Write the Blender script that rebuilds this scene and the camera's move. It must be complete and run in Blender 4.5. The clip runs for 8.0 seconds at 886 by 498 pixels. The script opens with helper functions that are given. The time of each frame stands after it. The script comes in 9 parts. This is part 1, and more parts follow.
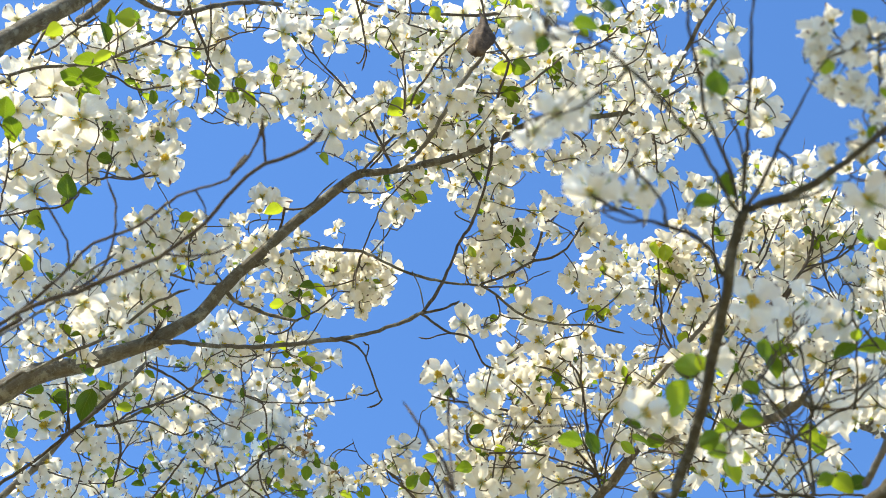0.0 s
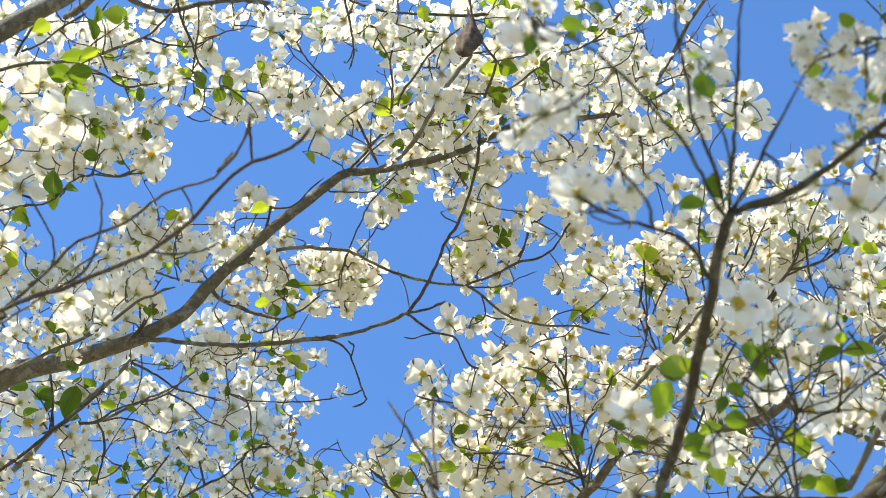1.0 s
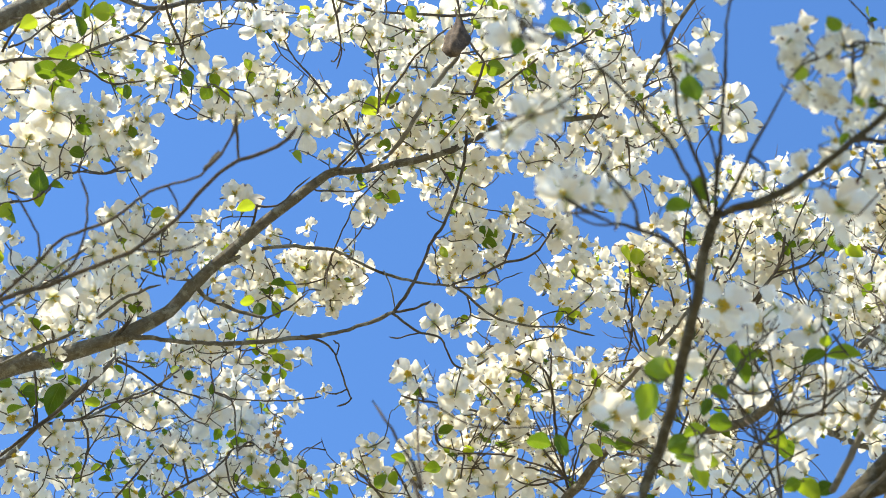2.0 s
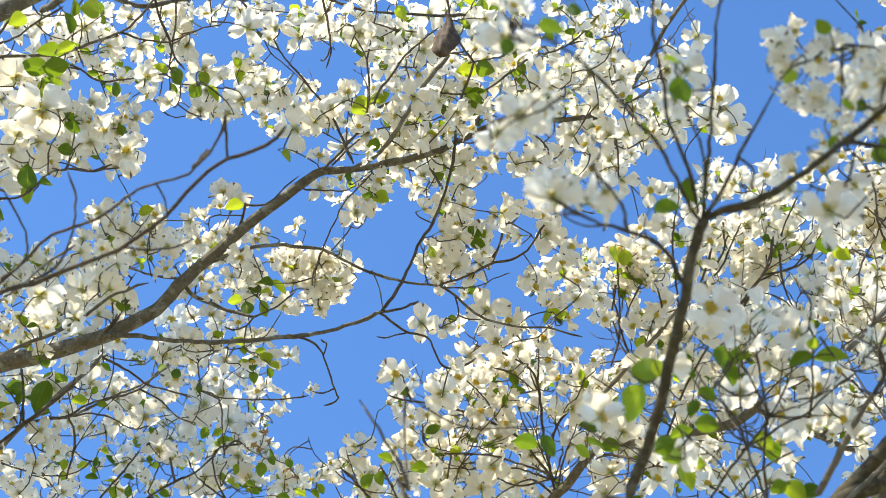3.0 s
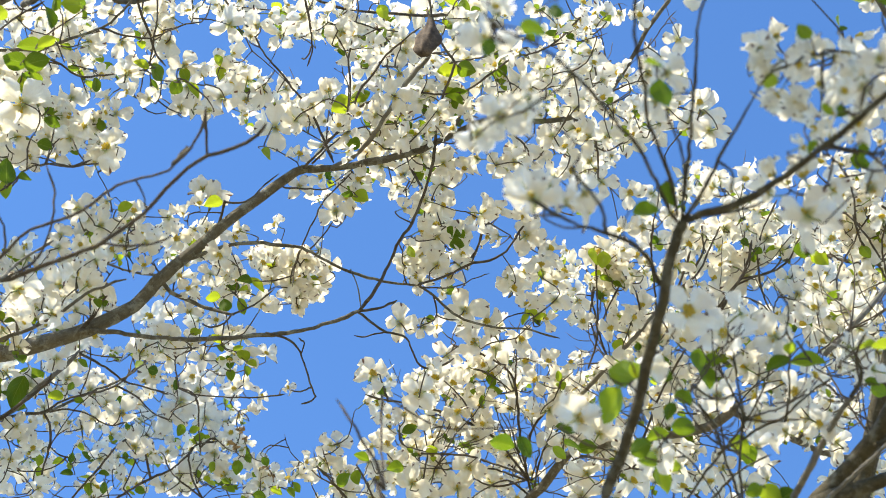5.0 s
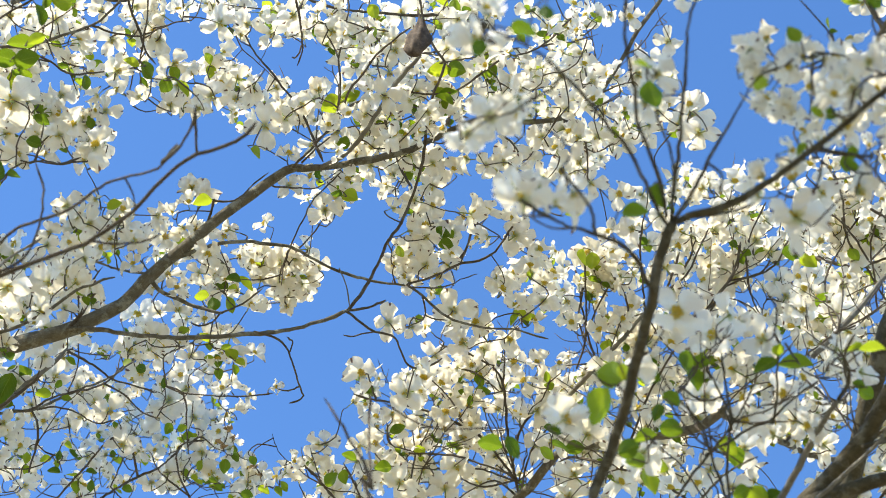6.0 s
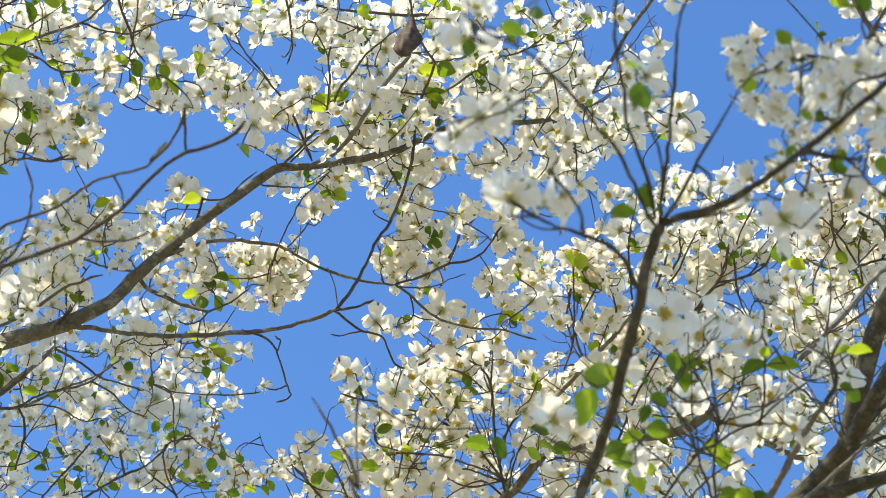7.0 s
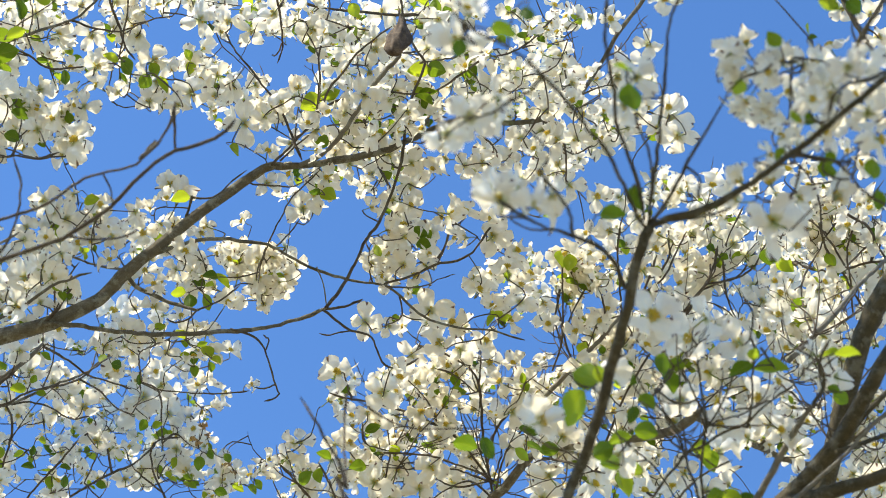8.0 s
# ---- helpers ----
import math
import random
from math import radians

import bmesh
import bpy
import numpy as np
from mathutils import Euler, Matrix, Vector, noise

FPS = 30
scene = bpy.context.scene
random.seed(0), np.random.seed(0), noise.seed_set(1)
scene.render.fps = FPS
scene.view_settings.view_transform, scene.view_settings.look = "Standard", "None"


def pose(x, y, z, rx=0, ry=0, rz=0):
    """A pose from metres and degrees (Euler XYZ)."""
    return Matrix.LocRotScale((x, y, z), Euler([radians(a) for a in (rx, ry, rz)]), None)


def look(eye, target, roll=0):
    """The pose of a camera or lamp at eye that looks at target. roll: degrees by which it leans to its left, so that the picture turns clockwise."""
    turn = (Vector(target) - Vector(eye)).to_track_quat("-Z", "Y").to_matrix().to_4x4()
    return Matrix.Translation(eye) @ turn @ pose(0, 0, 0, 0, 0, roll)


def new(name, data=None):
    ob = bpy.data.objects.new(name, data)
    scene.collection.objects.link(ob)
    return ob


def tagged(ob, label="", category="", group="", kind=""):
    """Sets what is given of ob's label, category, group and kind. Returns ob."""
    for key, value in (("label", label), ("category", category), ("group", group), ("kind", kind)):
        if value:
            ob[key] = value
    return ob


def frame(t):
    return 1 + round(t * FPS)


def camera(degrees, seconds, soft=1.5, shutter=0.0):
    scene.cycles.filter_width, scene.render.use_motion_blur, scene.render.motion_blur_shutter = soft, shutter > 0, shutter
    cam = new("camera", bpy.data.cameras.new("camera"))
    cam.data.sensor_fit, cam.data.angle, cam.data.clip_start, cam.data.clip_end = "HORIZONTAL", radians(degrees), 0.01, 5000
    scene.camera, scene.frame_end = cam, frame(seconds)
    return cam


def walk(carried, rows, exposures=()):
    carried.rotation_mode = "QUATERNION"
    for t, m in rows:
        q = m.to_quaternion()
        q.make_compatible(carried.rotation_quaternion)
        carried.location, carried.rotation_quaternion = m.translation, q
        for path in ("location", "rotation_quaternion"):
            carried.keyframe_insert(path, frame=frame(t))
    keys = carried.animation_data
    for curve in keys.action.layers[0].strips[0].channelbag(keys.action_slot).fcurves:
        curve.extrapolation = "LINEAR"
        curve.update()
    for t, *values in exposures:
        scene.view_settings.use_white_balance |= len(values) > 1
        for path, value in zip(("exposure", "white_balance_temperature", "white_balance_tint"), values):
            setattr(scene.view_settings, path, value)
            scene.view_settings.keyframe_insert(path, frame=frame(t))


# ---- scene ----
cam = camera(25.97, 8.0, soft=0.85)
cam.data.dof.use_dof = True
cam.data.dof.focus_distance = 4.05
cam.data.dof.aperture_fstop = 6.0

# The camera stands on a tripod, tilted up, and pans slowly to the right.
EYE, TILT = (0.0, 0.0, 1.6), 48.4
PAN = [(0.0, 0.0), (0.5, 0.322), (1.0, 0.630), (1.5, 0.964), (3.0, 1.790), (3.5, 2.052), (4.0, 2.274),
       (5.5, 2.979), (6.0, 3.227), (6.5, 3.483), (7.0, 3.744), (7.5, 3.991), (8.0, 4.232)]
walk(cam, [(t, pose(*EYE, 90 + TILT, 0, -turn)) for t, turn in PAN], exposures=[(0.0, 0.985), (4.0, 0.98), (5.5, 0.975), (6.5, 0.91), (7.5, 0.865), (8.0, 0.855)])

# ---- daylight ----
SUN_ELEV, SUN_HEAD = 54.0, 240.0     # degrees; heading clockwise from +y (high, to the left of the camera)
sun_dir = Vector((math.sin(radians(SUN_HEAD)) * math.cos(radians(SUN_ELEV)),
                  math.cos(radians(SUN_HEAD)) * math.cos(radians(SUN_ELEV)), math.sin(radians(SUN_ELEV))))
world = bpy.data.worlds.new("sky")
scene.world = world
world.use_nodes = True
wn, wl = world.node_tree.nodes, world.node_tree.links
sky = wn.new("ShaderNodeTexSky")
sky.sky_type, sky.sun_disc = "NISHITA", False
sky.sun_elevation, sky.sun_rotation = radians(SUN_ELEV), radians(SUN_HEAD)
sky.altitude, sky.air_density, sky.dust_density, sky.ozone_density = 200, 1.0, 0.0, 9.0
rich = wn.new("ShaderNodeHueSaturation")
rich.inputs["Saturation"].default_value = 1.06
wl.new(sky.outputs[0], rich.inputs["Color"])
wl.new(rich.outputs[0], wn["Background"].inputs[0])
wn["Background"].inputs[1].default_value = 0.156
sun = new("sun", bpy.data.lights.new("sun", "SUN"))
sun.data.energy, sun.data.angle, sun.data.color = 4.9, radians(0.53), (1.0, 0.92, 0.77)
sun.matrix_world = look(sun_dir * 30, (0, 0, 0))


# ---- materials ----
def material(name):
    m = bpy.data.materials.new(name)
    m.use_nodes = True
    m.node_tree.nodes.clear()
    return m, m.node_tree.nodes, m.node_tree.links


def ramp(nodes, links, source, *stops):
    r = nodes.new("ShaderNodeValToRGB")
    while len(r.color_ramp.elements) < len(stops):
        r.color_ramp.elements.new(0.5)
    for e, (p, c) in zip(r.color_ramp.elements, stops):
        e.position, e.color = p, (*c, 1)
    links.new(source, r.inputs[0])
    return r.outputs[0]


def noise_of(nodes, links, vector, scale, detail=4, rough=0.6):
    n = nodes.new("ShaderNodeTexNoise")
    n.inputs["Scale"].default_value, n.inputs["Detail"].default_value, n.inputs["Roughness"].default_value = scale, detail, rough
    links.new(vector, n.inputs["Vector"])
    return n.outputs[0]


def maths(nodes, links, op, a, b=None, clamp=False):
    n = nodes.new("ShaderNodeMath")
    n.operation, n.use_clamp = op, clamp
    for i, v in enumerate((a, b)):
        if v is None:
            continue
        if isinstance(v, (int, float)):
            n.inputs[i].default_value = v
        else:
            links.new(v, n.inputs[i])
    return n.outputs[0]


def mixed(nodes, links, fac, a, b, mode="MIX"):
    n = nodes.new("ShaderNodeMix")
    n.data_type, n.blend_type = "RGBA", mode
    for i, v in ((0, fac), (6, a), (7, b)):
        if isinstance(v, (int, float)):
            n.inputs[i].default_value = v
        elif isinstance(v, tuple):
            n.inputs[i].default_value = (*v, 1)
        else:
            links.new(v, n.inputs[i])
    return n.outputs[2]


def bark_material(name, low, mid, high, lichen):
    """Grey bark: fine length-wise cracks, blotches, and pale lichen crusts."""
    m, n, k = material(name)
    co = n.new("ShaderNodeTexCoord").outputs["Object"]
    uv = n.new("ShaderNodeTexCoord").outputs["UV"]
    mp = n.new("ShaderNodeMapping")
    mp.inputs["Scale"].default_value = (9, 60, 1)
    k.new(uv, mp.inputs[0])
    blot = noise_of(n, k, co, 45, 7, 0.75)
    crack = noise_of(n, k, mp.outputs[0], 2.2, 5, 0.7)
    base = ramp(n, k, maths(n, k, "ADD", maths(n, k, "MULTIPLY", blot, 0.6), maths(n, k, "MULTIPLY", crack, 0.4)),
                (0.32, low), (0.52, mid), (0.72, high))
    crust = ramp(n, k, noise_of(n, k, co, 34, 7, 0.72), (0.51, (0, 0, 0)), (0.60, (1, 1, 1)))
    col = mixed(n, k, maths(n, k, "MULTIPLY", crust, lichen), base, (0.44, 0.44, 0.35))
    b = n.new("ShaderNodeBsdfPrincipled")
    k.new(col, b.inputs["Base Color"])
    b.inputs["Roughness"].default_value = 0.82
    b.inputs["Specular IOR Level"].default_value = 0.3
    bump = n.new("ShaderNodeBump")
    bump.inputs["Strength"].default_value, bump.inputs["Distance"].default_value = 0.9, 0.004
    k.new(maths(n, k, "ADD", crack, maths(n, k, "MULTIPLY", crust, 0.5)), bump.inputs["Height"])
    k.new(bump.outputs[0], b.inputs["Normal"])
    o = n.new("ShaderNodeOutputMaterial")
    k.new(b.outputs[0], o.inputs[0])
    return m


def thin_material(name, colour_of, through_tint, share, rough, relief):
    """A thin leaf or bract: part reflects, part lets the light through."""
    m, n, k = material(name)
    uv = n.new("ShaderNodeUVMap")
    uv.uv_map = "UVMap"
    sep = n.new("ShaderNodeSeparateXYZ")
    k.new(uv.outputs[0], sep.inputs[0])
    col, height = colour_of(n, k, sep.outputs[0], sep.outputs[1])
    bump = n.new("ShaderNodeBump")
    bump.inputs["Strength"].default_value, bump.inputs["Distance"].default_value = relief, 0.0012
    k.new(height, bump.inputs["Height"])
    b = n.new("ShaderNodeBsdfPrincipled")
    k.new(col, b.inputs["Base Color"])
    b.inputs["Roughness"].default_value = rough
    b.inputs["Specular IOR Level"].default_value = 0.35
    k.new(bump.outputs[0], b.inputs["Normal"])
    tr = n.new("ShaderNodeBsdfTranslucent")
    k.new(mixed(n, k, 1.0, col, through_tint, "MULTIPLY"), tr.inputs[0])
    k.new(bump.outputs[0], tr.inputs["Normal"])
    mix = n.new("ShaderNodeMixShader")
    mix.inputs[0].default_value = share
    k.new(b.outputs[0], mix.inputs[1])
    k.new(tr.outputs[0], mix.inputs[2])
    o = n.new("ShaderNodeOutputMaterial")
    k.new(mix.outputs[0], o.inputs[0])
    return m


def bract_colours(n, k, u, v):
    side = maths(n, k, "ABSOLUTE", maths(n, k, "SUBTRACT", u, 0.5))
    geo = n.new("ShaderNodeNewGeometry")
    blotch = noise_of(n, k, n.new("ShaderNodeTexCoord").outputs["Object"], 70, 4)
    cream = ramp(n, k, blotch, (0.3, (0.85, 0.81, 0.68)), (0.6, (0.95, 0.93, 0.865)))
    tone = mixed(n, k, maths(n, k, "MULTIPLY", geo.outputs["Random Per Island"], 0.5), cream, (0.89, 0.86, 0.77))
    # greenish claw at the base
    base = ramp(n, k, v, (0.0, (0.50, 0.56, 0.22)), (0.22, (1, 1, 1)))
    tone = mixed(n, k, 1.0, tone, base, "MULTIPLY")
    # rusty notch at the tip
    d = maths(n, k, "ADD", maths(n, k, "MULTIPLY", side, 3.2), maths(n, k, "MULTIPLY", maths(n, k, "SUBTRACT", 1.0, v), 3.0))
    notch = ramp(n, k, maths(n, k, "ADD", d, maths(n, k, "MULTIPLY", blotch, 0.25)), (0.58, (1, 1, 1)), (0.76, (0, 0, 0)))
    tone = mixed(n, k, maths(n, k, "MULTIPLY", notch, 0.95), tone, (0.13, 0.055, 0.03))
    vein = maths(n, k, "SINE", maths(n, k, "MULTIPLY", u, 62.0))
    height = maths(n, k, "ADD", maths(n, k, "MULTIPLY", vein, 0.35), blotch)
    return tone, height


def leaf_colours(n, k, u, v):
    side = maths(n, k, "ABSOLUTE", maths(n, k, "SUBTRACT", u, 0.5))
    info = n.new("ShaderNodeObjectInfo")
    geo = n.new("ShaderNodeNewGeometry")
    rnd = maths(n, k, "FRACT", maths(n, k, "ADD", info.outputs["Random"], geo.outputs["Random Per Island"]))
    tone = ramp(n, k, rnd, (0.0, (0.085, 0.155, 0.012)), (0.5, (0.20, 0.30, 0.02)), (1.0, (0.50, 0.60, 0.05)))
    # side veins curve forward from the midrib
    arc = maths(n, k, "SUBTRACT", v, maths(n, k, "MULTIPLY", side, 0.9))
    rib = maths(n, k, "LESS_THAN", side, 0.02)
    lines = maths(n, k, "MAXIMUM", maths(n, k, "SUBTRACT", 1.0, maths(n, k, "MULTIPLY", maths(n, k, "ABSOLUTE", maths(n, k, "SINE", maths(n, k, "MULTIPLY", arc, 19.0))), 7.0), True), rib)
    tone = mixed(n, k, maths(n, k, "MULTIPLY", lines, 0.35), tone, (0.42, 0.50, 0.14))
    blotch = noise_of(n, k, n.new("ShaderNodeTexCoord").outputs["Object"], 90, 4)
    tone = mixed(n, k, maths(n, k, "MULTIPLY", blotch, 0.3), tone, (0.10, 0.18, 0.03))
    return tone, maths(n, k, "ADD", maths(n, k, "MULTIPLY", lines, -0.8), blotch)


def plain(name, stops, scale, rough, relief=0.4):
    m, n, k = material(name)
    co = n.new("ShaderNodeTexCoord").outputs["Object"]
    f = noise_of(n, k, co, scale, 6, 0.7)
    b = n.new("ShaderNodeBsdfPrincipled")
    k.new(ramp(n, k, f, *stops), b.inputs["Base Color"])
    b.inputs["Roughness"].default_value = rough
    b.inputs["Specular IOR Level"].default_value = 0.3
    bump = n.new("ShaderNodeBump")
    bump.inputs["Strength"].default_value, bump.inputs["Distance"].default_value = relief, 0.002
    k.new(f, bump.inputs["Height"])
    k.new(bump.outputs[0], b.inputs["Normal"])
    o = n.new("ShaderNodeOutputMaterial")
    k.new(b.outputs[0], o.inputs[0])
    return m


# Pale crusts here are part lichen, part sunlit patches painted into the bark.
BARK = bark_material("bark", (0.055, 0.046, 0.03), (0.17, 0.148, 0.102), (0.35, 0.315, 0.235), 0.55)
# Darker copy of the bark: shade on the right-hand limbs put into its colour.
BARK_DARK_SHADED = bark_material("bark_dark_shaded", (0.034, 0.028, 0.015), (0.095, 0.079, 0.043), (0.19, 0.162, 0.095), 0.25)
BARK_PALE = bark_material("bark_pale", (0.13, 0.115, 0.09), (0.25, 0.23, 0.185), (0.40, 0.375, 0.31), 0.45)
TWIG = bark_material("twig_bark", (0.045, 0.034, 0.022), (0.13, 0.10, 0.066), (0.24, 0.195, 0.135), 0.15)
BRACT = thin_material("bract", bract_colours, (1.0, 0.97, 0.86), 0.46, 0.5, 0.35)
LEAF = thin_material("young_leaf", leaf_colours, (1.0, 1.0, 0.45), 0.6, 0.5, 0.5)
FLORET = plain("florets", ((0.35, (0.32, 0.29, 0.035)), (0.5, (0.66, 0.47, 0.035)), (0.7, (0.86, 0.66, 0.07))), 600, 0.6)
STALK = plain("green_stalk", ((0.3, (0.16, 0.20, 0.05)), (0.7, (0.30, 0.34, 0.10))), 200, 0.6)
DRY = plain("dry_leaf", ((0.30, (0.03, 0.021, 0.013)), (0.5, (0.085, 0.06, 0.038)), (0.72, (0.20, 0.145, 0.09))), 45, 0.85, 0.8)
WITHERED = plain("withered_bract", ((0.3, (0.15, 0.09, 0.04)), (0.5, (0.34, 0.23, 0.10)), (0.75, (0.58, 0.46, 0.28))), 60, 0.8, 0.6)
GRASS = plain("grass", ((0.3, (0.12, 0.105, 0.055)), (0.5, (0.23, 0.195, 0.10)), (0.75, (0.34, 0.285, 0.165))), 6, 0.9, 1.0)
KINDS = {"bark": BARK, "bark_dark_shaded": BARK_DARK_SHADED, "bark_pale": BARK_PALE, "twig": TWIG}


# ---- builders ----
def mesh_of(name, verts, faces, mats, uvs=None, slots=None, smooth=True):
    me = bpy.data.meshes.new(name)
    me.from_pydata([tuple(v) for v in verts], [], faces)
    for m in mats:
        me.materials.append(m)
    if uvs is not None:
        layer = me.uv_layers.new(name="UVMap")
        idx = np.empty(len(me.loops), dtype=np.int32)
        me.loops.foreach_get("vertex_index", idx)
        layer.data.foreach_set("uv", np.asarray(uvs, dtype=np.float32)[idx].ravel())
    if slots is not None:
        me.polygons.foreach_set("material_index", np.asarray(slots, dtype=np.int32))
    me.polygons.foreach_set("use_smooth", np.full(len(me.polygons), smooth))
    me.update()
    return me


def part(name, me, parent, label=""):
    ob = new(name, me)
    ob.parent = parent
    if parent.type == "EMPTY":
        ob.matrix_parent_inverse = Matrix.Translation(parent.location).inverted()
    if label:
        tagged(ob, label)
    return ob


def spline(points, step):
    """Catmull-Rom through points of (x, y, z, radius), at about even steps."""
    p = np.array(points, dtype=float)
    p = np.vstack([2 * p[0] - p[1], p, 2 * p[-1] - p[-2]])
    p[:, 3] = np.maximum(p[:, 3], 0.0006)
    out = []
    for i in range(1, len(p) - 2):
        n = max(2, int(np.linalg.norm(p[i + 1, :3] - p[i, :3]) / step))
        t = np.arange(n)[:, None] / n
        a, b, c, d = p[i - 1], p[i], p[i + 1], p[i + 2]
        out.append(0.5 * (2 * b + (c - a) * t + (2 * a - 5 * b + 4 * c - d) * t ** 2 + (3 * b - a - 3 * c + d) * t ** 3))
    out.append(p[-2][None])
    return np.vstack(out)


def tube(line, sides, rng, rough=0.12, tip=True):
    """Vertices, faces and UVs of a knobbly tapering tube along line (x, y, z, radius)."""
    n = len(line)
    tan = np.gradient(line[:, :3], axis=0)
    tan /= np.linalg.norm(tan, axis=1)[:, None] + 1e-12
    up = np.array((0.3, 0.2, 1.0)) if abs(tan[0, 2]) < 0.9 else np.array((1.0, 0.3, 0.0))
    ang = np.arange(sides) * 2 * np.pi / sides
    verts, uvs, length = [], [], 0.0
    swell = np.interp(np.arange(n), np.linspace(0, n, max(3, n // 3)), rng.normal(0, rough, max(3, n // 3)))
    for i in range(n):
        up = up - tan[i] * up.dot(tan[i])
        up /= np.linalg.norm(up)
        side = np.cross(tan[i], up)
        if i:
            length += np.linalg.norm(line[i, :3] - line[i - 1, :3])
        r = line[i, 3] * (1 + swell[i])
        if tip and i == n - 1:
            r *= 0.45
        rr = r * (1 + rng.normal(0, rough * 0.35, sides))
        verts.extend(line[i, :3] + np.outer(np.cos(ang) * rr, up) + np.outer(np.sin(ang) * rr, side))
        uvs.extend((length, a / (2 * np.pi)) for a in ang)
    faces = [(i * sides + j, i * sides + (j + 1) % sides, (i + 1) * sides + (j + 1) % sides, (i + 1) * sides + j)
             for i in range(n - 1) for j in range(sides)]
    faces.append(tuple((n - 1) * sides + j for j in range(sides)))
    faces.append(tuple(reversed(range(sides))))
    return verts, faces, uvs


WOOD = {}          # tree name -> points (x, y, z, radius) along its wood, to which stalks join


def seeded(*place):
    """Random numbers of their own for what stands at a place."""
    return np.random.default_rng([int(round(abs(a) * 1000)) for a in place])



def wood(tree, name, kind, *points):
    """A limb, branch or twig of a tree along points of (x, y, z, radius)."""
    r = max(p[3] for p in points)
    rng = seeded(*points[0], *points[-1])
    line = spline(points, max(0.012, min(0.03, r * 2)))
    line[1:-1, :3] += rng.normal(0, 0.0006 + 0.02 * min(r, 0.01), (len(line) - 2, 3))
    if name == "twig" and r < 0.004:
        line[-3:-1, 3] *= 1.25      # a bud at the tip
    sides = 26 if r > 0.02 else 14 if r > 0.012 else 8 if r > 0.004 else 6
    v, f, u = tube(line, sides, rng, 0.04 if r > 0.012 else 0.11)
    ob = part(name, mesh_of(name, v, f, [KINDS[kind]], u), tree)
    WOOD.setdefault(tree.name, []).extend(line[::2].tolist())
    return ob


def fan(tree, x, y, z, count, length, thick=0.0018, lean=(0.0, 0.0, 1.0), spread=0.9):
    """Shoots that rise and fork from one spot on a branch."""
    rng = seeded(x, y, z)
    for _ in range(count):
        way = np.array(lean) + rng.normal(0, spread, 3)
        way /= np.linalg.norm(way)
        at, pts = np.array((x, y, z)), []
        n, ell = int(rng.integers(4, 7)), length * rng.uniform(0.55, 1.2)
        for i in range(n + 1):
            pts.append((*at, thick * (1 - 0.6 * i / n)))
            way = way + rng.normal(0, 0.20, 3) + np.array((0, 0, 0.10))
            way /= np.linalg.norm(way)
            at = at + way * ell / n
        wood(tree, "twig", "twig", *pts)
        for i in range(1, n):
            if rng.random() < 0.65:
                side = np.cross(way, rng.normal(0, 1, 3)) + np.array((0, 0, 0.5))
                side /= np.linalg.norm(side)
                p, r, s = np.array(pts[i][:3]), pts[i][3] * 0.75, ell * rng.uniform(0.15, 0.35)
                wood(tree, "twig", "twig", (*p, r), (*(p + side * s * 0.5 + rng.normal(0, 0.008, 3)), r * 0.8),
                     (*(p + side * s + np.array((0, 0, s * 0.3))), r * 0.6))


def bract_mesh(cup, curl, twist, seed, wide=0.46):
    """One notched bract, 1 long, growing along +y from the origin, +z its upper face."""
    r = np.random.default_rng(seed)
    nu, nv = 6, 8
    ph, hook = r.uniform(0, 6.28, 4), r.uniform(-0.75, 0.75)
    verts, uvs = [], []
    for j in range(nv + 1):
        v = j / nv
        w = wide * (0.18 + 0.82 * math.sin(min(1.0, v / 0.64) * math.pi / 2) ** 1.1) * (1 if v < 0.64 else max(0.0, 1 - ((v - 0.64) / 0.41) ** 2) ** 0.66)
        for i in range(nu + 1):
            u = i / nu
            s = 2 * u - 1
            x = s * w * (1 + 0.06 * math.sin(5 * v + ph[0]) + 0.05 * math.sin(13 * v + 2 * s + ph[3]))
            y = v * (1 - 0.05 * s * s) - (0.10 * math.exp(-(s / 0.28) ** 2) if j == nv else 0)
            z = cup * (s * w) ** 2 * 1.6 + curl * v * v + 0.065 * math.sin(6 * v + 3 * s + ph[1]) + 0.12 * s * math.sin(8 * v + ph[2])
            z += twist * s * w * v + hook * max(0.0, v - 0.6) ** 2 * 3.0 - (0.09 * math.exp(-(s / 0.4) ** 2) * (v > 0.85))
            verts.append((x, y, z))
            uvs.append((u, v))
    faces = [(j * (nu + 1) + i, j * (nu + 1) + i + 1, (j + 1) * (nu + 1) + i + 1, (j + 1) * (nu + 1) + i)
             for j in range(nv) for i in range(nu)]
    return np.array(verts), faces, uvs


def leaf_mesh(fold, droop, seed, wide=0.30):
    """A pointed oval young leaf, 1 long along +y."""
    r = np.random.default_rng(seed)
    nu, nv = 6, 9
    ph = r.uniform(0, 6.28, 3)
    verts, uvs = [], []
    for j in range(nv + 1):
        v = j / nv
        w = wide * (math.sin(math.pi * v ** 0.85) ** 0.8 if 0 < v < 1 else 0.0) + 0.006
        for i in range(nu + 1):
            u = i / nu
            s = 2 * u - 1
            verts.append((s * w + 0.03 * math.sin(4 * v + ph[0]), v,
                          fold * abs(s) * w + droop * v * v + 0.02 * math.sin(9 * v + 2 * s + ph[1])))
            uvs.append((u, v))
    faces = [(j * (nu + 1) + i, j * (nu + 1) + i + 1, (j + 1) * (nu + 1) + i + 1, (j + 1) * (nu + 1) + i)
             for j in range(nv) for i in range(nu)]
    return np.array(verts), faces, uvs


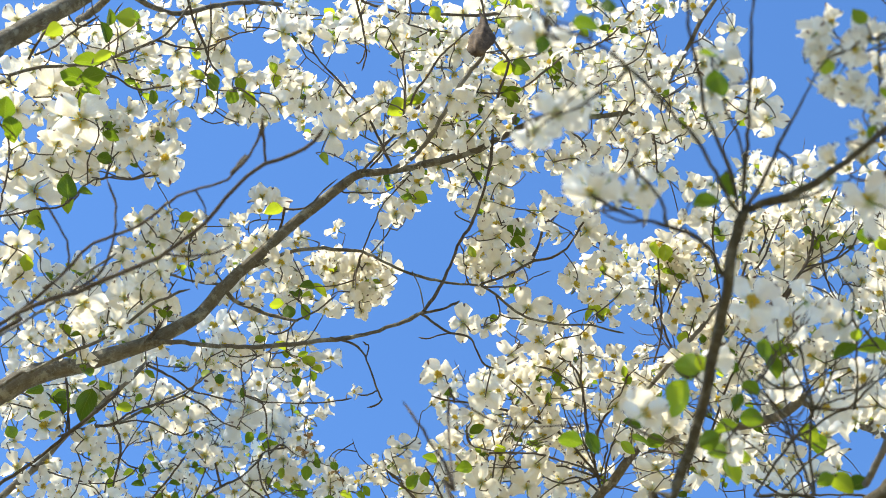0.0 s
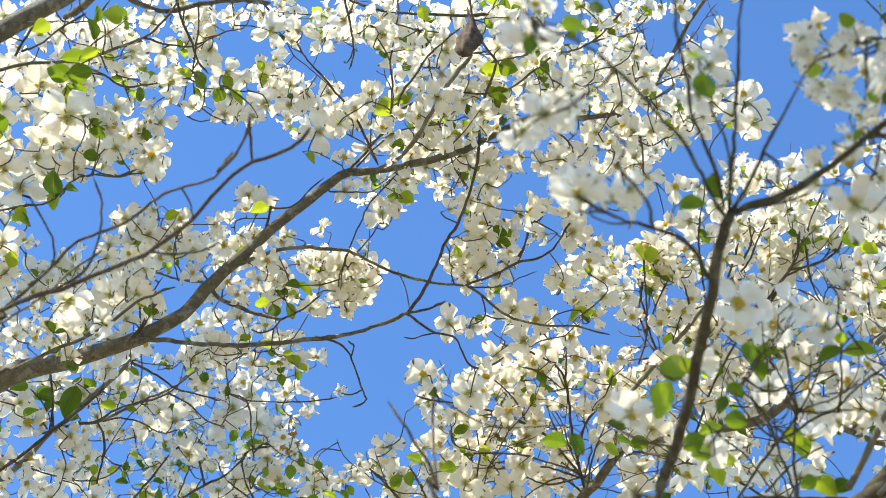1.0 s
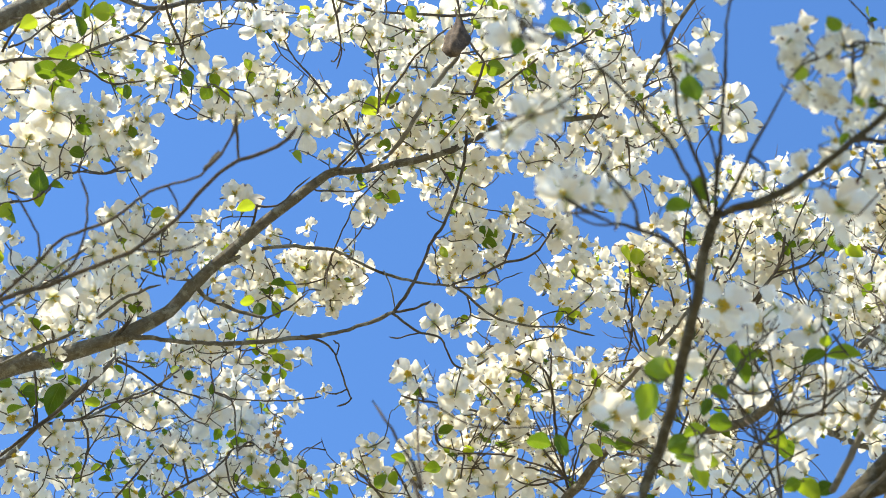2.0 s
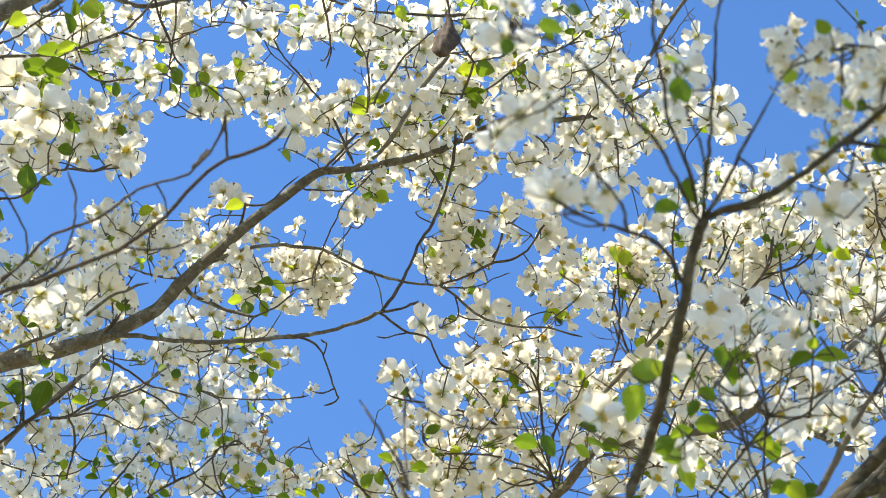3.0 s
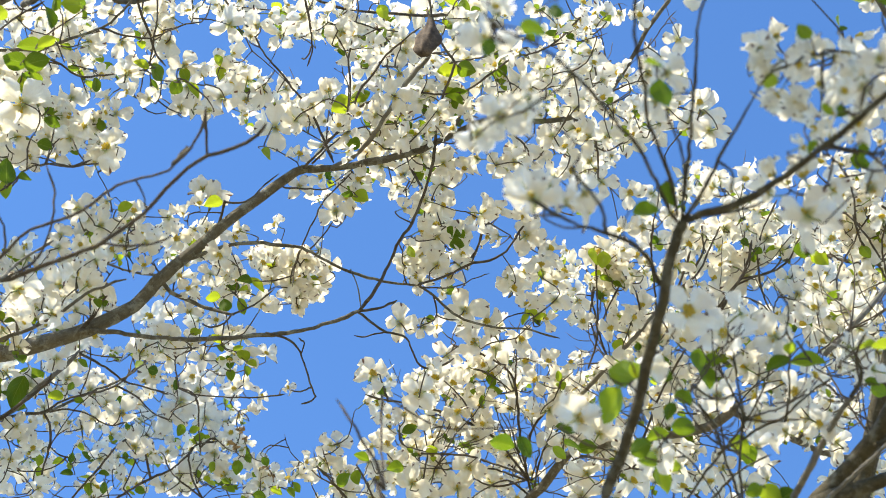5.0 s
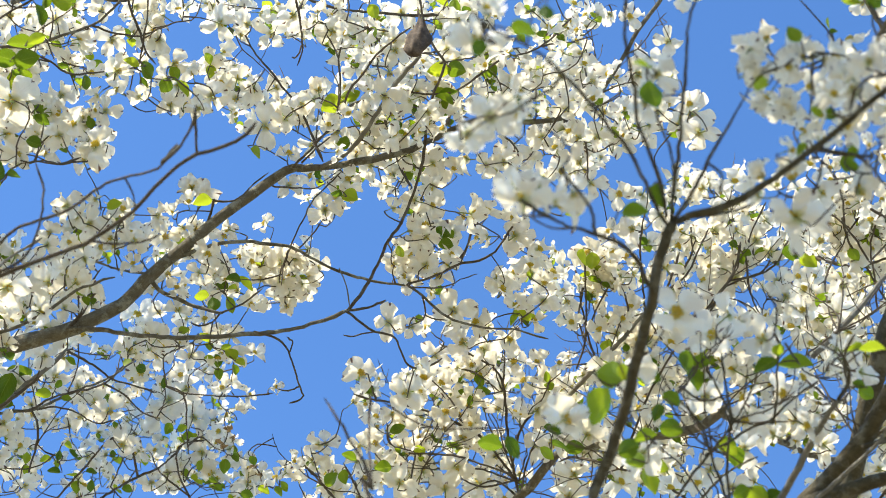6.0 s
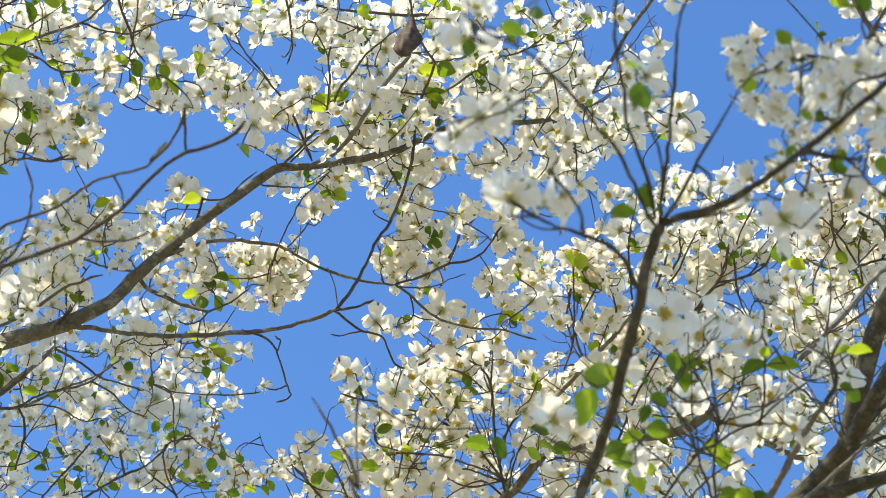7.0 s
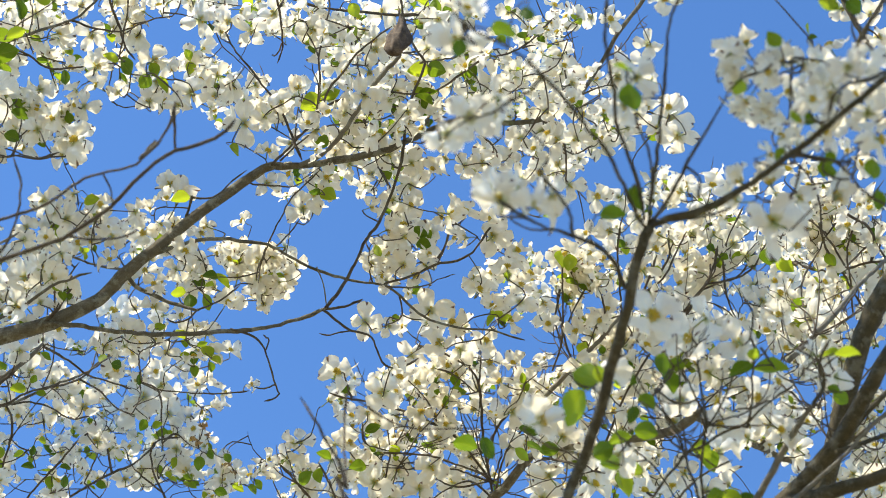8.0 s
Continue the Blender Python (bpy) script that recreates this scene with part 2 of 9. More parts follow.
def boss(seed):
    """The button of small florets in the middle of a flower, and the stalk under it (bract length 1)."""
    r = np.random.default_rng(seed)
    verts, faces, slots = [], [], []
    for q in range(17):
        a, d = q * 2.4, 0.215 * math.sqrt(q / 17)
        h = 0.19 * (1 - (d / 0.33) ** 2) + r.uniform(-0.02, 0.03)
        c = np.array((d * math.cos(a), d * math.sin(a), h))
        s, o = 0.058, len(verts)
        verts += [c + s * np.array(w) for w in ((1, 0, 0), (0, 1, 0), (-1, 0, 0), (0, -1, 0))]
        verts += [c + np.array((0, 0, s * 1.3)), c + np.array((-c[0] * 0.4, -c[1] * 0.4, -h))]
        for e in range(4):
            faces += [(o + e, o + (e + 1) % 4, o + 4), (o + (e + 1) % 4, o + e, o + 5)]
            slots += [0, 0]
    line = spline([(0, 0, 0.02, 0.05), (0.03, 0, -0.25, 0.032), (0.0, 0.03, -0.62, 0.036)], 0.12)
    v, f, _ = tube(line, 6, r, 0.05, False)
    o = len(verts)
    return verts + list(v), faces + [tuple(a + o for a in q) for q in f], slots + [1] * len(f)


SHAPES = [bract_mesh(c, k, t, 20 + i, w * 1.03) for i, (c, k, t, w) in enumerate((
    (0.55, 0.10, 0.1, 0.44), (0.35, 0.22, -0.25, 0.40), (1.1, -0.16, 0.2, 0.45), (0.25, 0.38, 0.2, 0.40),
    (0.8, 0.02, -0.4, 0.43), (1.7, 0.30, 0.45, 0.38), (0.5, -0.38, -0.3, 0.42), (0.6, 0.16, 0.0, 0.48),
    (1.4, -0.25, 0.5, 0.36), (-0.6, -0.2, 0.3, 0.42), (2.2, 0.12, -0.2, 0.36), (-0.9, 0.25, -0.35, 0.40)))]
BRACTS = [mesh_of("bract", v, f, [BRACT], u) for v, f, u in SHAPES]
BOSS_SHAPES = [boss(50 + i) for i in range(3)]
BOSSES = [mesh_of("flower", v, f, [FLORET, STALK], None, s) for v, f, s in BOSS_SHAPES]
LEAF_SHAPES = [leaf_mesh(f, d, 80 + i, w) for i, (f, d, w) in enumerate((
    (0.35, -0.12, 0.37), (0.6, 0.1, 0.32), (0.2, -0.25, 0.39), (0.8, 0.05, 0.28), (0.45, -0.05, 0.42)))]
LEAVES = [mesh_of("leaf", v, f, [LEAF], u) for v, f, u in LEAF_SHAPES]


def turned(tilt, heading, spin):
    """A turn whose z leans by tilt degrees from upright towards a heading."""
    return (Matrix.Rotation(radians(-heading), 4, "Z") @ Matrix.Rotation(radians(-tilt), 4, "X")
            @ Matrix.Rotation(radians(spin), 4, "Z"))


STEMS = []         # (tree, foot of a stalk, its direction, thickness), joined to the wood at the end


def nearest_tree(p):
    best = None
    for name, pts in WOOD.items():
        d = ((WOOD_ARRAYS[name][:, :3] - np.array(p)) ** 2).sum(1).min()
        if best is None or d < best[0]:
            best = (d, name)
    return bpy.data.objects[best[1]]


def bract_frames(r, opening):
    for q in range(4):
        lift = opening + r.normal(0, 14) + (6 if q % 2 else 0)
        yield (Matrix.Rotation(radians(90 * q + r.normal(0, 5)), 4, "Z") @ Matrix.Translation((0, 0.07, 0))
               @ Matrix.Rotation(radians(lift), 4, "X") @ Matrix.Rotation(radians(r.normal(0, 9)), 4, "Y")
               @ Matrix.Diagonal((r.uniform(0.85, 1.08),) * 3 + (1,))), int(r.integers(len(SHAPES)))


def flower(x, y, z, width, tilt, heading, spin, opening=8):
    """One flower with four bracts; width from tip to tip in metres."""
    tree, rng = nearest_tree((x, y, z)), seeded(x, y, z, spin)
    ob = part("flower", BOSSES[int(rng.integers(3))], tree)
    ob.matrix_basis = Matrix.Translation((x, y, z)) @ turned(tilt, heading, spin) @ Matrix.Scale(width / 2.1, 4)
    for m, k in bract_frames(rng, opening):
        b = part("bract", BRACTS[k], ob)
        b.matrix_basis = m
    foot = ob.matrix_basis @ Vector((0, 0.03, -0.62))
    STEMS.append((tree.name, np.array(foot), np.array(ob.matrix_basis.to_3x3() @ Vector((0, 0, -1))), 0.0011))


CLOUD = {}         # joined flowers of the thick crown and the shading clumps, by tree
GREEN = {}         # joined small leaves of the thick crown and the shading clumps, by tree


def spray(x, y, z, reach, count, width=0.066):
    """A loose spray of flowers for the thick of the crown and unseen shading clumps."""
    tree, rng = nearest_tree((x, y, z)).name, seeded(x, y, z)
    cv, cf, cu, cs = CLOUD.setdefault(tree, ([], [], [], []))
    for _ in range(count):
        off = np.clip(rng.normal(0, 0.6, 3), -1.0, 1.0) * reach
        off[1] *= 1.3
        tilt, head = (rng.uniform(55, 115), rng.normal(180, 45)) if rng.random() < 0.38 else (abs(rng.normal(0, 38)), rng.uniform(0, 360))
        m = (Matrix.Translation(Vector((x, y, z)) + Vector(off)) @ turned(tilt, head, rng.uniform(0, 90))
             @ Matrix.Scale(width / 2.1 * rng.uniform(0.65, 1.2), 4))
        def add(shape, mm, slot):
            v, f, u = shape[0], shape[1], shape[2] if slot is None else None
            o = len(cv)
            cv.extend(tuple(mm @ Vector(p)) for p in v)
            cf.extend(tuple(a + o for a in q) for q in f)
            cu.extend(u if u is not None else [(0.5, 0.5)] * len(v))
            cs.extend([0] * len(f) if slot is None else [1 + s for s in shape[2]])
        for mm, k in bract_frames(rng, rng.normal(10, 12)):
            add(SHAPES[k], m @ mm, None)
        add(BOSS_SHAPES[0], m, 1)
        if rng.random() < 0.32:
            gv, gf, gu = GREEN.setdefault(tree, ([], [], []))
            foot = m @ Vector((0, 0.03, -0.62))
            for flip in (0, 180):
                v, f, u = LEAF_SHAPES[int(rng.integers(len(LEAF_SHAPES)))]
                mm = (Matrix.Translation(foot) @ turned(rng.uniform(20, 70), rng.uniform(0, 60) + flip, 0) @ Matrix.Rotation(radians(rng.uniform(40, 80)), 4, "X")
                      @ Matrix.Scale(rng.uniform(0.016, 0.034), 4))
                o = len(gv)
                gv.extend(tuple(mm @ Vector(p)) for p in v)
                gf.extend(tuple(a + o for a in q) for q in f)
                gu.extend(u)
        STEMS.append((tree, np.array(m @ Vector((0, 0.03, -0.62))), np.array(m.to_3x3() @ Vector((0, 0, -1))), 0.0010))


def leaf(x, y, z, dx, dy, dz, size):
    """One young leaf, its middle at x, y, z, pointing along dx, dy, dz."""
    tree, rng = nearest_tree((x, y, z)), seeded(x, y, z)
    along = Vector((dx, dy, dz)).normalized()
    face = Vector((rng.normal(0, 0.32), rng.normal(0.3, 0.35), 1.0))
    side = along.cross(face).normalized()
    up = side.cross(along)
    m = Matrix((side, along, up)).transposed().to_4x4()
    base = Vector((x, y, z)) - along * size * 0.5
    ob = part("leaf", LEAVES[int(rng.integers(len(LEAVES)))], tree)
    ob.matrix_basis = Matrix.Translation(base) @ m @ Matrix.Scale(size, 4)
    STEMS.append((tree.name, np.array(base), np.array(-along), 0.0010))


def withered(x, y, z, width):
    """A faded flower: crumpled brown bracts that hang together."""
    tree, rng = nearest_tree((x, y, z)), seeded(x, y, z)
    verts, faces, uvs = [], [], []
    for q in range(4):
        v, f, u = SHAPES[int(rng.integers(len(SHAPES)))]
        m = (turned(rng.uniform(60, 120), q * 90 + rng.uniform(-30, 30), rng.uniform(0, 90))
             @ Matrix.Diagonal((rng.uniform(0.5, 0.8), 1, 1.8, 1)) @ Matrix.Scale(width / 2.1 * rng.uniform(0.8, 1.3), 4))
        o = len(verts)
        verts += [m @ Vector(p) for p in v]
        faces += [tuple(a + o for a in g) for g in f]
        uvs += u
    ob = part("withered_flower", mesh_of("withered_flower", verts, faces, [WITHERED], uvs), tree, "faded brown flower with crumpled bracts")
    ob.matrix_basis = Matrix.Translation((x, y, z))
    STEMS.append((tree.name, np.array((x, y, z)), np.array((0.0, 0.3, -1.0)), 0.0010))


def join_stems():
    """Grow a fine twig from each flower and leaf to the nearest wood, so that sprays branch."""
    for name in WOOD:
        tree = bpy.data.objects[name]
        pts = WOOD_ARRAYS[name][:, :3]
        todo = [s for s in STEMS if s[0] == name]
        dist = [((pts - s[1]) ** 2).sum(1).min() for s in todo]
        verts, faces, uvs = [], [], []
        for i in np.argsort(dist):
            _, foot, way, r = todo[i]
            rng = seeded(*foot)
            way = way / (np.linalg.norm(way) + 1e-9)
            gap = pts - foot
            d = np.linalg.norm(gap, axis=1)
            j = int(np.argmin(d - 0.25 * (gap @ way)))
            if d[j] < 0.002:
                continue
            a, b = pts[j], foot
            k = min(d[j] * 0.4, 0.05)
            bend = rng.normal(0, 0.10 * d[j], 3)
            mid = (a + b) / 2 + way * k * 0.5 + bend
            line = spline([(*a, r * 1.5), (*mid, r * 1.25), (*(b + way * k * 0.3), r * 1.05), (*b, r)], 0.02)
            v, f, u = tube(line, 5, rng, 0.12)
            o = len(verts)
            verts += v
            faces += [tuple(q + o for q in g) for g in f]
            uvs += u
            pts = np.vstack([pts, line[1:-1:2, :3]])
        if verts:
            tagged(part("twig_mass", mesh_of("twig_mass", verts, faces, [TWIG], uvs), tree), kind="stuff")
        if name in CLOUD:
            v, f, u = GREEN[name]
            tagged(part("leaf_cloud", mesh_of("leaf_cloud", v, f, [LEAF], u), tree), kind="stuff")
            v, f, u, s = CLOUD[name]
            tagged(part("flower_cloud", mesh_of("flower_cloud", v, f, [BRACT, FLORET, STALK], u, s), tree), kind="stuff")


def dry_leaf(x, y, z, length, width):
    """A dead leaf, curled into a pouch, hanging by its stalk from x, y, z."""
    r = np.random.default_rng(11)
    n, sides = 22, 28
    verts, faces = [], []
    for i in range(n + 1):
        v = i / n
        w = width / 2 * (0.10 + 0.90 * math.sin(min(1.0, max(0.0, v - 0.12) / 0.62) * math.pi / 2) ** 1.3) * (1 if v < 0.8 else math.sqrt(max(0.02, 1 - ((v - 0.8) / 0.21) ** 2)))
        for j in range(sides):
            a = j * 2 * math.pi / sides
            fold = 1 + 0.14 * math.sin(5 * a + 4 * v) + 0.10 * math.sin(9 * a - 9 * v) + r.normal(0, 0.03)
            # one margin of the leaf stands off as a flap
            flap = 0.75 * math.exp(-((a - 0.15) / 0.22) ** 2) * math.exp(-((v - 0.66) / 0.16) ** 2)
            verts.append((w * fold * (math.cos(a) + flap) + 0.006 * math.sin(5 * v), w * 0.62 * fold * math.sin(a), -v * length))
    for i in range(n):
        for j in range(sides):
            faces.append((i * sides + j, i * sides + (j + 1) % sides, (i + 1) * sides + (j + 1) % sides, (i + 1) * sides + j))
    faces += [tuple(reversed(range(sides))), tuple(n * sides + j for j in range(sides))]
    ob = tagged(new("dead_leaf", mesh_of("dead_leaf", verts, faces, [DRY])), "dry brown dead leaf, curled, hanging from a bare twig", "dead leaf")
    ob.matrix_basis = Matrix.Translation((x, y, z))
    stalk = spline([(0, 0, 0.012, 0.0012), (0.002, 0, -0.004, 0.0016), (0, 0, -0.02, 0.003)], 0.006)
    v, f, u = tube(stalk, 6, r, 0.1)
    part("leaf_stalk", mesh_of("leaf_stalk", v, f, [TWIG], u), ob)


# ---- ground ----
def ground():
    bm = bmesh.new()
    rings, spokes = (0, 1, 2, 4, 7, 12, 25, 60, 150, 500, 2500), 48
    prev = None
    for r in rings:
        if r == 0:
            row = [bm.verts.new((0, 0, 0))]
        else:
            row = [bm.verts.new((r * math.cos(q * 2 * math.pi / spokes), r * math.sin(q * 2 * math.pi / spokes),
                                 (noise.noise((r * math.cos(q * 0.131), r * math.sin(q * 0.131), 0)) * 0.05 if r < 60 else 0))) for q in range(spokes)]
        if prev is not None:
            for q in range(spokes):
                a, b = row[q], row[(q + 1) % spokes]
                bm.faces.new((prev[0], a, b) if len(prev) == 1 else (prev[q], a, b, prev[(q + 1) % spokes]))
        prev = row
    me = bpy.data.meshes.new("ground")
    bm.to_mesh(me)
    bm.free()
    me.materials.append(GRASS)
    tagged(new("ground", me), "dry spring lawn and leaf litter under the dogwood trees", "ground", kind="structure")


ground()

# ---- the trees ----
A = tagged(new("dogwood_tree"), "white flowering dogwood tree with spreading grey limbs and young leaves", "tree", "dogwood trees")
A.location = (-2.1, 2.9, 0)
B = tagged(new("dogwood_tree"), "white flowering dogwood tree with dark stems and thick forked limbs", "tree", "dogwood trees")
B.location = (0.75, 2.55, 0)

wood(A, "trunk", "bark", (-2.1, 2.9, -0.1, 0.12), (-2.1, 2.9, 0.25, 0.085), (-2.14, 2.92, 0.9, 0.072), (-2.06, 2.88, 1.6, 0.066), (-2.1, 2.88, 2.3, 0.058))
wood(B, "trunk", "bark", (0.75, 2.55, -0.1, 0.13), (0.75, 2.55, 0.25, 0.092), (0.79, 2.57, 0.9, 0.08), (0.73, 2.53, 1.6, 0.074), (0.75, 2.52, 2.2, 0.068))
wood(A, "twig", "twig", (-0.595, 1.946, 4.540, 0.0023), (-0.640, 1.991, 4.602, 0.0021), (-0.684, 2.037, 4.624, 0.0018))
wood(A, "twig", "twig", (-0.960, 2.224, 4.546, 0.0029), (-0.911, 2.287, 4.457, 0.0026), (-0.862, 2.350, 4.328, 0.0022))
wood(A, "twig", "twig", (-0.850, 2.348, 4.330, 0.0029), (-0.845, 2.361, 4.338, 0.0026), (-0.841, 2.374, 4.307, 0.0022))
wood(A, "twig", "twig", (-0.534, 3.495, 4.675, 0.0029), (-0.552, 3.447, 4.723, 0.0026), (-0.571, 3.400, 4.730, 0.0023))
wood(A, "twig", "twig", (-0.425, 3.493, 4.778, 0.0030), (-0.403, 3.494, 4.810, 0.0027), (-0.382, 3.495, 4.803, 0.0023))
wood(B, "branch", "bark_pale", (1.130, 2.585, 4.560, 0.0061), (1.105, 2.526, 4.525, 0.0054), (1.079, 2.467, 4.449, 0.0047))
wood(B, "twig", "twig", (0.687, 1.314, 3.568, 0.0036), (0.663, 1.367, 3.693, 0.0032), (0.639, 1.419, 3.778, 0.0027))
wood(B, "twig", "bark_dark_shaded", (0.665, 1.356, 3.522, 0.0026), (0.632, 1.280, 3.500, 0.0022), (0.599, 1.204, 3.437, 0.0019))
wood(B, "twig", "twig", (0.318, 3.472, 4.527, 0.0035), (0.146, 3.425, 4.527, 0.0031), (-0.027, 3.378, 4.487, 0.0027))
wood(B, "twig", "twig", (0.318, 3.472, 4.527, 0.0035), (0.161, 3.415, 4.536, 0.0031), (0.005, 3.358, 4.505, 0.0027))
wood(B, "twig", "bark_dark_shaded", (0.643, 2.283, 3.548, 0.0037), (0.556, 2.240, 3.551, 0.0033), (0.468, 2.196, 3.514, 0.0029))
wood(B, "twig", "twig", (0.802, 2.467, 3.707, 0.0026), (0.701, 2.444, 3.730, 0.0023), (0.601, 2.421, 3.712, 0.0020))
wood(A, "limb", "bark", (-2.080, 2.880, 2.100, 0.0450), (-1.750, 2.840, 3.100, 0.0360), (-1.300, 2.800, 3.850, 0.0280), (-0.932, 2.748, 4.206, 0.0221), (-0.861, 2.723, 4.251, 0.0212), (-0.797, 2.705, 4.280, 0.0204), (-0.722, 2.700, 4.294, 0.0176), (-0.657, 2.688, 4.312, 0.0169), (-0.602, 2.679, 4.328, 0.0152), (-0.548, 2.666, 4.350, 0.0148), (-0.506, 2.654, 4.372, 0.0143), (-0.476, 2.642, 4.393, 0.0126), (-0.448, 2.623, 4.424, 0.0122), (-0.413, 2.605, 4.459, 0.0119), (-0.376, 2.590, 4.493, 0.0115), (-0.328, 2.570, 4.540, 0.0110), (-0.279, 2.552, 4.586, 0.0105), (-0.224, 2.533, 4.632, 0.0100), (-0.186, 2.520, 4.662, 0.0095), (-0.148, 2.517, 4.679, 0.0093))
wood(A, "branch", "bark", (-0.160, 2.519, 4.673, 0.0083), (-0.102, 2.519, 4.681, 0.0081), (-0.055, 2.516, 4.692, 0.0078), (0.003, 2.512, 4.709, 0.0076), (0.056, 2.509, 4.728, 0.0073), (0.109, 2.500, 4.755, 0.0071), (0.162, 2.489, 4.790, 0.0068), (0.228, 2.487, 4.821, 0.0065), (0.289, 2.500, 4.837, 0.0057), (0.351, 2.510, 4.855, 0.0054), (0.407, 2.510, 4.877, 0.0052), (0.450, 2.500, 4.904, 0.0050), (0.475, 2.488, 4.926, 0.0049), (0.506, 2.463, 4.966, 0.0047), (0.537, 2.429, 5.012, 0.0044), (0.567, 2.392, 5.059, 0.0041), (0.604, 2.358, 5.099, 0.0039), (0.623, 2.337, 5.123, 0.0037))
wood(A, "branch", "bark_pale", (-0.113, 2.519, 4.679, 0.0053), (-0.066, 2.476, 4.665, 0.0050), (-0.032, 2.425, 4.661, 0.0048), (-0.005, 2.379, 4.674, 0.0045), (0.022, 2.341, 4.701, 0.0043), (0.050, 2.313, 4.737, 0.0041), (0.085, 2.280, 4.760, 0.0039))
wood(A, "twig", "twig", (-0.171, 2.518, 4.669, 0.0031), (-0.124, 2.453, 4.670, 0.0028), (-0.079, 2.396, 4.689, 0.0026), (-0.058, 2.348, 4.716, 0.0024), (-0.025, 2.300, 4.729, 0.0021), (-0.005, 2.266, 4.735, 0.0020), (0.030, 2.225, 4.733, 0.0018), (0.061, 2.190, 4.727, 0.0017))
wood(A, "twig", "twig", (-0.150, 2.498, 4.666, 0.0022), (-0.119, 2.471, 4.685, 0.0021), (-0.080, 2.455, 4.720, 0.0019), (-0.051, 2.456, 4.739, 0.0018), (-0.005, 2.460, 4.756, 0.0017), (0.042, 2.455, 4.763, 0.0015), (0.071, 2.444, 4.770, 0.0014), (0.100, 2.425, 4.781, 0.0013))
wood(A, "twig", "twig", (-0.077, 2.389, 4.693, 0.0026), (-0.035, 2.384, 4.734, 0.0025), (0.017, 2.387, 4.759, 0.0025), (0.069, 2.389, 4.777, 0.0024), (0.122, 2.396, 4.782, 0.0023), (0.169, 2.389, 4.796, 0.0022), (0.215, 2.368, 4.827, 0.0021), (0.259, 2.350, 4.859, 0.0021), (0.311, 2.353, 4.887, 0.0020), (0.354, 2.350, 4.924, 0.0019), (0.385, 2.341, 4.967, 0.0019), (0.411, 2.335, 5.001, 0.0018))
wood(A, "twig", "twig", (-0.076, 2.387, 4.695, 0.0022), (-0.077, 2.366, 4.767, 0.0021), (-0.083, 2.333, 4.805, 0.0020), (-0.074, 2.293, 4.834, 0.0019), (-0.067, 2.264, 4.883, 0.0018), (-0.071, 2.252, 4.948, 0.0018))
wood(A, "twig", "twig", (-0.084, 2.330, 4.807, 0.0018), (-0.096, 2.328, 4.842, 0.0016), (-0.111, 2.288, 4.829, 0.0013))
wood(A, "twig", "twig", (-0.374, 2.321, 5.035, 0.0018), (-0.348, 2.337, 5.000, 0.0019), (-0.318, 2.349, 4.960, 0.0020), (-0.287, 2.357, 4.920, 0.0020), (-0.263, 2.372, 4.874, 0.0021), (-0.225, 2.387, 4.828, 0.0022), (-0.188, 2.410, 4.789, 0.0023), (-0.154, 2.439, 4.756, 0.0024), (-0.131, 2.472, 4.722, 0.0025), (-0.106, 2.504, 4.679, 0.0026))
wood(A, "twig", "twig", (0.029, 2.390, 4.762, 0.0018), (0.070, 2.422, 4.775, 0.0017), (0.106, 2.441, 4.786, 0.0016), (0.143, 2.472, 4.821, 0.0015), (0.197, 2.518, 4.867, 0.0014))
wood(A, "twig", "twig", (-0.040, 2.658, 4.404, 0.0039), (-0.013, 2.641, 4.440, 0.0038), (0.009, 2.619, 4.481, 0.0037), (0.036, 2.584, 4.536, 0.0035), (0.064, 2.555, 4.575, 0.0034), (0.083, 2.516, 4.618, 0.0032), (0.096, 2.482, 4.651, 0.0031), (0.101, 2.443, 4.687, 0.0030), (0.102, 2.406, 4.722, 0.0029), (0.117, 2.368, 4.760, 0.0027), (0.135, 2.331, 4.804, 0.0026), (0.120, 2.319, 4.822, 0.0025), (0.099, 2.298, 4.856, 0.0024), (0.085, 2.274, 4.895, 0.0023), (0.073, 2.245, 4.946, 0.0022))
wood(A, "branch", "bark", (-0.589, 2.663, 4.323, 0.0051), (-0.522, 2.660, 4.318, 0.0049), (-0.444, 2.665, 4.312, 0.0047), (-0.367, 2.675, 4.320, 0.0046), (-0.291, 2.686, 4.341, 0.0044), (-0.214, 2.696, 4.364, 0.0043), (-0.158, 2.696, 4.377, 0.0042), (-0.102, 2.684, 4.390, 0.0040), (-0.068, 2.672, 4.397, 0.0039), (-0.037, 2.657, 4.404, 0.0039))
wood(A, "twig", "twig", (-0.043, 2.660, 4.403, 0.0030), (-0.000, 2.665, 4.419, 0.0026), (0.033, 2.621, 4.396, 0.0021))
wood(A, "twig", "twig", (-0.046, 2.661, 4.402, 0.0026), (-0.011, 2.676, 4.384, 0.0024), (0.015, 2.691, 4.377, 0.0023), (0.049, 2.708, 4.386, 0.0022), (0.061, 2.726, 4.387, 0.0022), (0.074, 2.767, 4.385, 0.0021), (0.086, 2.790, 4.384, 0.0020), (0.110, 2.804, 4.390, 0.0019), (0.138, 2.802, 4.402, 0.0018), (0.156, 2.792, 4.411, 0.0018))
wood(A, "twig", "twig", (0.015, 2.691, 4.377, 0.0017), (-0.010, 2.701, 4.381, 0.0016), (-0.027, 2.716, 4.386, 0.0014), (-0.049, 2.689, 4.362, 0.0013))
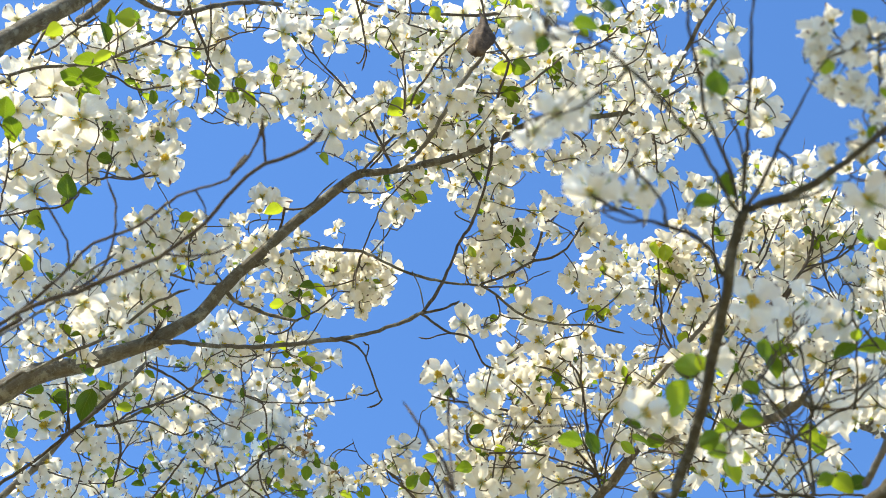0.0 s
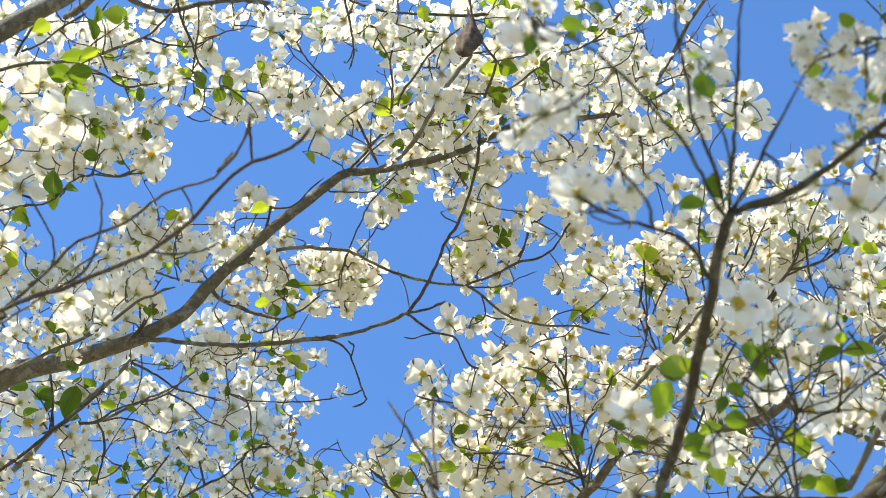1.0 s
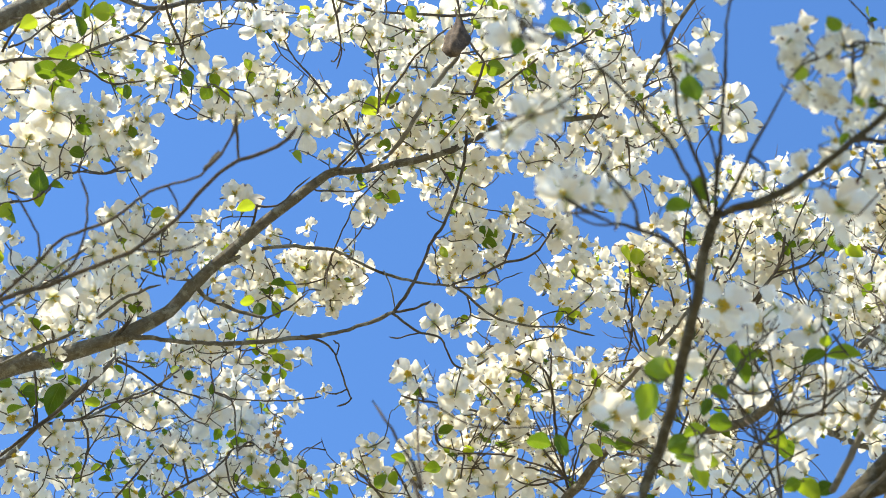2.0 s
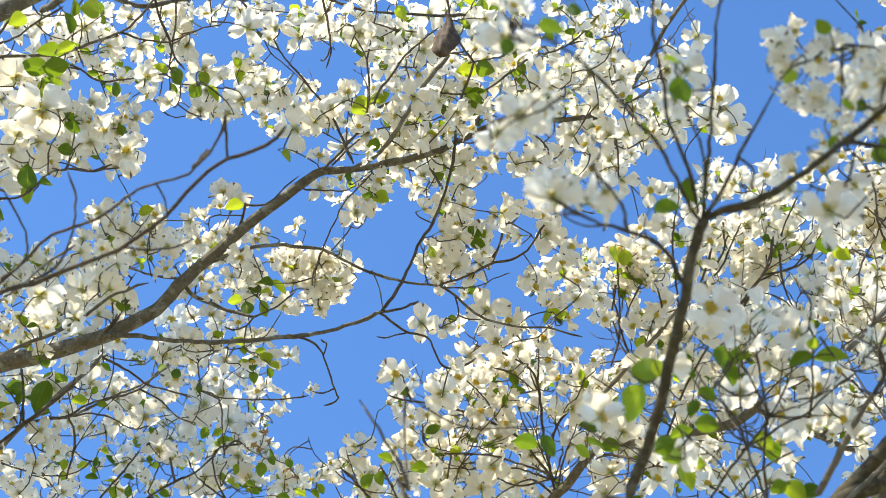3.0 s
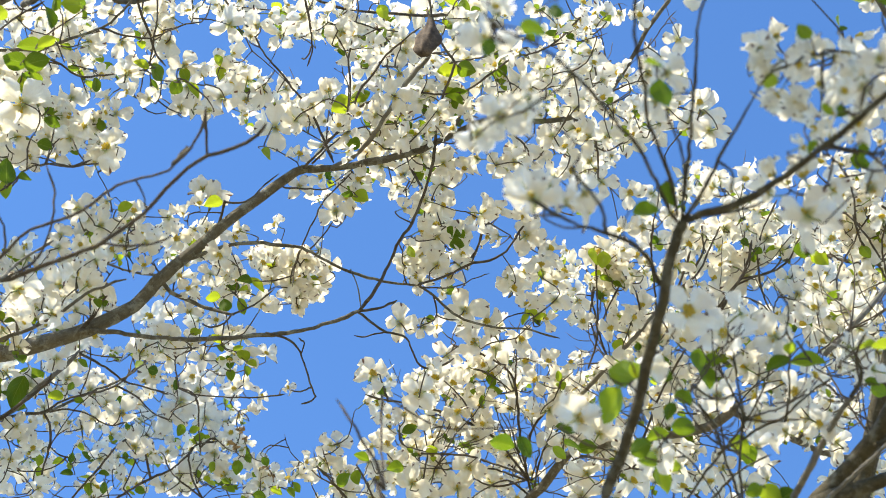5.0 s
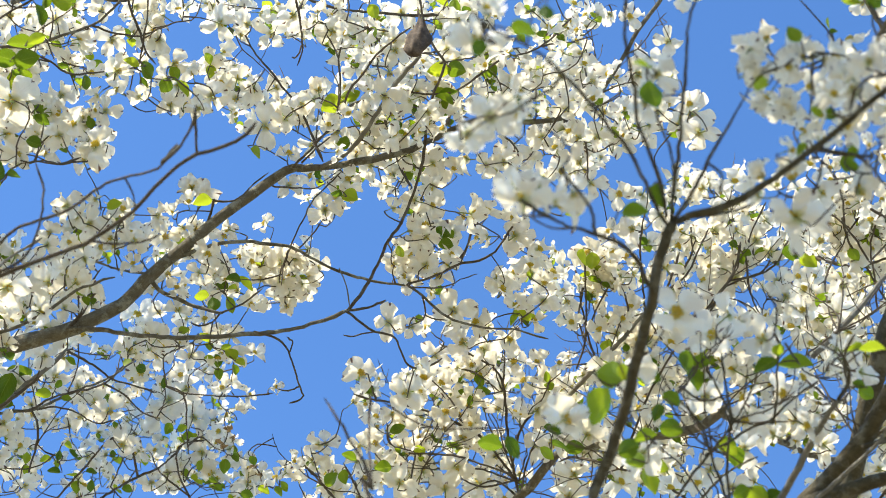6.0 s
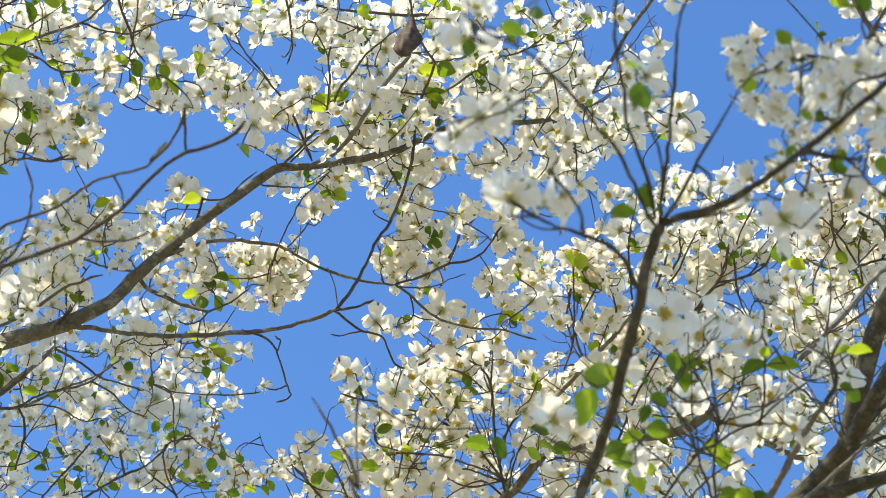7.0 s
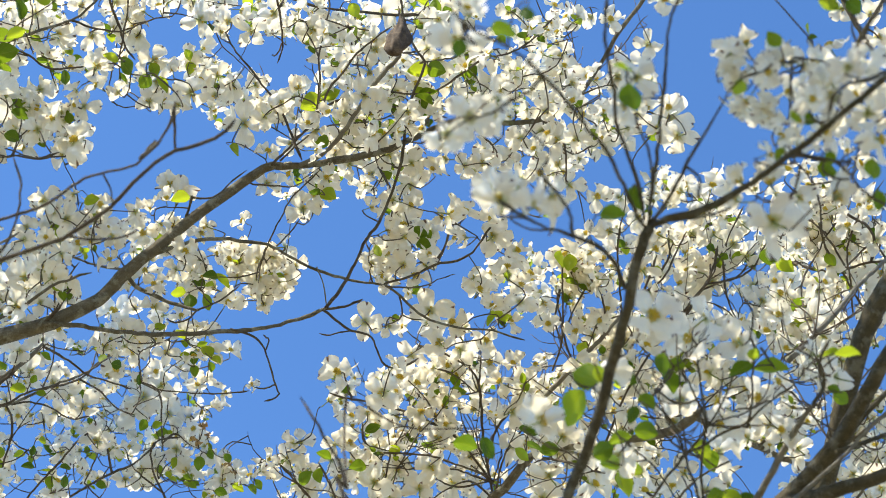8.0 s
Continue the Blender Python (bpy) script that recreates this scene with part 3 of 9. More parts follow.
wood(A, "twig", "twig", (-0.227, 2.692, 4.364, 0.0026), (-0.191, 2.694, 4.354, 0.0024), (-0.161, 2.692, 4.327, 0.0023), (-0.142, 2.702, 4.277, 0.0021), (-0.129, 2.729, 4.249, 0.0019), (-0.121, 2.746, 4.244, 0.0018), (-0.134, 2.761, 4.243, 0.0018), (-0.150, 2.770, 4.245, 0.0017))
wood(A, "twig", "twig", (-0.130, 2.728, 4.251, 0.0017), (-0.152, 2.772, 4.282, 0.0015), (-0.176, 2.769, 4.283, 0.0013))
wood(A, "twig", "twig", (-0.152, 2.695, 4.314, 0.0017), (-0.148, 2.691, 4.336, 0.0015), (-0.158, 2.651, 4.311, 0.0013))
wood(A, "branch", "bark", (-0.389, 2.601, 4.473, 0.0043), (-0.345, 2.589, 4.488, 0.0041), (-0.300, 2.581, 4.502, 0.0040), (-0.255, 2.582, 4.510, 0.0039), (-0.210, 2.589, 4.514, 0.0037), (-0.164, 2.600, 4.520, 0.0036), (-0.130, 2.618, 4.517, 0.0035), (-0.072, 2.652, 4.515, 0.0033), (-0.014, 2.679, 4.520, 0.0031), (0.039, 2.698, 4.528, 0.0029), (0.078, 2.708, 4.536, 0.0028), (0.111, 2.731, 4.531, 0.0027), (0.141, 2.758, 4.523, 0.0026), (0.178, 2.780, 4.515, 0.0025), (0.220, 2.793, 4.513, 0.0023), (0.268, 2.801, 4.513, 0.0022), (0.308, 2.802, 4.517, 0.0020), (0.346, 2.811, 4.511, 0.0019), (0.382, 2.818, 4.507, 0.0018))
wood(A, "twig", "twig", (0.071, 2.706, 4.536, 0.0027), (0.116, 2.704, 4.552, 0.0025), (0.163, 2.704, 4.585, 0.0024), (0.193, 2.699, 4.603, 0.0023), (0.229, 2.694, 4.607, 0.0021), (0.260, 2.674, 4.615, 0.0020), (0.280, 2.649, 4.630, 0.0019), (0.294, 2.629, 4.648, 0.0018))
wood(A, "twig", "twig", (0.189, 2.699, 4.601, 0.0018), (0.205, 2.682, 4.643, 0.0016), (0.213, 2.630, 4.657, 0.0013))
wood(A, "twig", "twig", (0.081, 2.711, 4.536, 0.0018), (0.128, 2.710, 4.533, 0.0015), (0.164, 2.680, 4.512, 0.0013), (0.186, 2.664, 4.513, 0.0011), (0.224, 2.675, 4.545, 0.0009))
wood(A, "twig", "twig", (0.111, 2.733, 4.530, 0.0018), (0.119, 2.772, 4.516, 0.0016), (0.101, 2.784, 4.503, 0.0015), (0.057, 2.770, 4.463, 0.0013))
wood(A, "twig", "twig", (0.119, 2.772, 4.516, 0.0013), (0.142, 2.772, 4.504, 0.0013), (0.165, 2.758, 4.489, 0.0013))
wood(A, "twig", "twig", (-0.164, 2.599, 4.520, 0.0022), (-0.147, 2.565, 4.544, 0.0020), (-0.125, 2.532, 4.579, 0.0017), (-0.100, 2.530, 4.627, 0.0015), (-0.066, 2.521, 4.674, 0.0013))
wood(A, "twig", "twig", (-0.147, 2.605, 4.522, 0.0017), (-0.121, 2.582, 4.538, 0.0015), (-0.100, 2.551, 4.552, 0.0013))
wood(A, "twig", "twig", (-0.164, 2.602, 4.517, 0.0017), (-0.178, 2.649, 4.515, 0.0015), (-0.178, 2.644, 4.451, 0.0013))
wood(A, "twig", "bark_pale", (-0.063, 2.652, 4.518, 0.0013), (-0.047, 2.657, 4.470, 0.0015), (-0.038, 2.690, 4.441, 0.0017))
wood(A, "branch", "bark", (-0.443, 2.618, 4.434, 0.0043), (-0.421, 2.649, 4.429, 0.0040), (-0.390, 2.683, 4.442, 0.0038), (-0.354, 2.702, 4.440, 0.0035), (-0.320, 2.696, 4.424, 0.0032), (-0.294, 2.692, 4.412, 0.0030))
wood(A, "twig", "twig", (-0.303, 2.695, 4.416, 0.0022), (-0.274, 2.732, 4.475, 0.0019), (-0.246, 2.727, 4.496, 0.0016), (-0.219, 2.717, 4.522, 0.0013))
wood(A, "twig", "twig", (-0.298, 2.699, 4.424, 0.0022), (-0.316, 2.730, 4.426, 0.0019), (-0.344, 2.734, 4.418, 0.0015), (-0.359, 2.708, 4.400, 0.0013))
wood(A, "twig", "bark_pale", (-0.448, 2.614, 4.437, 0.0026), (-0.489, 2.618, 4.448, 0.0023), (-0.520, 2.580, 4.418, 0.0020), (-0.550, 2.557, 4.412, 0.0017))
wood(A, "twig", "twig", (-0.501, 2.607, 4.434, 0.0013), (-0.506, 2.550, 4.435, 0.0010), (-0.506, 2.532, 4.473, 0.0008))
wood(A, "twig", "twig", (-0.334, 2.572, 4.535, 0.0035), (-0.326, 2.546, 4.558, 0.0027), (-0.316, 2.486, 4.526, 0.0021))
wood(A, "twig", "twig", (-0.316, 2.494, 4.530, 0.0021), (-0.285, 2.489, 4.524, 0.0019), (-0.260, 2.493, 4.551, 0.0017), (-0.241, 2.503, 4.603, 0.0015), (-0.215, 2.494, 4.625, 0.0013))
wood(A, "branch", "bark", (-1.600, 2.830, 3.400, 0.0120), (-1.200, 2.700, 3.800, 0.0090), (-0.843, 2.602, 4.132, 0.0040), (-0.781, 2.578, 4.153, 0.0037), (-0.705, 2.541, 4.166, 0.0034), (-0.643, 2.504, 4.161, 0.0031), (-0.580, 2.452, 4.157, 0.0029), (-0.536, 2.410, 4.162, 0.0026), (-0.504, 2.393, 4.163, 0.0025), (-0.461, 2.378, 4.168, 0.0023))
wood(A, "twig", "twig", (-0.596, 2.672, 4.323, 0.0030), (-0.567, 2.643, 4.333, 0.0025), (-0.532, 2.555, 4.300, 0.0019), (-0.513, 2.527, 4.299, 0.0016))
wood(A, "twig", "twig", (-0.602, 2.683, 4.324, 0.0021), (-0.558, 2.614, 4.325, 0.0018), (-0.543, 2.555, 4.316, 0.0015), (-0.514, 2.513, 4.343, 0.0012))
wood(A, "twig", "bark_pale", (-0.672, 2.030, 3.690, 0.0026), (-0.657, 2.124, 3.830, 0.0025), (-0.634, 2.198, 3.965, 0.0023), (-0.624, 2.241, 4.052, 0.0022), (-0.594, 2.226, 4.065, 0.0020), (-0.565, 2.213, 4.082, 0.0018))
wood(A, "twig", "twig", (-2.000, 2.400, 3.000, 0.0150), (-1.400, 2.150, 3.350, 0.0100), (-0.715, 2.047, 3.684, 0.0036), (-0.645, 2.001, 3.706, 0.0035), (-0.592, 1.974, 3.708, 0.0034), (-0.548, 1.956, 3.705, 0.0034), (-0.503, 1.932, 3.706, 0.0032), (-0.460, 1.910, 3.707, 0.0032), (-0.417, 1.889, 3.710, 0.0031), (-0.388, 1.869, 3.719, 0.0031), (-0.351, 1.845, 3.734, 0.0030), (-0.319, 1.816, 3.758, 0.0030), (-0.288, 1.793, 3.780, 0.0029), (-0.260, 1.780, 3.793, 0.0029), (-0.222, 1.771, 3.804, 0.0029), (-0.189, 1.756, 3.816, 0.0028), (-0.176, 1.742, 3.828, 0.0028))
wood(A, "twig", "twig", (-0.680, 2.022, 3.696, 0.0029), (-0.628, 1.990, 3.713, 0.0028), (-0.594, 1.963, 3.725, 0.0026), (-0.567, 1.940, 3.734, 0.0026), (-0.540, 1.910, 3.742, 0.0025), (-0.511, 1.887, 3.744, 0.0025), (-0.477, 1.867, 3.738, 0.0024), (-0.439, 1.841, 3.732, 0.0024), (-0.405, 1.808, 3.730, 0.0022), (-0.383, 1.787, 3.728, 0.0022), (-0.360, 1.772, 3.723, 0.0021), (-0.320, 1.757, 3.721, 0.0021), (-0.299, 1.743, 3.728, 0.0020), (-0.278, 1.725, 3.740, 0.0020), (-0.261, 1.700, 3.761, 0.0020), (-0.258, 1.680, 3.782, 0.0019))
wood(A, "twig", "bark_dark_shaded", (-0.303, 1.745, 3.727, 0.0034), (-0.289, 1.740, 3.744, 0.0029), (-0.279, 1.750, 3.777, 0.0025))
wood(A, "twig", "twig", (-0.260, 1.780, 3.793, 0.0020), (-0.264, 1.761, 3.823, 0.0020), (-0.264, 1.715, 3.818, 0.0020))
wood(A, "twig", "twig", (-0.556, 1.956, 3.707, 0.0024), (-0.513, 1.923, 3.707, 0.0021), (-0.489, 1.881, 3.722, 0.0020), (-0.485, 1.862, 3.753, 0.0019), (-0.491, 1.850, 3.797, 0.0018), (-0.505, 1.834, 3.826, 0.0016))
wood(A, "twig", "twig", (-0.602, 1.965, 3.725, 0.0024), (-0.563, 1.926, 3.718, 0.0021), (-0.560, 1.904, 3.747, 0.0020), (-0.577, 1.888, 3.780, 0.0019), (-0.597, 1.851, 3.794, 0.0016))
wood(A, "twig", "twig", (-0.357, 1.770, 3.723, 0.0015), (-0.346, 1.795, 3.718, 0.0014), (-0.348, 1.846, 3.740, 0.0011))
wood(A, "twig", "twig", (-0.411, 1.885, 3.712, 0.0020), (-0.374, 1.877, 3.699, 0.0018), (-0.334, 1.905, 3.738, 0.0014), (-0.313, 1.904, 3.757, 0.0013))
wood(A, "limb", "bark", (-2.120, 2.860, 2.200, 0.0400), (-1.950, 2.200, 3.500, 0.0340), (-1.400, 2.000, 4.000, 0.0280), (-0.848, 1.962, 4.271, 0.0189), (-0.773, 1.956, 4.345, 0.0182), (-0.730, 1.954, 4.389, 0.0177), (-0.687, 1.951, 4.435, 0.0173), (-0.634, 1.949, 4.492, 0.0168), (-0.572, 1.943, 4.568, 0.0161), (-0.478, 1.955, 4.652, 0.0128), (-0.329, 2.006, 4.742, 0.0118), (-0.116, 2.079, 4.845, 0.0102), (0.110, 2.133, 4.940, 0.0085), (0.313, 2.177, 5.010, 0.0069))
wood(A, "branch", "bark", (-0.709, 2.146, 4.687, 0.0078), (-0.666, 2.090, 4.637, 0.0073), (-0.618, 2.029, 4.606, 0.0067))
wood(A, "branch", "bark", (-0.625, 2.144, 4.778, 0.0051), (-0.577, 2.175, 4.775, 0.0049), (-0.528, 2.204, 4.793, 0.0048), (-0.467, 2.239, 4.872, 0.0047), (-0.405, 2.273, 4.935, 0.0046), (-0.342, 2.329, 5.008, 0.0046))
wood(A, "branch", "bark", (-1.850, 2.000, 3.700, 0.0140), (-1.350, 2.100, 4.250, 0.0100), (-0.904, 2.241, 4.588, 0.0041), (-0.842, 2.226, 4.616, 0.0038), (-0.782, 2.227, 4.646, 0.0035), (-0.742, 2.237, 4.661, 0.0034), (-0.701, 2.244, 4.676, 0.0032), (-0.668, 2.243, 4.689, 0.0030), (-0.627, 2.235, 4.705, 0.0029), (-0.592, 2.226, 4.714, 0.0027), (-0.565, 2.217, 4.721, 0.0026), (-0.537, 2.197, 4.734, 0.0024), (-0.515, 2.178, 4.747, 0.0023), (-0.495, 2.152, 4.767, 0.0021))
wood(A, "twig", "twig", (-0.701, 2.244, 4.676, 0.0025), (-0.675, 2.260, 4.674, 0.0025), (-0.646, 2.274, 4.674, 0.0024), (-0.614, 2.296, 4.666, 0.0023), (-0.572, 2.296, 4.668, 0.0022), (-0.515, 2.282, 4.667, 0.0021), (-0.476, 2.271, 4.662, 0.0020), (-0.468, 2.251, 4.672, 0.0020), (-0.462, 2.224, 4.688, 0.0019), (-0.458, 2.191, 4.718, 0.0018), (-0.459, 2.156, 4.765, 0.0017))
wood(A, "twig", "twig", (-0.480, 2.272, 4.663, 0.0017), (-0.450, 2.307, 4.678, 0.0015), (-0.407, 2.285, 4.642, 0.0013))
wood(A, "twig", "twig", (-0.567, 2.218, 4.720, 0.0021), (-0.520, 2.246, 4.735, 0.0019), (-0.476, 2.250, 4.738, 0.0018), (-0.430, 2.228, 4.741, 0.0016), (-0.405, 2.217, 4.744, 0.0015), (-0.375, 2.216, 4.751, 0.0014), (-0.362, 2.207, 4.775, 0.0013), (-0.359, 2.200, 4.799, 0.0013))
wood(A, "twig", "twig", (-0.504, 2.153, 4.767, 0.0025), (-0.495, 2.200, 4.758, 0.0023), (-0.479, 2.261, 4.763, 0.0021), (-0.467, 2.286, 4.736, 0.0019), (-0.444, 2.295, 4.707, 0.0017))
wood(A, "twig", "twig", (-0.777, 2.125, 4.528, 0.0024), (-0.755, 2.095, 4.550, 0.0022), (-0.730, 2.063, 4.552, 0.0020), (-0.701, 2.046, 4.569, 0.0018), (-0.684, 2.037, 4.624, 0.0016))
wood(A, "twig", "twig", (-0.764, 2.118, 4.533, 0.0020), (-0.737, 2.143, 4.599, 0.0019), (-0.711, 2.137, 4.633, 0.0018), (-0.680, 2.119, 4.637, 0.0017), (-0.659, 2.110, 4.650, 0.0016))
wood(A, "twig", "twig", (-0.714, 2.136, 4.631, 0.0016), (-0.692, 2.170, 4.639, 0.0015), (-0.652, 2.170, 4.620, 0.0014), (-0.633, 2.172, 4.600, 0.0013), (-0.618, 2.202, 4.580, 0.0012))
wood(A, "twig", "twig", (-0.701, 2.047, 4.570, 0.0016), (-0.698, 2.125, 4.639, 0.0015), (-0.641, 2.150, 4.685, 0.0012))
wood(A, "twig", "twig", (-0.628, 2.173, 4.600, 0.0016), (-0.629, 2.155, 4.654, 0.0015), (-0.645, 2.155, 4.712, 0.0014), (-0.624, 2.128, 4.721, 0.0012))
wood(A, "twig", "twig", (-0.672, 2.263, 4.672, 0.0017), (-0.661, 2.269, 4.648, 0.0016), (-0.672, 2.275, 4.636, 0.0015), (-0.687, 2.255, 4.605, 0.0013), (-0.696, 2.243, 4.600, 0.0012))
wood(A, "twig", "twig", (-0.862, 2.350, 4.328, 0.0020), (-0.767, 2.337, 4.342, 0.0019), (-0.711, 2.327, 4.343, 0.0018), (-0.682, 2.309, 4.365, 0.0018), (-0.666, 2.302, 4.379, 0.0017), (-0.635, 2.304, 4.398, 0.0017), (-0.588, 2.325, 4.417, 0.0017), (-0.557, 2.324, 4.440, 0.0016))
wood(A, "twig", "twig", (-0.667, 2.302, 4.378, 0.0016), (-0.675, 2.299, 4.447, 0.0015), (-0.652, 2.257, 4.466, 0.0013), (-0.656, 2.228, 4.477, 0.0012))
wood(A, "twig", "twig", (-0.637, 2.305, 4.398, 0.0016), (-0.631, 2.292, 4.433, 0.0014), (-0.626, 2.264, 4.466, 0.0012))
wood(A, "twig", "twig", (-0.841, 2.374, 4.307, 0.0020), (-0.819, 2.297, 4.339, 0.0018), (-0.809, 2.259, 4.375, 0.0018), (-0.817, 2.235, 4.439, 0.0017), (-0.843, 2.221, 4.469, 0.0016))
wood(A, "twig", "twig", (-0.812, 2.267, 4.368, 0.0016), (-0.781, 2.259, 4.380, 0.0014), (-0.778, 2.256, 4.414, 0.0012))
wood(A, "twig", "twig", (-0.832, 2.526, 4.601, 0.0022), (-0.800, 2.539, 4.604, 0.0021), (-0.763, 2.548, 4.613, 0.0019), (-0.714, 2.461, 4.582, 0.0017), (-0.677, 2.427, 4.542, 0.0016), (-0.640, 2.388, 4.503, 0.0014), (-0.597, 2.353, 4.454, 0.0013), (-0.570, 2.322, 4.434, 0.0012))
wood(A, "branch", "bark_pale", (-1.850, 2.950, 2.900, 0.0220), (-1.400, 3.080, 3.750, 0.0140), (-1.018, 3.168, 4.270, 0.0081), (-0.956, 3.153, 4.345, 0.0075), (-0.900, 3.133, 4.395, 0.0070), (-0.853, 3.106, 4.430, 0.0059), (-0.817, 3.077, 4.460, 0.0056), (-0.780, 3.061, 4.479, 0.0053), (-0.733, 3.031, 4.523, 0.0049), (-0.682, 3.014, 4.570, 0.0045), (-0.656, 3.003, 4.608, 0.0042))
wood(A, "twig", "twig", (-0.982, 3.113, 4.319, 0.0041), (-0.905, 3.101, 4.377, 0.0039), (-0.851, 3.072, 4.406, 0.0037), (-0.806, 3.046, 4.434, 0.0036), (-0.752, 3.030, 4.482, 0.0034), (-0.705, 3.026, 4.544, 0.0033))
wood(A, "branch", "bark", (-0.821, 3.051, 4.429, 0.0037), (-0.775, 3.094, 4.496, 0.0034), (-0.731, 3.142, 4.551, 0.0032), (-0.672, 3.176, 4.632, 0.0028), (-0.590, 3.188, 4.702, 0.0024), (-0.532, 3.185, 4.763, 0.0020))
wood(A, "twig", "twig", (-0.782, 3.090, 4.487, 0.0028), (-0.733, 3.107, 4.517, 0.0027), (-0.694, 3.115, 4.561, 0.0025), (-0.663, 3.133, 4.596, 0.0025), (-0.617, 3.172, 4.653, 0.0023), (-0.586, 3.194, 4.703, 0.0022), (-0.562, 3.203, 4.758, 0.0021), (-0.521, 3.210, 4.806, 0.0020))
wood(A, "twig", "twig", (-0.811, 3.067, 4.455, 0.0023), (-0.831, 3.030, 4.491, 0.0018), (-0.875, 3.047, 4.557, 0.0014))
wood(A, "twig", "twig", (-0.811, 3.067, 4.455, 0.0023), (-0.815, 3.015, 4.500, 0.0018), (-0.834, 3.023, 4.588, 0.0014))
wood(A, "twig", "twig", (-0.820, 3.051, 4.441, 0.0023), (-0.876, 3.041, 4.516, 0.0021), (-0.930, 3.014, 4.532, 0.0020), (-0.952, 2.977, 4.547, 0.0019))
wood(A, "twig", "twig", (-0.815, 3.051, 4.441, 0.0023), (-0.818, 3.046, 4.511, 0.0019), (-0.819, 2.987, 4.541, 0.0014))
wood(A, "twig", "twig", (-0.736, 3.137, 4.544, 0.0024), (-0.724, 3.182, 4.537, 0.0023), (-0.726, 3.215, 4.507, 0.0022), (-0.737, 3.247, 4.465, 0.0020), (-0.747, 3.308, 4.438, 0.0019))
wood(A, "twig", "twig", (-0.726, 3.210, 4.511, 0.0019), (-0.708, 3.261, 4.530, 0.0017), (-0.674, 3.268, 4.528, 0.0014))
wood(A, "twig", "twig", (-0.899, 3.090, 4.388, 0.0018), (-0.857, 3.178, 4.435, 0.0018), (-0.805, 3.233, 4.460, 0.0017), (-0.751, 3.272, 4.490, 0.0016), (-0.714, 3.273, 4.509, 0.0015), (-0.692, 3.270, 4.538, 0.0015))
wood(A, "twig", "twig", (-0.600, 3.186, 4.684, 0.0024), (-0.553, 3.209, 4.673, 0.0021), (-0.512, 3.230, 4.641, 0.0018), (-0.464, 3.224, 4.614, 0.0015))
wood(A, "twig", "twig", (-0.727, 3.150, 4.558, 0.0024), (-0.686, 3.150, 4.568, 0.0022), (-0.642, 3.178, 4.579, 0.0019), (-0.609, 3.237, 4.605, 0.0017), (-0.571, 3.259, 4.636, 0.0015))
wood(A, "twig", "twig", (-0.778, 3.556, 4.487, 0.0030), (-0.726, 3.519, 4.604, 0.0027), (-0.661, 3.461, 4.661, 0.0024), (-0.609, 3.411, 4.704, 0.0022), (-0.571, 3.400, 4.730, 0.0020))
wood(A, "twig", "twig", (-0.616, 3.461, 4.566, 0.0030), (-0.568, 3.493, 4.646, 0.0027), (-0.529, 3.495, 4.680, 0.0026), (-0.487, 3.494, 4.707, 0.0024), (-0.444, 3.509, 4.784, 0.0021))
wood(A, "twig", "twig", (-0.377, 3.620, 4.551, 0.0031), (-0.402, 3.549, 4.640, 0.0027), (-0.439, 3.535, 4.713, 0.0025), (-0.453, 3.516, 4.772, 0.0024), (-0.434, 3.501, 4.796, 0.0023), (-0.382, 3.495, 4.803, 0.0021))
wood(A, "twig", "twig", (-0.455, 3.181, 4.676, 0.0024), (-0.433, 3.252, 4.732, 0.0023), (-0.423, 3.316, 4.761, 0.0022), (-0.427, 3.432, 4.789, 0.0019), (-0.424, 3.513, 4.774, 0.0016))
wood(A, "twig", "twig", (-0.410, 3.543, 4.661, 0.0026), (-0.465, 3.513, 4.687, 0.0021), (-0.498, 3.530, 4.737, 0.0018), (-0.515, 3.540, 4.788, 0.0016))
wood(A, "twig", "twig", (-0.455, 3.181, 4.676, 0.0020), (-0.416, 3.200, 4.675, 0.0019), (-0.373, 3.196, 4.667, 0.0018), (-0.324, 3.182, 4.652, 0.0017), (-0.253, 3.175, 4.651, 0.0016), (-0.209, 3.184, 4.671, 0.0015))
wood(A, "twig", "twig", (-0.663, 3.133, 4.596, 0.0019), (-0.646, 3.099, 4.643, 0.0017), (-0.643, 3.037, 4.667, 0.0014))
wood(A, "twig", "twig", (-0.653, 3.007, 4.601, 0.0028), (-0.610, 3.080, 4.635, 0.0026), (-0.568, 3.123, 4.635, 0.0024), (-0.520, 3.152, 4.645, 0.0022), (-0.476, 3.192, 4.665, 0.0020))
wood(A, "twig", "twig", (-0.389, 2.671, 4.320, 0.0021), (-0.377, 2.746, 4.365, 0.0019), (-0.417, 2.826, 4.414, 0.0017), (-0.425, 2.976, 4.478, 0.0014))
wood(A, "twig", "twig", (-0.377, 2.746, 4.365, 0.0017), (-0.371, 2.904, 4.542, 0.0016), (-0.370, 2.957, 4.625, 0.0014))
wood(A, "twig", "twig", (-0.186, 2.258, 4.951, 0.0031), (-0.183, 2.249, 4.959, 0.0031), (-0.171, 2.279, 4.949, 0.0031), (-0.089, 2.332, 4.985, 0.0032), (-0.017, 2.370, 5.032, 0.0032), (0.056, 2.393, 5.060, 0.0033), (0.125, 2.399, 5.074, 0.0033))
wood(A, "twig", "twig", (-0.186, 2.260, 4.954, 0.0027), (-0.173, 2.313, 4.939, 0.0024), (-0.164, 2.352, 4.913, 0.0021), (-0.163, 2.400, 4.919, 0.0020), (-0.174, 2.448, 4.933, 0.0018))
wood(A, "twig", "twig", (-0.165, 2.383, 4.916, 0.0018), (-0.173, 2.397, 4.894, 0.0015), (-0.186, 2.428, 4.934, 0.0014))
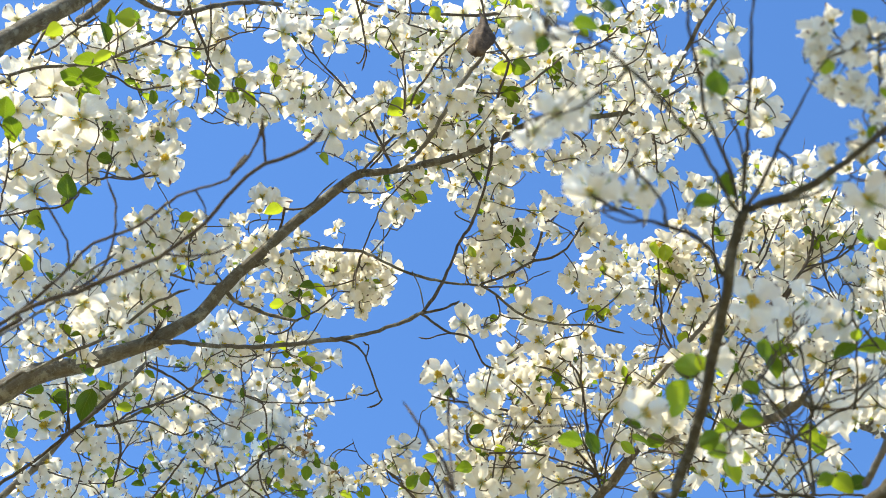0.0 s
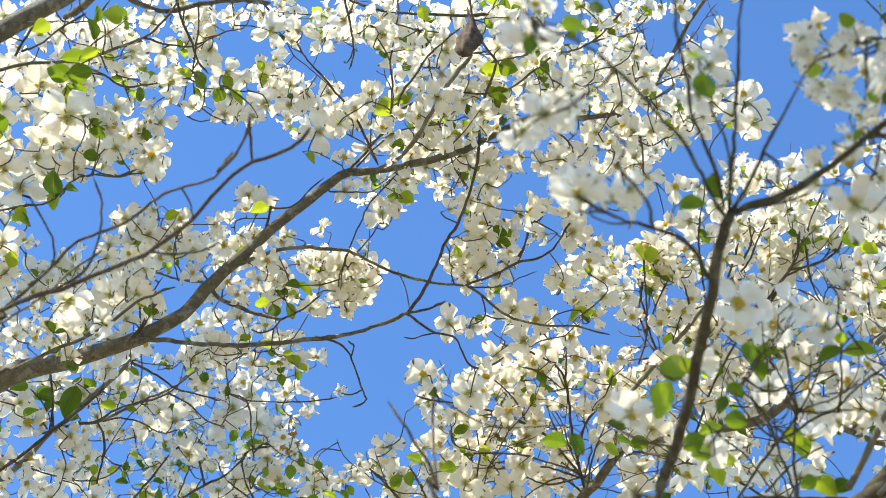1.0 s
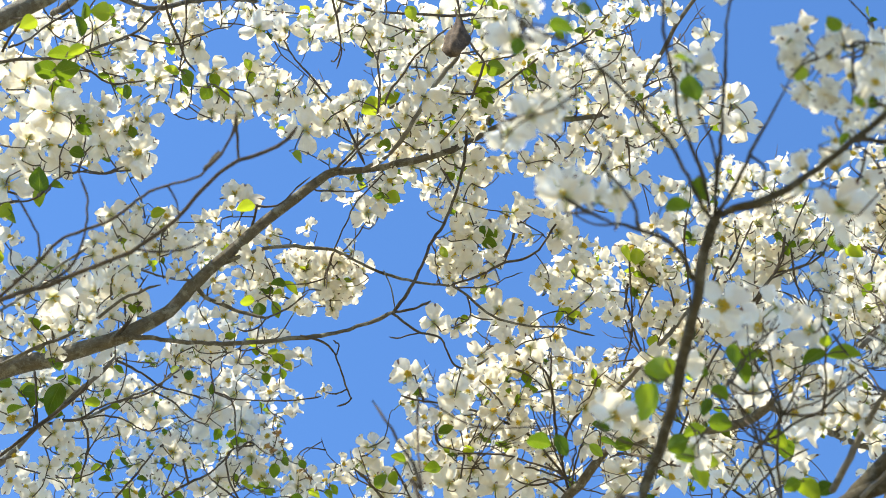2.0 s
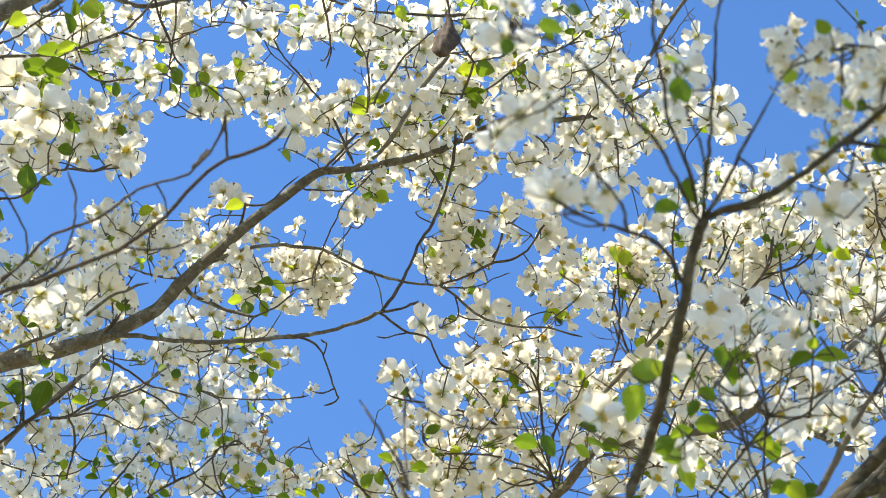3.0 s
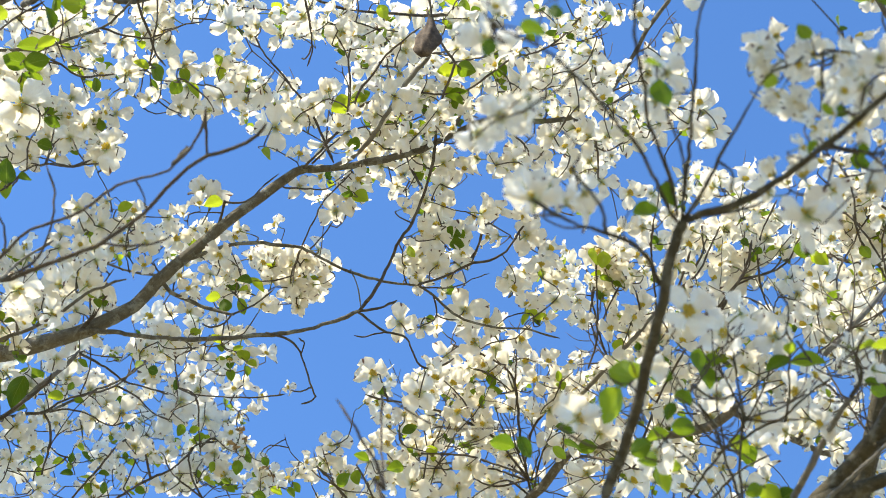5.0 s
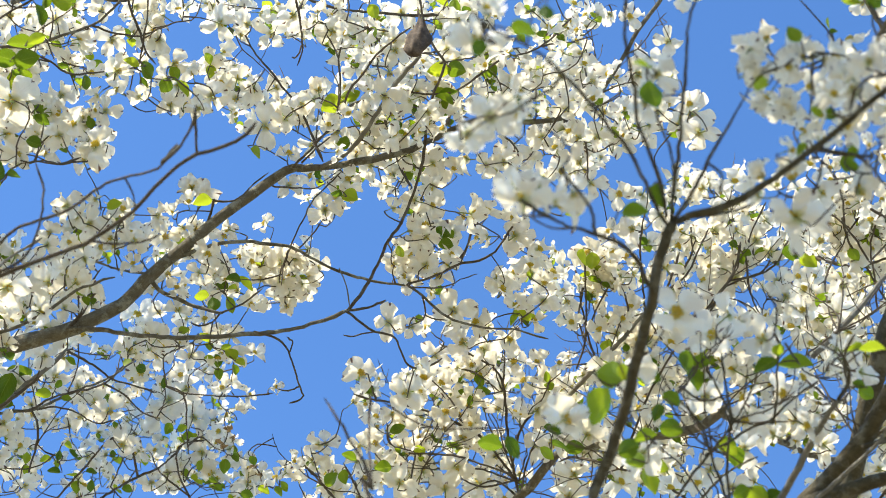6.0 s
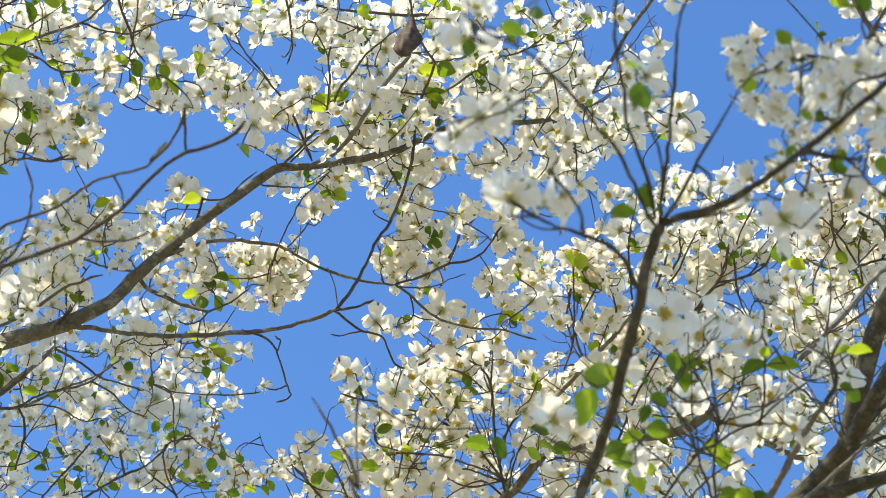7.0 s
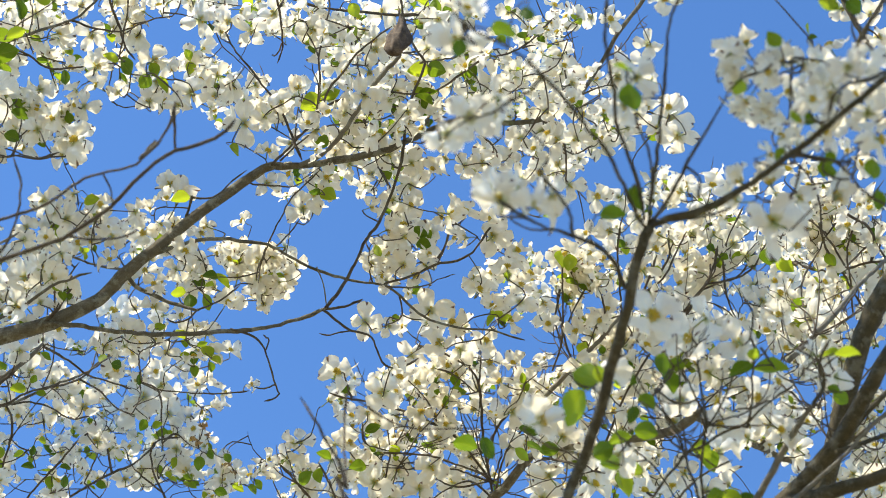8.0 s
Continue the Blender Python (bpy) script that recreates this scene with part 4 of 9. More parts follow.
wood(A, "twig", "twig", (-0.017, 2.370, 5.032, 0.0023), (-0.012, 2.390, 4.984, 0.0018), (-0.008, 2.404, 4.926, 0.0014))
wood(A, "twig", "twig", (-0.008, 2.404, 4.926, 0.0018), (0.033, 2.385, 4.905, 0.0017), (0.074, 2.377, 4.901, 0.0016), (0.143, 2.423, 4.955, 0.0014))
wood(A, "twig", "twig", (-0.074, 2.276, 4.861, 0.0018), (-0.028, 2.335, 4.922, 0.0016), (0.020, 2.353, 4.938, 0.0015), (0.056, 2.381, 4.954, 0.0014))
wood(A, "twig", "twig", (0.093, 2.388, 4.915, 0.0023), (0.143, 2.419, 4.975, 0.0019), (0.184, 2.398, 4.984, 0.0016), (0.209, 2.392, 4.999, 0.0014))
wood(A, "twig", "twig", (0.125, 2.332, 4.805, 0.0022), (0.155, 2.345, 4.833, 0.0021), (0.199, 2.370, 4.885, 0.0019), (0.303, 2.428, 5.008, 0.0014))
wood(A, "twig", "twig", (-0.028, 2.333, 4.924, 0.0022), (0.009, 2.393, 4.938, 0.0019), (0.034, 2.454, 4.977, 0.0016), (0.065, 2.458, 4.980, 0.0014))
wood(A, "twig", "twig", (-0.013, 2.290, 4.729, 0.0017), (0.022, 2.402, 4.881, 0.0016), (0.059, 2.453, 4.976, 0.0014))
wood(A, "twig", "twig", (0.055, 2.648, 4.849, 0.0028), (0.075, 2.638, 4.784, 0.0024), (0.092, 2.635, 4.735, 0.0020), (0.114, 2.635, 4.726, 0.0018))
wood(A, "twig", "twig", (0.090, 2.635, 4.754, 0.0018), (0.088, 2.659, 4.707, 0.0016), (0.092, 2.694, 4.684, 0.0015), (0.121, 2.683, 4.690, 0.0014))
wood(A, "twig", "twig", (-0.214, 2.530, 4.640, 0.0018), (-0.204, 2.537, 4.633, 0.0018), (-0.160, 2.567, 4.669, 0.0016), (-0.121, 2.616, 4.729, 0.0015), (-0.074, 2.607, 4.770, 0.0014))
wood(A, "twig", "twig", (0.073, 2.504, 4.740, 0.0027), (0.109, 2.504, 4.760, 0.0025), (0.135, 2.513, 4.796, 0.0024), (0.155, 2.509, 4.860, 0.0021), (0.174, 2.459, 4.884, 0.0018))
wood(A, "twig", "twig", (0.017, 2.454, 4.763, 0.0022), (0.032, 2.556, 4.827, 0.0019), (0.056, 2.650, 4.847, 0.0014))
wood(A, "twig", "twig", (0.401, 2.511, 4.874, 0.0028), (0.460, 2.606, 4.909, 0.0024), (0.479, 2.728, 4.921, 0.0019))
wood(A, "twig", "twig", (0.469, 2.493, 4.919, 0.0018), (0.499, 2.557, 4.958, 0.0016), (0.540, 2.629, 5.018, 0.0014))
wood(A, "twig", "twig", (0.432, 2.577, 4.890, 0.0023), (0.487, 2.658, 4.945, 0.0019), (0.531, 2.644, 4.964, 0.0014))
wood(A, "twig", "twig", (0.481, 2.484, 4.932, 0.0023), (0.524, 2.470, 4.946, 0.0018), (0.563, 2.503, 5.003, 0.0014))
wood(A, "twig", "twig", (0.473, 2.491, 4.921, 0.0023), (0.450, 2.460, 4.959, 0.0018), (0.444, 2.471, 5.037, 0.0014))
wood(A, "twig", "twig", (0.567, 2.390, 5.060, 0.0019), (0.557, 2.383, 5.088, 0.0017), (0.548, 2.349, 5.104, 0.0014))
wood(A, "twig", "twig", (0.563, 2.503, 5.003, 0.0019), (0.588, 2.507, 4.958, 0.0017), (0.619, 2.525, 4.948, 0.0016), (0.655, 2.537, 4.950, 0.0016), (0.684, 2.549, 4.947, 0.0015), (0.703, 2.555, 4.931, 0.0014))
wood(A, "twig", "twig", (0.234, 2.490, 4.823, 0.0023), (0.278, 2.545, 4.842, 0.0021), (0.308, 2.605, 4.876, 0.0020), (0.327, 2.643, 4.860, 0.0019))
wood(B, "branch", "bark_dark_shaded", (0.720, 2.500, 2.200, 0.0280), (0.520, 2.250, 2.700, 0.0180), (0.285, 1.975, 3.248, 0.0085), (0.304, 1.941, 3.288, 0.0083), (0.316, 1.917, 3.310, 0.0082), (0.329, 1.885, 3.332, 0.0081), (0.340, 1.846, 3.353, 0.0079), (0.348, 1.801, 3.371, 0.0077), (0.355, 1.755, 3.389, 0.0075), (0.363, 1.711, 3.409, 0.0073), (0.369, 1.673, 3.433, 0.0071), (0.375, 1.645, 3.459, 0.0069), (0.384, 1.623, 3.481, 0.0068), (0.393, 1.613, 3.494, 0.0068))
wood(B, "branch", "bark_dark_shaded", (0.390, 1.615, 3.492, 0.0055), (0.419, 1.593, 3.487, 0.0054), (0.445, 1.577, 3.481, 0.0052), (0.472, 1.554, 3.478, 0.0050), (0.496, 1.531, 3.478, 0.0049), (0.516, 1.511, 3.479, 0.0048), (0.539, 1.486, 3.482, 0.0046), (0.559, 1.467, 3.487, 0.0045), (0.580, 1.447, 3.494, 0.0043), (0.609, 1.419, 3.506, 0.0041), (0.641, 1.393, 3.521, 0.0039), (0.680, 1.350, 3.547, 0.0033), (0.694, 1.278, 3.589, 0.0030), (0.667, 1.187, 3.621, 0.0026))
wood(B, "twig", "bark_dark_shaded", (0.391, 1.613, 3.494, 0.0032), (0.406, 1.576, 3.495, 0.0026), (0.418, 1.549, 3.503, 0.0024), (0.428, 1.528, 3.518, 0.0022), (0.442, 1.508, 3.538, 0.0020), (0.459, 1.484, 3.556, 0.0018), (0.469, 1.458, 3.565, 0.0015), (0.485, 1.422, 3.563, 0.0013), (0.507, 1.397, 3.548, 0.0010))
wood(B, "twig", "bark_dark_shaded", (0.387, 1.616, 3.490, 0.0026), (0.390, 1.584, 3.521, 0.0026), (0.394, 1.550, 3.549, 0.0025), (0.395, 1.507, 3.577, 0.0024), (0.395, 1.453, 3.602, 0.0023), (0.392, 1.403, 3.620, 0.0022), (0.393, 1.376, 3.629, 0.0022), (0.402, 1.353, 3.635, 0.0021), (0.408, 1.293, 3.660, 0.0019), (0.401, 1.240, 3.693, 0.0018), (0.428, 1.186, 3.739, 0.0017))
wood(B, "twig", "bark_dark_shaded", (0.382, 1.615, 3.491, 0.0027), (0.358, 1.566, 3.476, 0.0026), (0.336, 1.519, 3.469, 0.0025), (0.309, 1.470, 3.469, 0.0023), (0.278, 1.431, 3.462, 0.0022), (0.251, 1.386, 3.448, 0.0021), (0.217, 1.331, 3.417, 0.0020), (0.189, 1.284, 3.386, 0.0018))
wood(B, "twig", "bark_dark_shaded", (0.189, 1.284, 3.386, 0.0018), (0.157, 1.279, 3.409, 0.0016), (0.121, 1.275, 3.429, 0.0014), (0.107, 1.248, 3.417, 0.0013))
wood(B, "twig", "bark_dark_shaded", (0.217, 1.331, 3.417, 0.0018), (0.193, 1.366, 3.423, 0.0018), (0.160, 1.376, 3.403, 0.0016), (0.130, 1.386, 3.395, 0.0014), (0.103, 1.428, 3.408, 0.0013))
wood(B, "twig", "bark_dark_shaded", (0.381, 1.606, 3.492, 0.0027), (0.366, 1.552, 3.494, 0.0026), (0.348, 1.509, 3.505, 0.0026), (0.329, 1.474, 3.520, 0.0025), (0.321, 1.432, 3.535, 0.0025), (0.300, 1.356, 3.533, 0.0023), (0.291, 1.281, 3.516, 0.0022))
wood(B, "twig", "bark_dark_shaded", (0.391, 1.592, 3.513, 0.0021), (0.377, 1.515, 3.505, 0.0018), (0.362, 1.489, 3.530, 0.0015), (0.349, 1.454, 3.521, 0.0014))
wood(B, "twig", "bark_dark_shaded", (0.362, 1.674, 3.433, 0.0031), (0.338, 1.624, 3.430, 0.0029), (0.314, 1.601, 3.432, 0.0027), (0.282, 1.584, 3.428, 0.0025), (0.243, 1.556, 3.409, 0.0023), (0.202, 1.506, 3.375, 0.0021), (0.174, 1.466, 3.349, 0.0018))
wood(B, "twig", "bark_dark_shaded", (0.282, 1.584, 3.428, 0.0023), (0.265, 1.507, 3.386, 0.0020), (0.244, 1.472, 3.380, 0.0018), (0.224, 1.459, 3.399, 0.0016))
wood(B, "twig", "bark_dark_shaded", (0.425, 1.531, 3.516, 0.0018), (0.446, 1.546, 3.512, 0.0015), (0.430, 1.512, 3.431, 0.0014))
wood(B, "twig", "bark_dark_shaded", (0.406, 1.603, 3.490, 0.0027), (0.439, 1.588, 3.481, 0.0023), (0.459, 1.552, 3.450, 0.0020), (0.472, 1.518, 3.422, 0.0016))
wood(B, "twig", "bark_dark_shaded", (0.526, 1.501, 3.481, 0.0023), (0.560, 1.497, 3.514, 0.0020), (0.578, 1.490, 3.500, 0.0018), (0.602, 1.481, 3.482, 0.0016), (0.629, 1.479, 3.474, 0.0014))
wood(B, "twig", "bark_dark_shaded", (0.507, 1.397, 3.548, 0.0016), (0.534, 1.423, 3.603, 0.0016), (0.554, 1.432, 3.618, 0.0015), (0.579, 1.445, 3.645, 0.0014))
wood(B, "twig", "twig", (0.579, 1.445, 3.645, 0.0014), (0.651, 1.581, 3.842, 0.0014), (0.706, 1.709, 4.053, 0.0014), (0.697, 1.696, 4.065, 0.0013))
wood(B, "twig", "twig", (0.660, 2.420, 2.400, 0.0120), (0.300, 2.100, 2.800, 0.0070), (0.018, 1.913, 3.245, 0.0024), (0.015, 1.919, 3.284, 0.0024), (0.001, 1.913, 3.325, 0.0024), (-0.018, 1.890, 3.343, 0.0021), (-0.035, 1.873, 3.364, 0.0019), (-0.054, 1.875, 3.402, 0.0018))
wood(B, "twig", "twig", (0.015, 1.919, 3.284, 0.0018), (0.010, 1.976, 3.401, 0.0018), (0.008, 2.039, 3.519, 0.0017), (0.009, 2.033, 3.566, 0.0017))
# These thick limbs take the bark whose colour carries their shade.
wood(B, "limb", "bark_dark_shaded", (0.760, 2.530, 2.000, 0.0550), (0.759, 2.543, 2.282, 0.0501), (0.759, 2.572, 2.588, 0.0452), (0.761, 2.601, 2.898, 0.0402), (0.768, 2.615, 3.192, 0.0353), (0.781, 2.598, 3.452, 0.0268), (0.803, 2.534, 3.658, 0.0224), (0.823, 2.458, 3.756, 0.0195), (0.832, 2.423, 3.786, 0.0187), (0.844, 2.376, 3.827, 0.0179), (0.856, 2.328, 3.869, 0.0174), (0.867, 2.287, 3.905, 0.0170), (0.878, 2.250, 3.937, 0.0170), (0.892, 2.211, 3.970, 0.0170), (0.914, 2.175, 4.001, 0.0170), (0.952, 2.116, 4.050, 0.0161))
wood(B, "limb", "bark_dark_shaded", (0.740, 2.510, 2.100, 0.0450), (0.724, 2.513, 2.342, 0.0417), (0.686, 2.517, 2.609, 0.0385), (0.640, 2.515, 2.881, 0.0352), (0.604, 2.499, 3.135, 0.0320), (0.591, 2.462, 3.351, 0.0212), (0.617, 2.395, 3.509, 0.0189), (0.664, 2.331, 3.572, 0.0172), (0.707, 2.277, 3.603, 0.0162), (0.748, 2.219, 3.625, 0.0151), (0.778, 2.169, 3.640, 0.0141), (0.797, 2.118, 3.657, 0.0130), (0.818, 2.075, 3.681, 0.0120), (0.842, 2.025, 3.710, 0.0112), (0.877, 1.963, 3.749, 0.0103))
wood(B, "branch", "bark_pale", (0.687, 2.215, 3.539, 0.0038), (0.732, 2.179, 3.568, 0.0036), (0.773, 2.147, 3.593, 0.0034), (0.806, 2.116, 3.618, 0.0031), (0.842, 2.084, 3.644, 0.0028))
wood(B, "limb", "bark_dark_shaded", (0.750, 2.490, 2.200, 0.0350), (0.729, 2.484, 2.426, 0.0320), (0.679, 2.468, 2.677, 0.0290), (0.620, 2.442, 2.932, 0.0260), (0.574, 2.406, 3.169, 0.0230), (0.559, 2.361, 3.369, 0.0180), (0.596, 2.308, 3.509, 0.0153), (0.660, 2.269, 3.560, 0.0135), (0.711, 2.243, 3.579, 0.0123), (0.767, 2.226, 3.591, 0.0115), (0.815, 2.212, 3.600, 0.0107), (0.862, 2.196, 3.611, 0.0099), (0.927, 2.171, 3.628, 0.0087))
wood(B, "branch", "bark_dark_shaded", (0.827, 2.319, 3.771, 0.0067), (0.852, 2.252, 3.775, 0.0059), (0.903, 2.216, 3.815, 0.0045), (0.957, 2.213, 3.881, 0.0039))
wood(B, "branch", "bark", (0.830, 2.320, 3.770, 0.0036), (0.866, 2.271, 3.772, 0.0032), (0.924, 2.277, 3.829, 0.0029))
wood(B, "branch", "bark_dark_shaded", (0.768, 2.151, 3.608, 0.0041), (0.817, 2.156, 3.635, 0.0039), (0.868, 2.160, 3.666, 0.0037))
wood(B, "branch", "bark_pale", (0.632, 2.171, 3.514, 0.0057), (0.644, 2.116, 3.517, 0.0053), (0.663, 2.086, 3.542, 0.0050), (0.678, 2.049, 3.555, 0.0046), (0.688, 1.982, 3.544, 0.0037))
wood(B, "twig", "bark_dark_shaded", (0.688, 1.982, 3.544, 0.0031), (0.689, 1.920, 3.523, 0.0027), (0.673, 1.879, 3.527, 0.0022), (0.688, 1.855, 3.550, 0.0018))
wood(B, "branch", "bark_pale", (0.833, 2.493, 4.152, 0.0062), (0.884, 2.471, 4.202, 0.0058), (0.935, 2.461, 4.262, 0.0050), (0.994, 2.468, 4.349, 0.0047), (1.079, 2.467, 4.449, 0.0042))
wood(B, "twig", "twig", (0.968, 2.831, 4.915, 0.0034), (0.956, 2.820, 4.923, 0.0034), (0.959, 2.799, 4.826, 0.0033), (0.974, 2.780, 4.766, 0.0032), (1.000, 2.742, 4.702, 0.0031), (1.027, 2.685, 4.627, 0.0029), (1.042, 2.620, 4.569, 0.0028), (1.079, 2.590, 4.557, 0.0027), (1.137, 2.584, 4.560, 0.0027))
wood(B, "twig", "twig", (0.885, 2.472, 4.203, 0.0020), (0.892, 2.517, 4.305, 0.0020), (0.908, 2.552, 4.421, 0.0020), (0.932, 2.565, 4.492, 0.0019), (0.968, 2.584, 4.567, 0.0019), (0.983, 2.561, 4.592, 0.0018), (1.011, 2.543, 4.628, 0.0018))
wood(B, "twig", "twig", (0.949, 2.484, 4.549, 0.0026), (0.973, 2.540, 4.536, 0.0024), (1.026, 2.621, 4.557, 0.0022), (1.060, 2.666, 4.542, 0.0019), (1.075, 2.673, 4.508, 0.0018))
wood(B, "twig", "twig", (0.981, 2.406, 4.487, 0.0030), (1.032, 2.445, 4.499, 0.0027), (1.082, 2.537, 4.541, 0.0024), (1.120, 2.589, 4.554, 0.0022))
wood(B, "twig", "twig", (1.006, 2.547, 4.494, 0.0022), (0.968, 2.495, 4.502, 0.0020), (0.944, 2.488, 4.544, 0.0018), (0.920, 2.489, 4.578, 0.0017))
wood(B, "twig", "twig", (1.007, 2.414, 4.498, 0.0021), (0.994, 2.480, 4.470, 0.0020), (1.013, 2.555, 4.453, 0.0019), (1.034, 2.635, 4.439, 0.0017))
wood(B, "twig", "twig", (1.001, 2.518, 4.462, 0.0017), (1.060, 2.519, 4.537, 0.0015), (1.082, 2.468, 4.533, 0.0013))
wood(B, "twig", "twig", (0.555, 1.497, 3.511, 0.0023), (0.588, 1.510, 3.519, 0.0022), (0.615, 1.512, 3.520, 0.0020), (0.636, 1.528, 3.519, 0.0018), (0.659, 1.557, 3.527, 0.0018), (0.682, 1.576, 3.526, 0.0016), (0.709, 1.584, 3.519, 0.0014))
wood(B, "twig", "twig", (0.641, 1.609, 3.610, 0.0018), (0.638, 1.556, 3.538, 0.0014), (0.649, 1.542, 3.524, 0.0010))
wood(B, "twig", "twig", (0.556, 1.505, 3.506, 0.0014), (0.627, 1.655, 3.679, 0.0014), (0.722, 1.877, 3.917, 0.0015), (0.811, 2.101, 4.147, 0.0016), (0.837, 2.187, 4.173, 0.0015))
wood(B, "twig", "twig", (0.639, 1.419, 3.778, 0.0025), (0.655, 1.430, 3.742, 0.0022), (0.664, 1.433, 3.702, 0.0020), (0.662, 1.412, 3.627, 0.0018))
wood(B, "twig", "bark_dark_shaded", (0.599, 1.204, 3.437, 0.0027), (0.577, 1.218, 3.404, 0.0023), (0.569, 1.254, 3.404, 0.0021))
wood(B, "twig", "bark_dark_shaded", (0.675, 1.363, 3.537, 0.0030), (0.600, 1.309, 3.421, 0.0026), (0.561, 1.286, 3.376, 0.0023), (0.545, 1.295, 3.364, 0.0022), (0.544, 1.324, 3.360, 0.0021))
wood(B, "twig", "twig", (0.598, 3.170, 4.540, 0.0029), (0.639, 3.080, 4.617, 0.0027), (0.693, 3.005, 4.683, 0.0025), (0.751, 2.961, 4.740, 0.0024), (0.791, 2.929, 4.794, 0.0023), (0.827, 2.910, 4.833, 0.0022), (0.855, 2.877, 4.894, 0.0021), (0.889, 2.833, 4.960, 0.0020), (0.905, 2.813, 4.985, 0.0020))
wood(B, "twig", "twig", (0.822, 2.915, 4.823, 0.0024), (0.877, 2.921, 4.848, 0.0023), (0.926, 2.904, 4.869, 0.0022), (0.946, 2.850, 4.887, 0.0020), (0.968, 2.831, 4.915, 0.0019))
wood(B, "twig", "twig", (0.664, 2.926, 4.784, 0.0029), (0.713, 2.888, 4.805, 0.0025), (0.751, 2.877, 4.891, 0.0022), (0.775, 2.860, 4.938, 0.0020))
wood(B, "twig", "twig", (0.855, 2.880, 4.887, 0.0024), (0.864, 2.927, 4.815, 0.0022), (0.870, 2.929, 4.761, 0.0021), (0.882, 2.930, 4.707, 0.0020), (0.892, 2.953, 4.677, 0.0019))
wood(B, "branch", "bark_pale", (0.445, 3.173, 4.655, 0.0071), (0.492, 3.108, 4.671, 0.0058), (0.533, 3.054, 4.691, 0.0053), (0.591, 3.019, 4.743, 0.0048), (0.633, 3.003, 4.799, 0.0044))
wood(B, "twig", "twig", (0.633, 3.004, 4.798, 0.0034), (0.666, 2.918, 4.779, 0.0030), (0.684, 2.878, 4.811, 0.0026), (0.694, 2.844, 4.831, 0.0024))
wood(B, "twig", "twig", (0.633, 3.004, 4.798, 0.0029), (0.621, 2.931, 4.829, 0.0026), (0.610, 2.871, 4.858, 0.0022), (0.603, 2.779, 4.849, 0.0019))
wood(B, "twig", "twig", (0.525, 3.065, 4.688, 0.0024), (0.502, 3.029, 4.741, 0.0023), (0.489, 2.938, 4.775, 0.0021), (0.477, 2.842, 4.791, 0.0019))
wood(B, "twig", "twig", (0.501, 3.017, 4.747, 0.0024), (0.515, 2.952, 4.753, 0.0022), (0.537, 2.903, 4.773, 0.0019))
wood(B, "twig", "twig", (0.598, 3.019, 4.749, 0.0024), (0.575, 2.917, 4.756, 0.0021), (0.543, 2.886, 4.796, 0.0019))
wood(B, "branch", "bark", (0.760, 2.560, 2.000, 0.0400), (0.620, 2.950, 3.200, 0.0260), (0.420, 3.300, 4.100, 0.0200), (0.318, 3.472, 4.527, 0.0145), (0.354, 3.403, 4.551, 0.0127), (0.388, 3.336, 4.549, 0.0114), (0.423, 3.280, 4.566, 0.0099), (0.459, 3.250, 4.598, 0.0087))
wood(B, "branch", "bark", (0.591, 3.171, 4.541, 0.0075), (0.632, 3.112, 4.505, 0.0085), (0.696, 3.064, 4.483, 0.0100), (0.742, 3.022, 4.472, 0.0111), (0.771, 2.942, 4.450, 0.0122))
wood(B, "branch", "bark", (0.459, 3.250, 4.598, 0.0087), (0.517, 3.189, 4.551, 0.0079), (0.598, 3.170, 4.540, 0.0069))
wood(B, "twig", "twig", (0.367, 3.368, 4.551, 0.0035), (0.339, 3.292, 4.638, 0.0031), (0.329, 3.232, 4.695, 0.0028), (0.319, 3.183, 4.724, 0.0026), (0.297, 3.146, 4.738, 0.0024), (0.238, 3.099, 4.737, 0.0022), (0.198, 3.077, 4.734, 0.0021), (0.167, 3.071, 4.727, 0.0019))
wood(B, "twig", "twig", (0.357, 3.343, 4.580, 0.0035), (0.273, 3.286, 4.654, 0.0031), (0.206, 3.261, 4.675, 0.0028), (0.137, 3.229, 4.679, 0.0025), (0.070, 3.199, 4.667, 0.0023), (0.005, 3.174, 4.654, 0.0021), (-0.027, 3.160, 4.655, 0.0019))
wood(B, "twig", "twig", (0.233, 3.272, 4.665, 0.0025), (0.207, 3.176, 4.641, 0.0021), (0.172, 3.095, 4.615, 0.0018), (0.133, 3.074, 4.639, 0.0014))
wood(B, "twig", "twig", (0.305, 3.153, 4.676, 0.0020), (0.269, 3.088, 4.647, 0.0017), (0.232, 3.065, 4.650, 0.0015), (0.209, 3.063, 4.652, 0.0014))
wood(B, "twig", "twig", (0.320, 3.195, 4.717, 0.0025), (0.315, 3.094, 4.709, 0.0019), (0.305, 2.980, 4.669, 0.0014))
wood(B, "twig", "twig", (0.347, 3.325, 4.599, 0.0030), (0.360, 3.230, 4.626, 0.0026), (0.384, 3.190, 4.642, 0.0024), (0.404, 3.126, 4.635, 0.0021), (0.412, 3.049, 4.617, 0.0019))
wood(B, "twig", "twig", (0.087, 3.288, 4.430, 0.0024), (0.111, 3.237, 4.478, 0.0021), (0.119, 3.240, 4.558, 0.0019), (0.110, 3.223, 4.612, 0.0017), (0.091, 3.219, 4.664, 0.0015))
wood(B, "twig", "twig", (0.119, 3.240, 4.558, 0.0019), (0.060, 3.135, 4.483, 0.0016), (0.050, 3.086, 4.502, 0.0014))
wood(B, "twig", "twig", (0.104, 3.220, 4.534, 0.0024), (0.202, 3.211, 4.524, 0.0022), (0.265, 3.210, 4.501, 0.0021), (0.345, 3.230, 4.487, 0.0019))
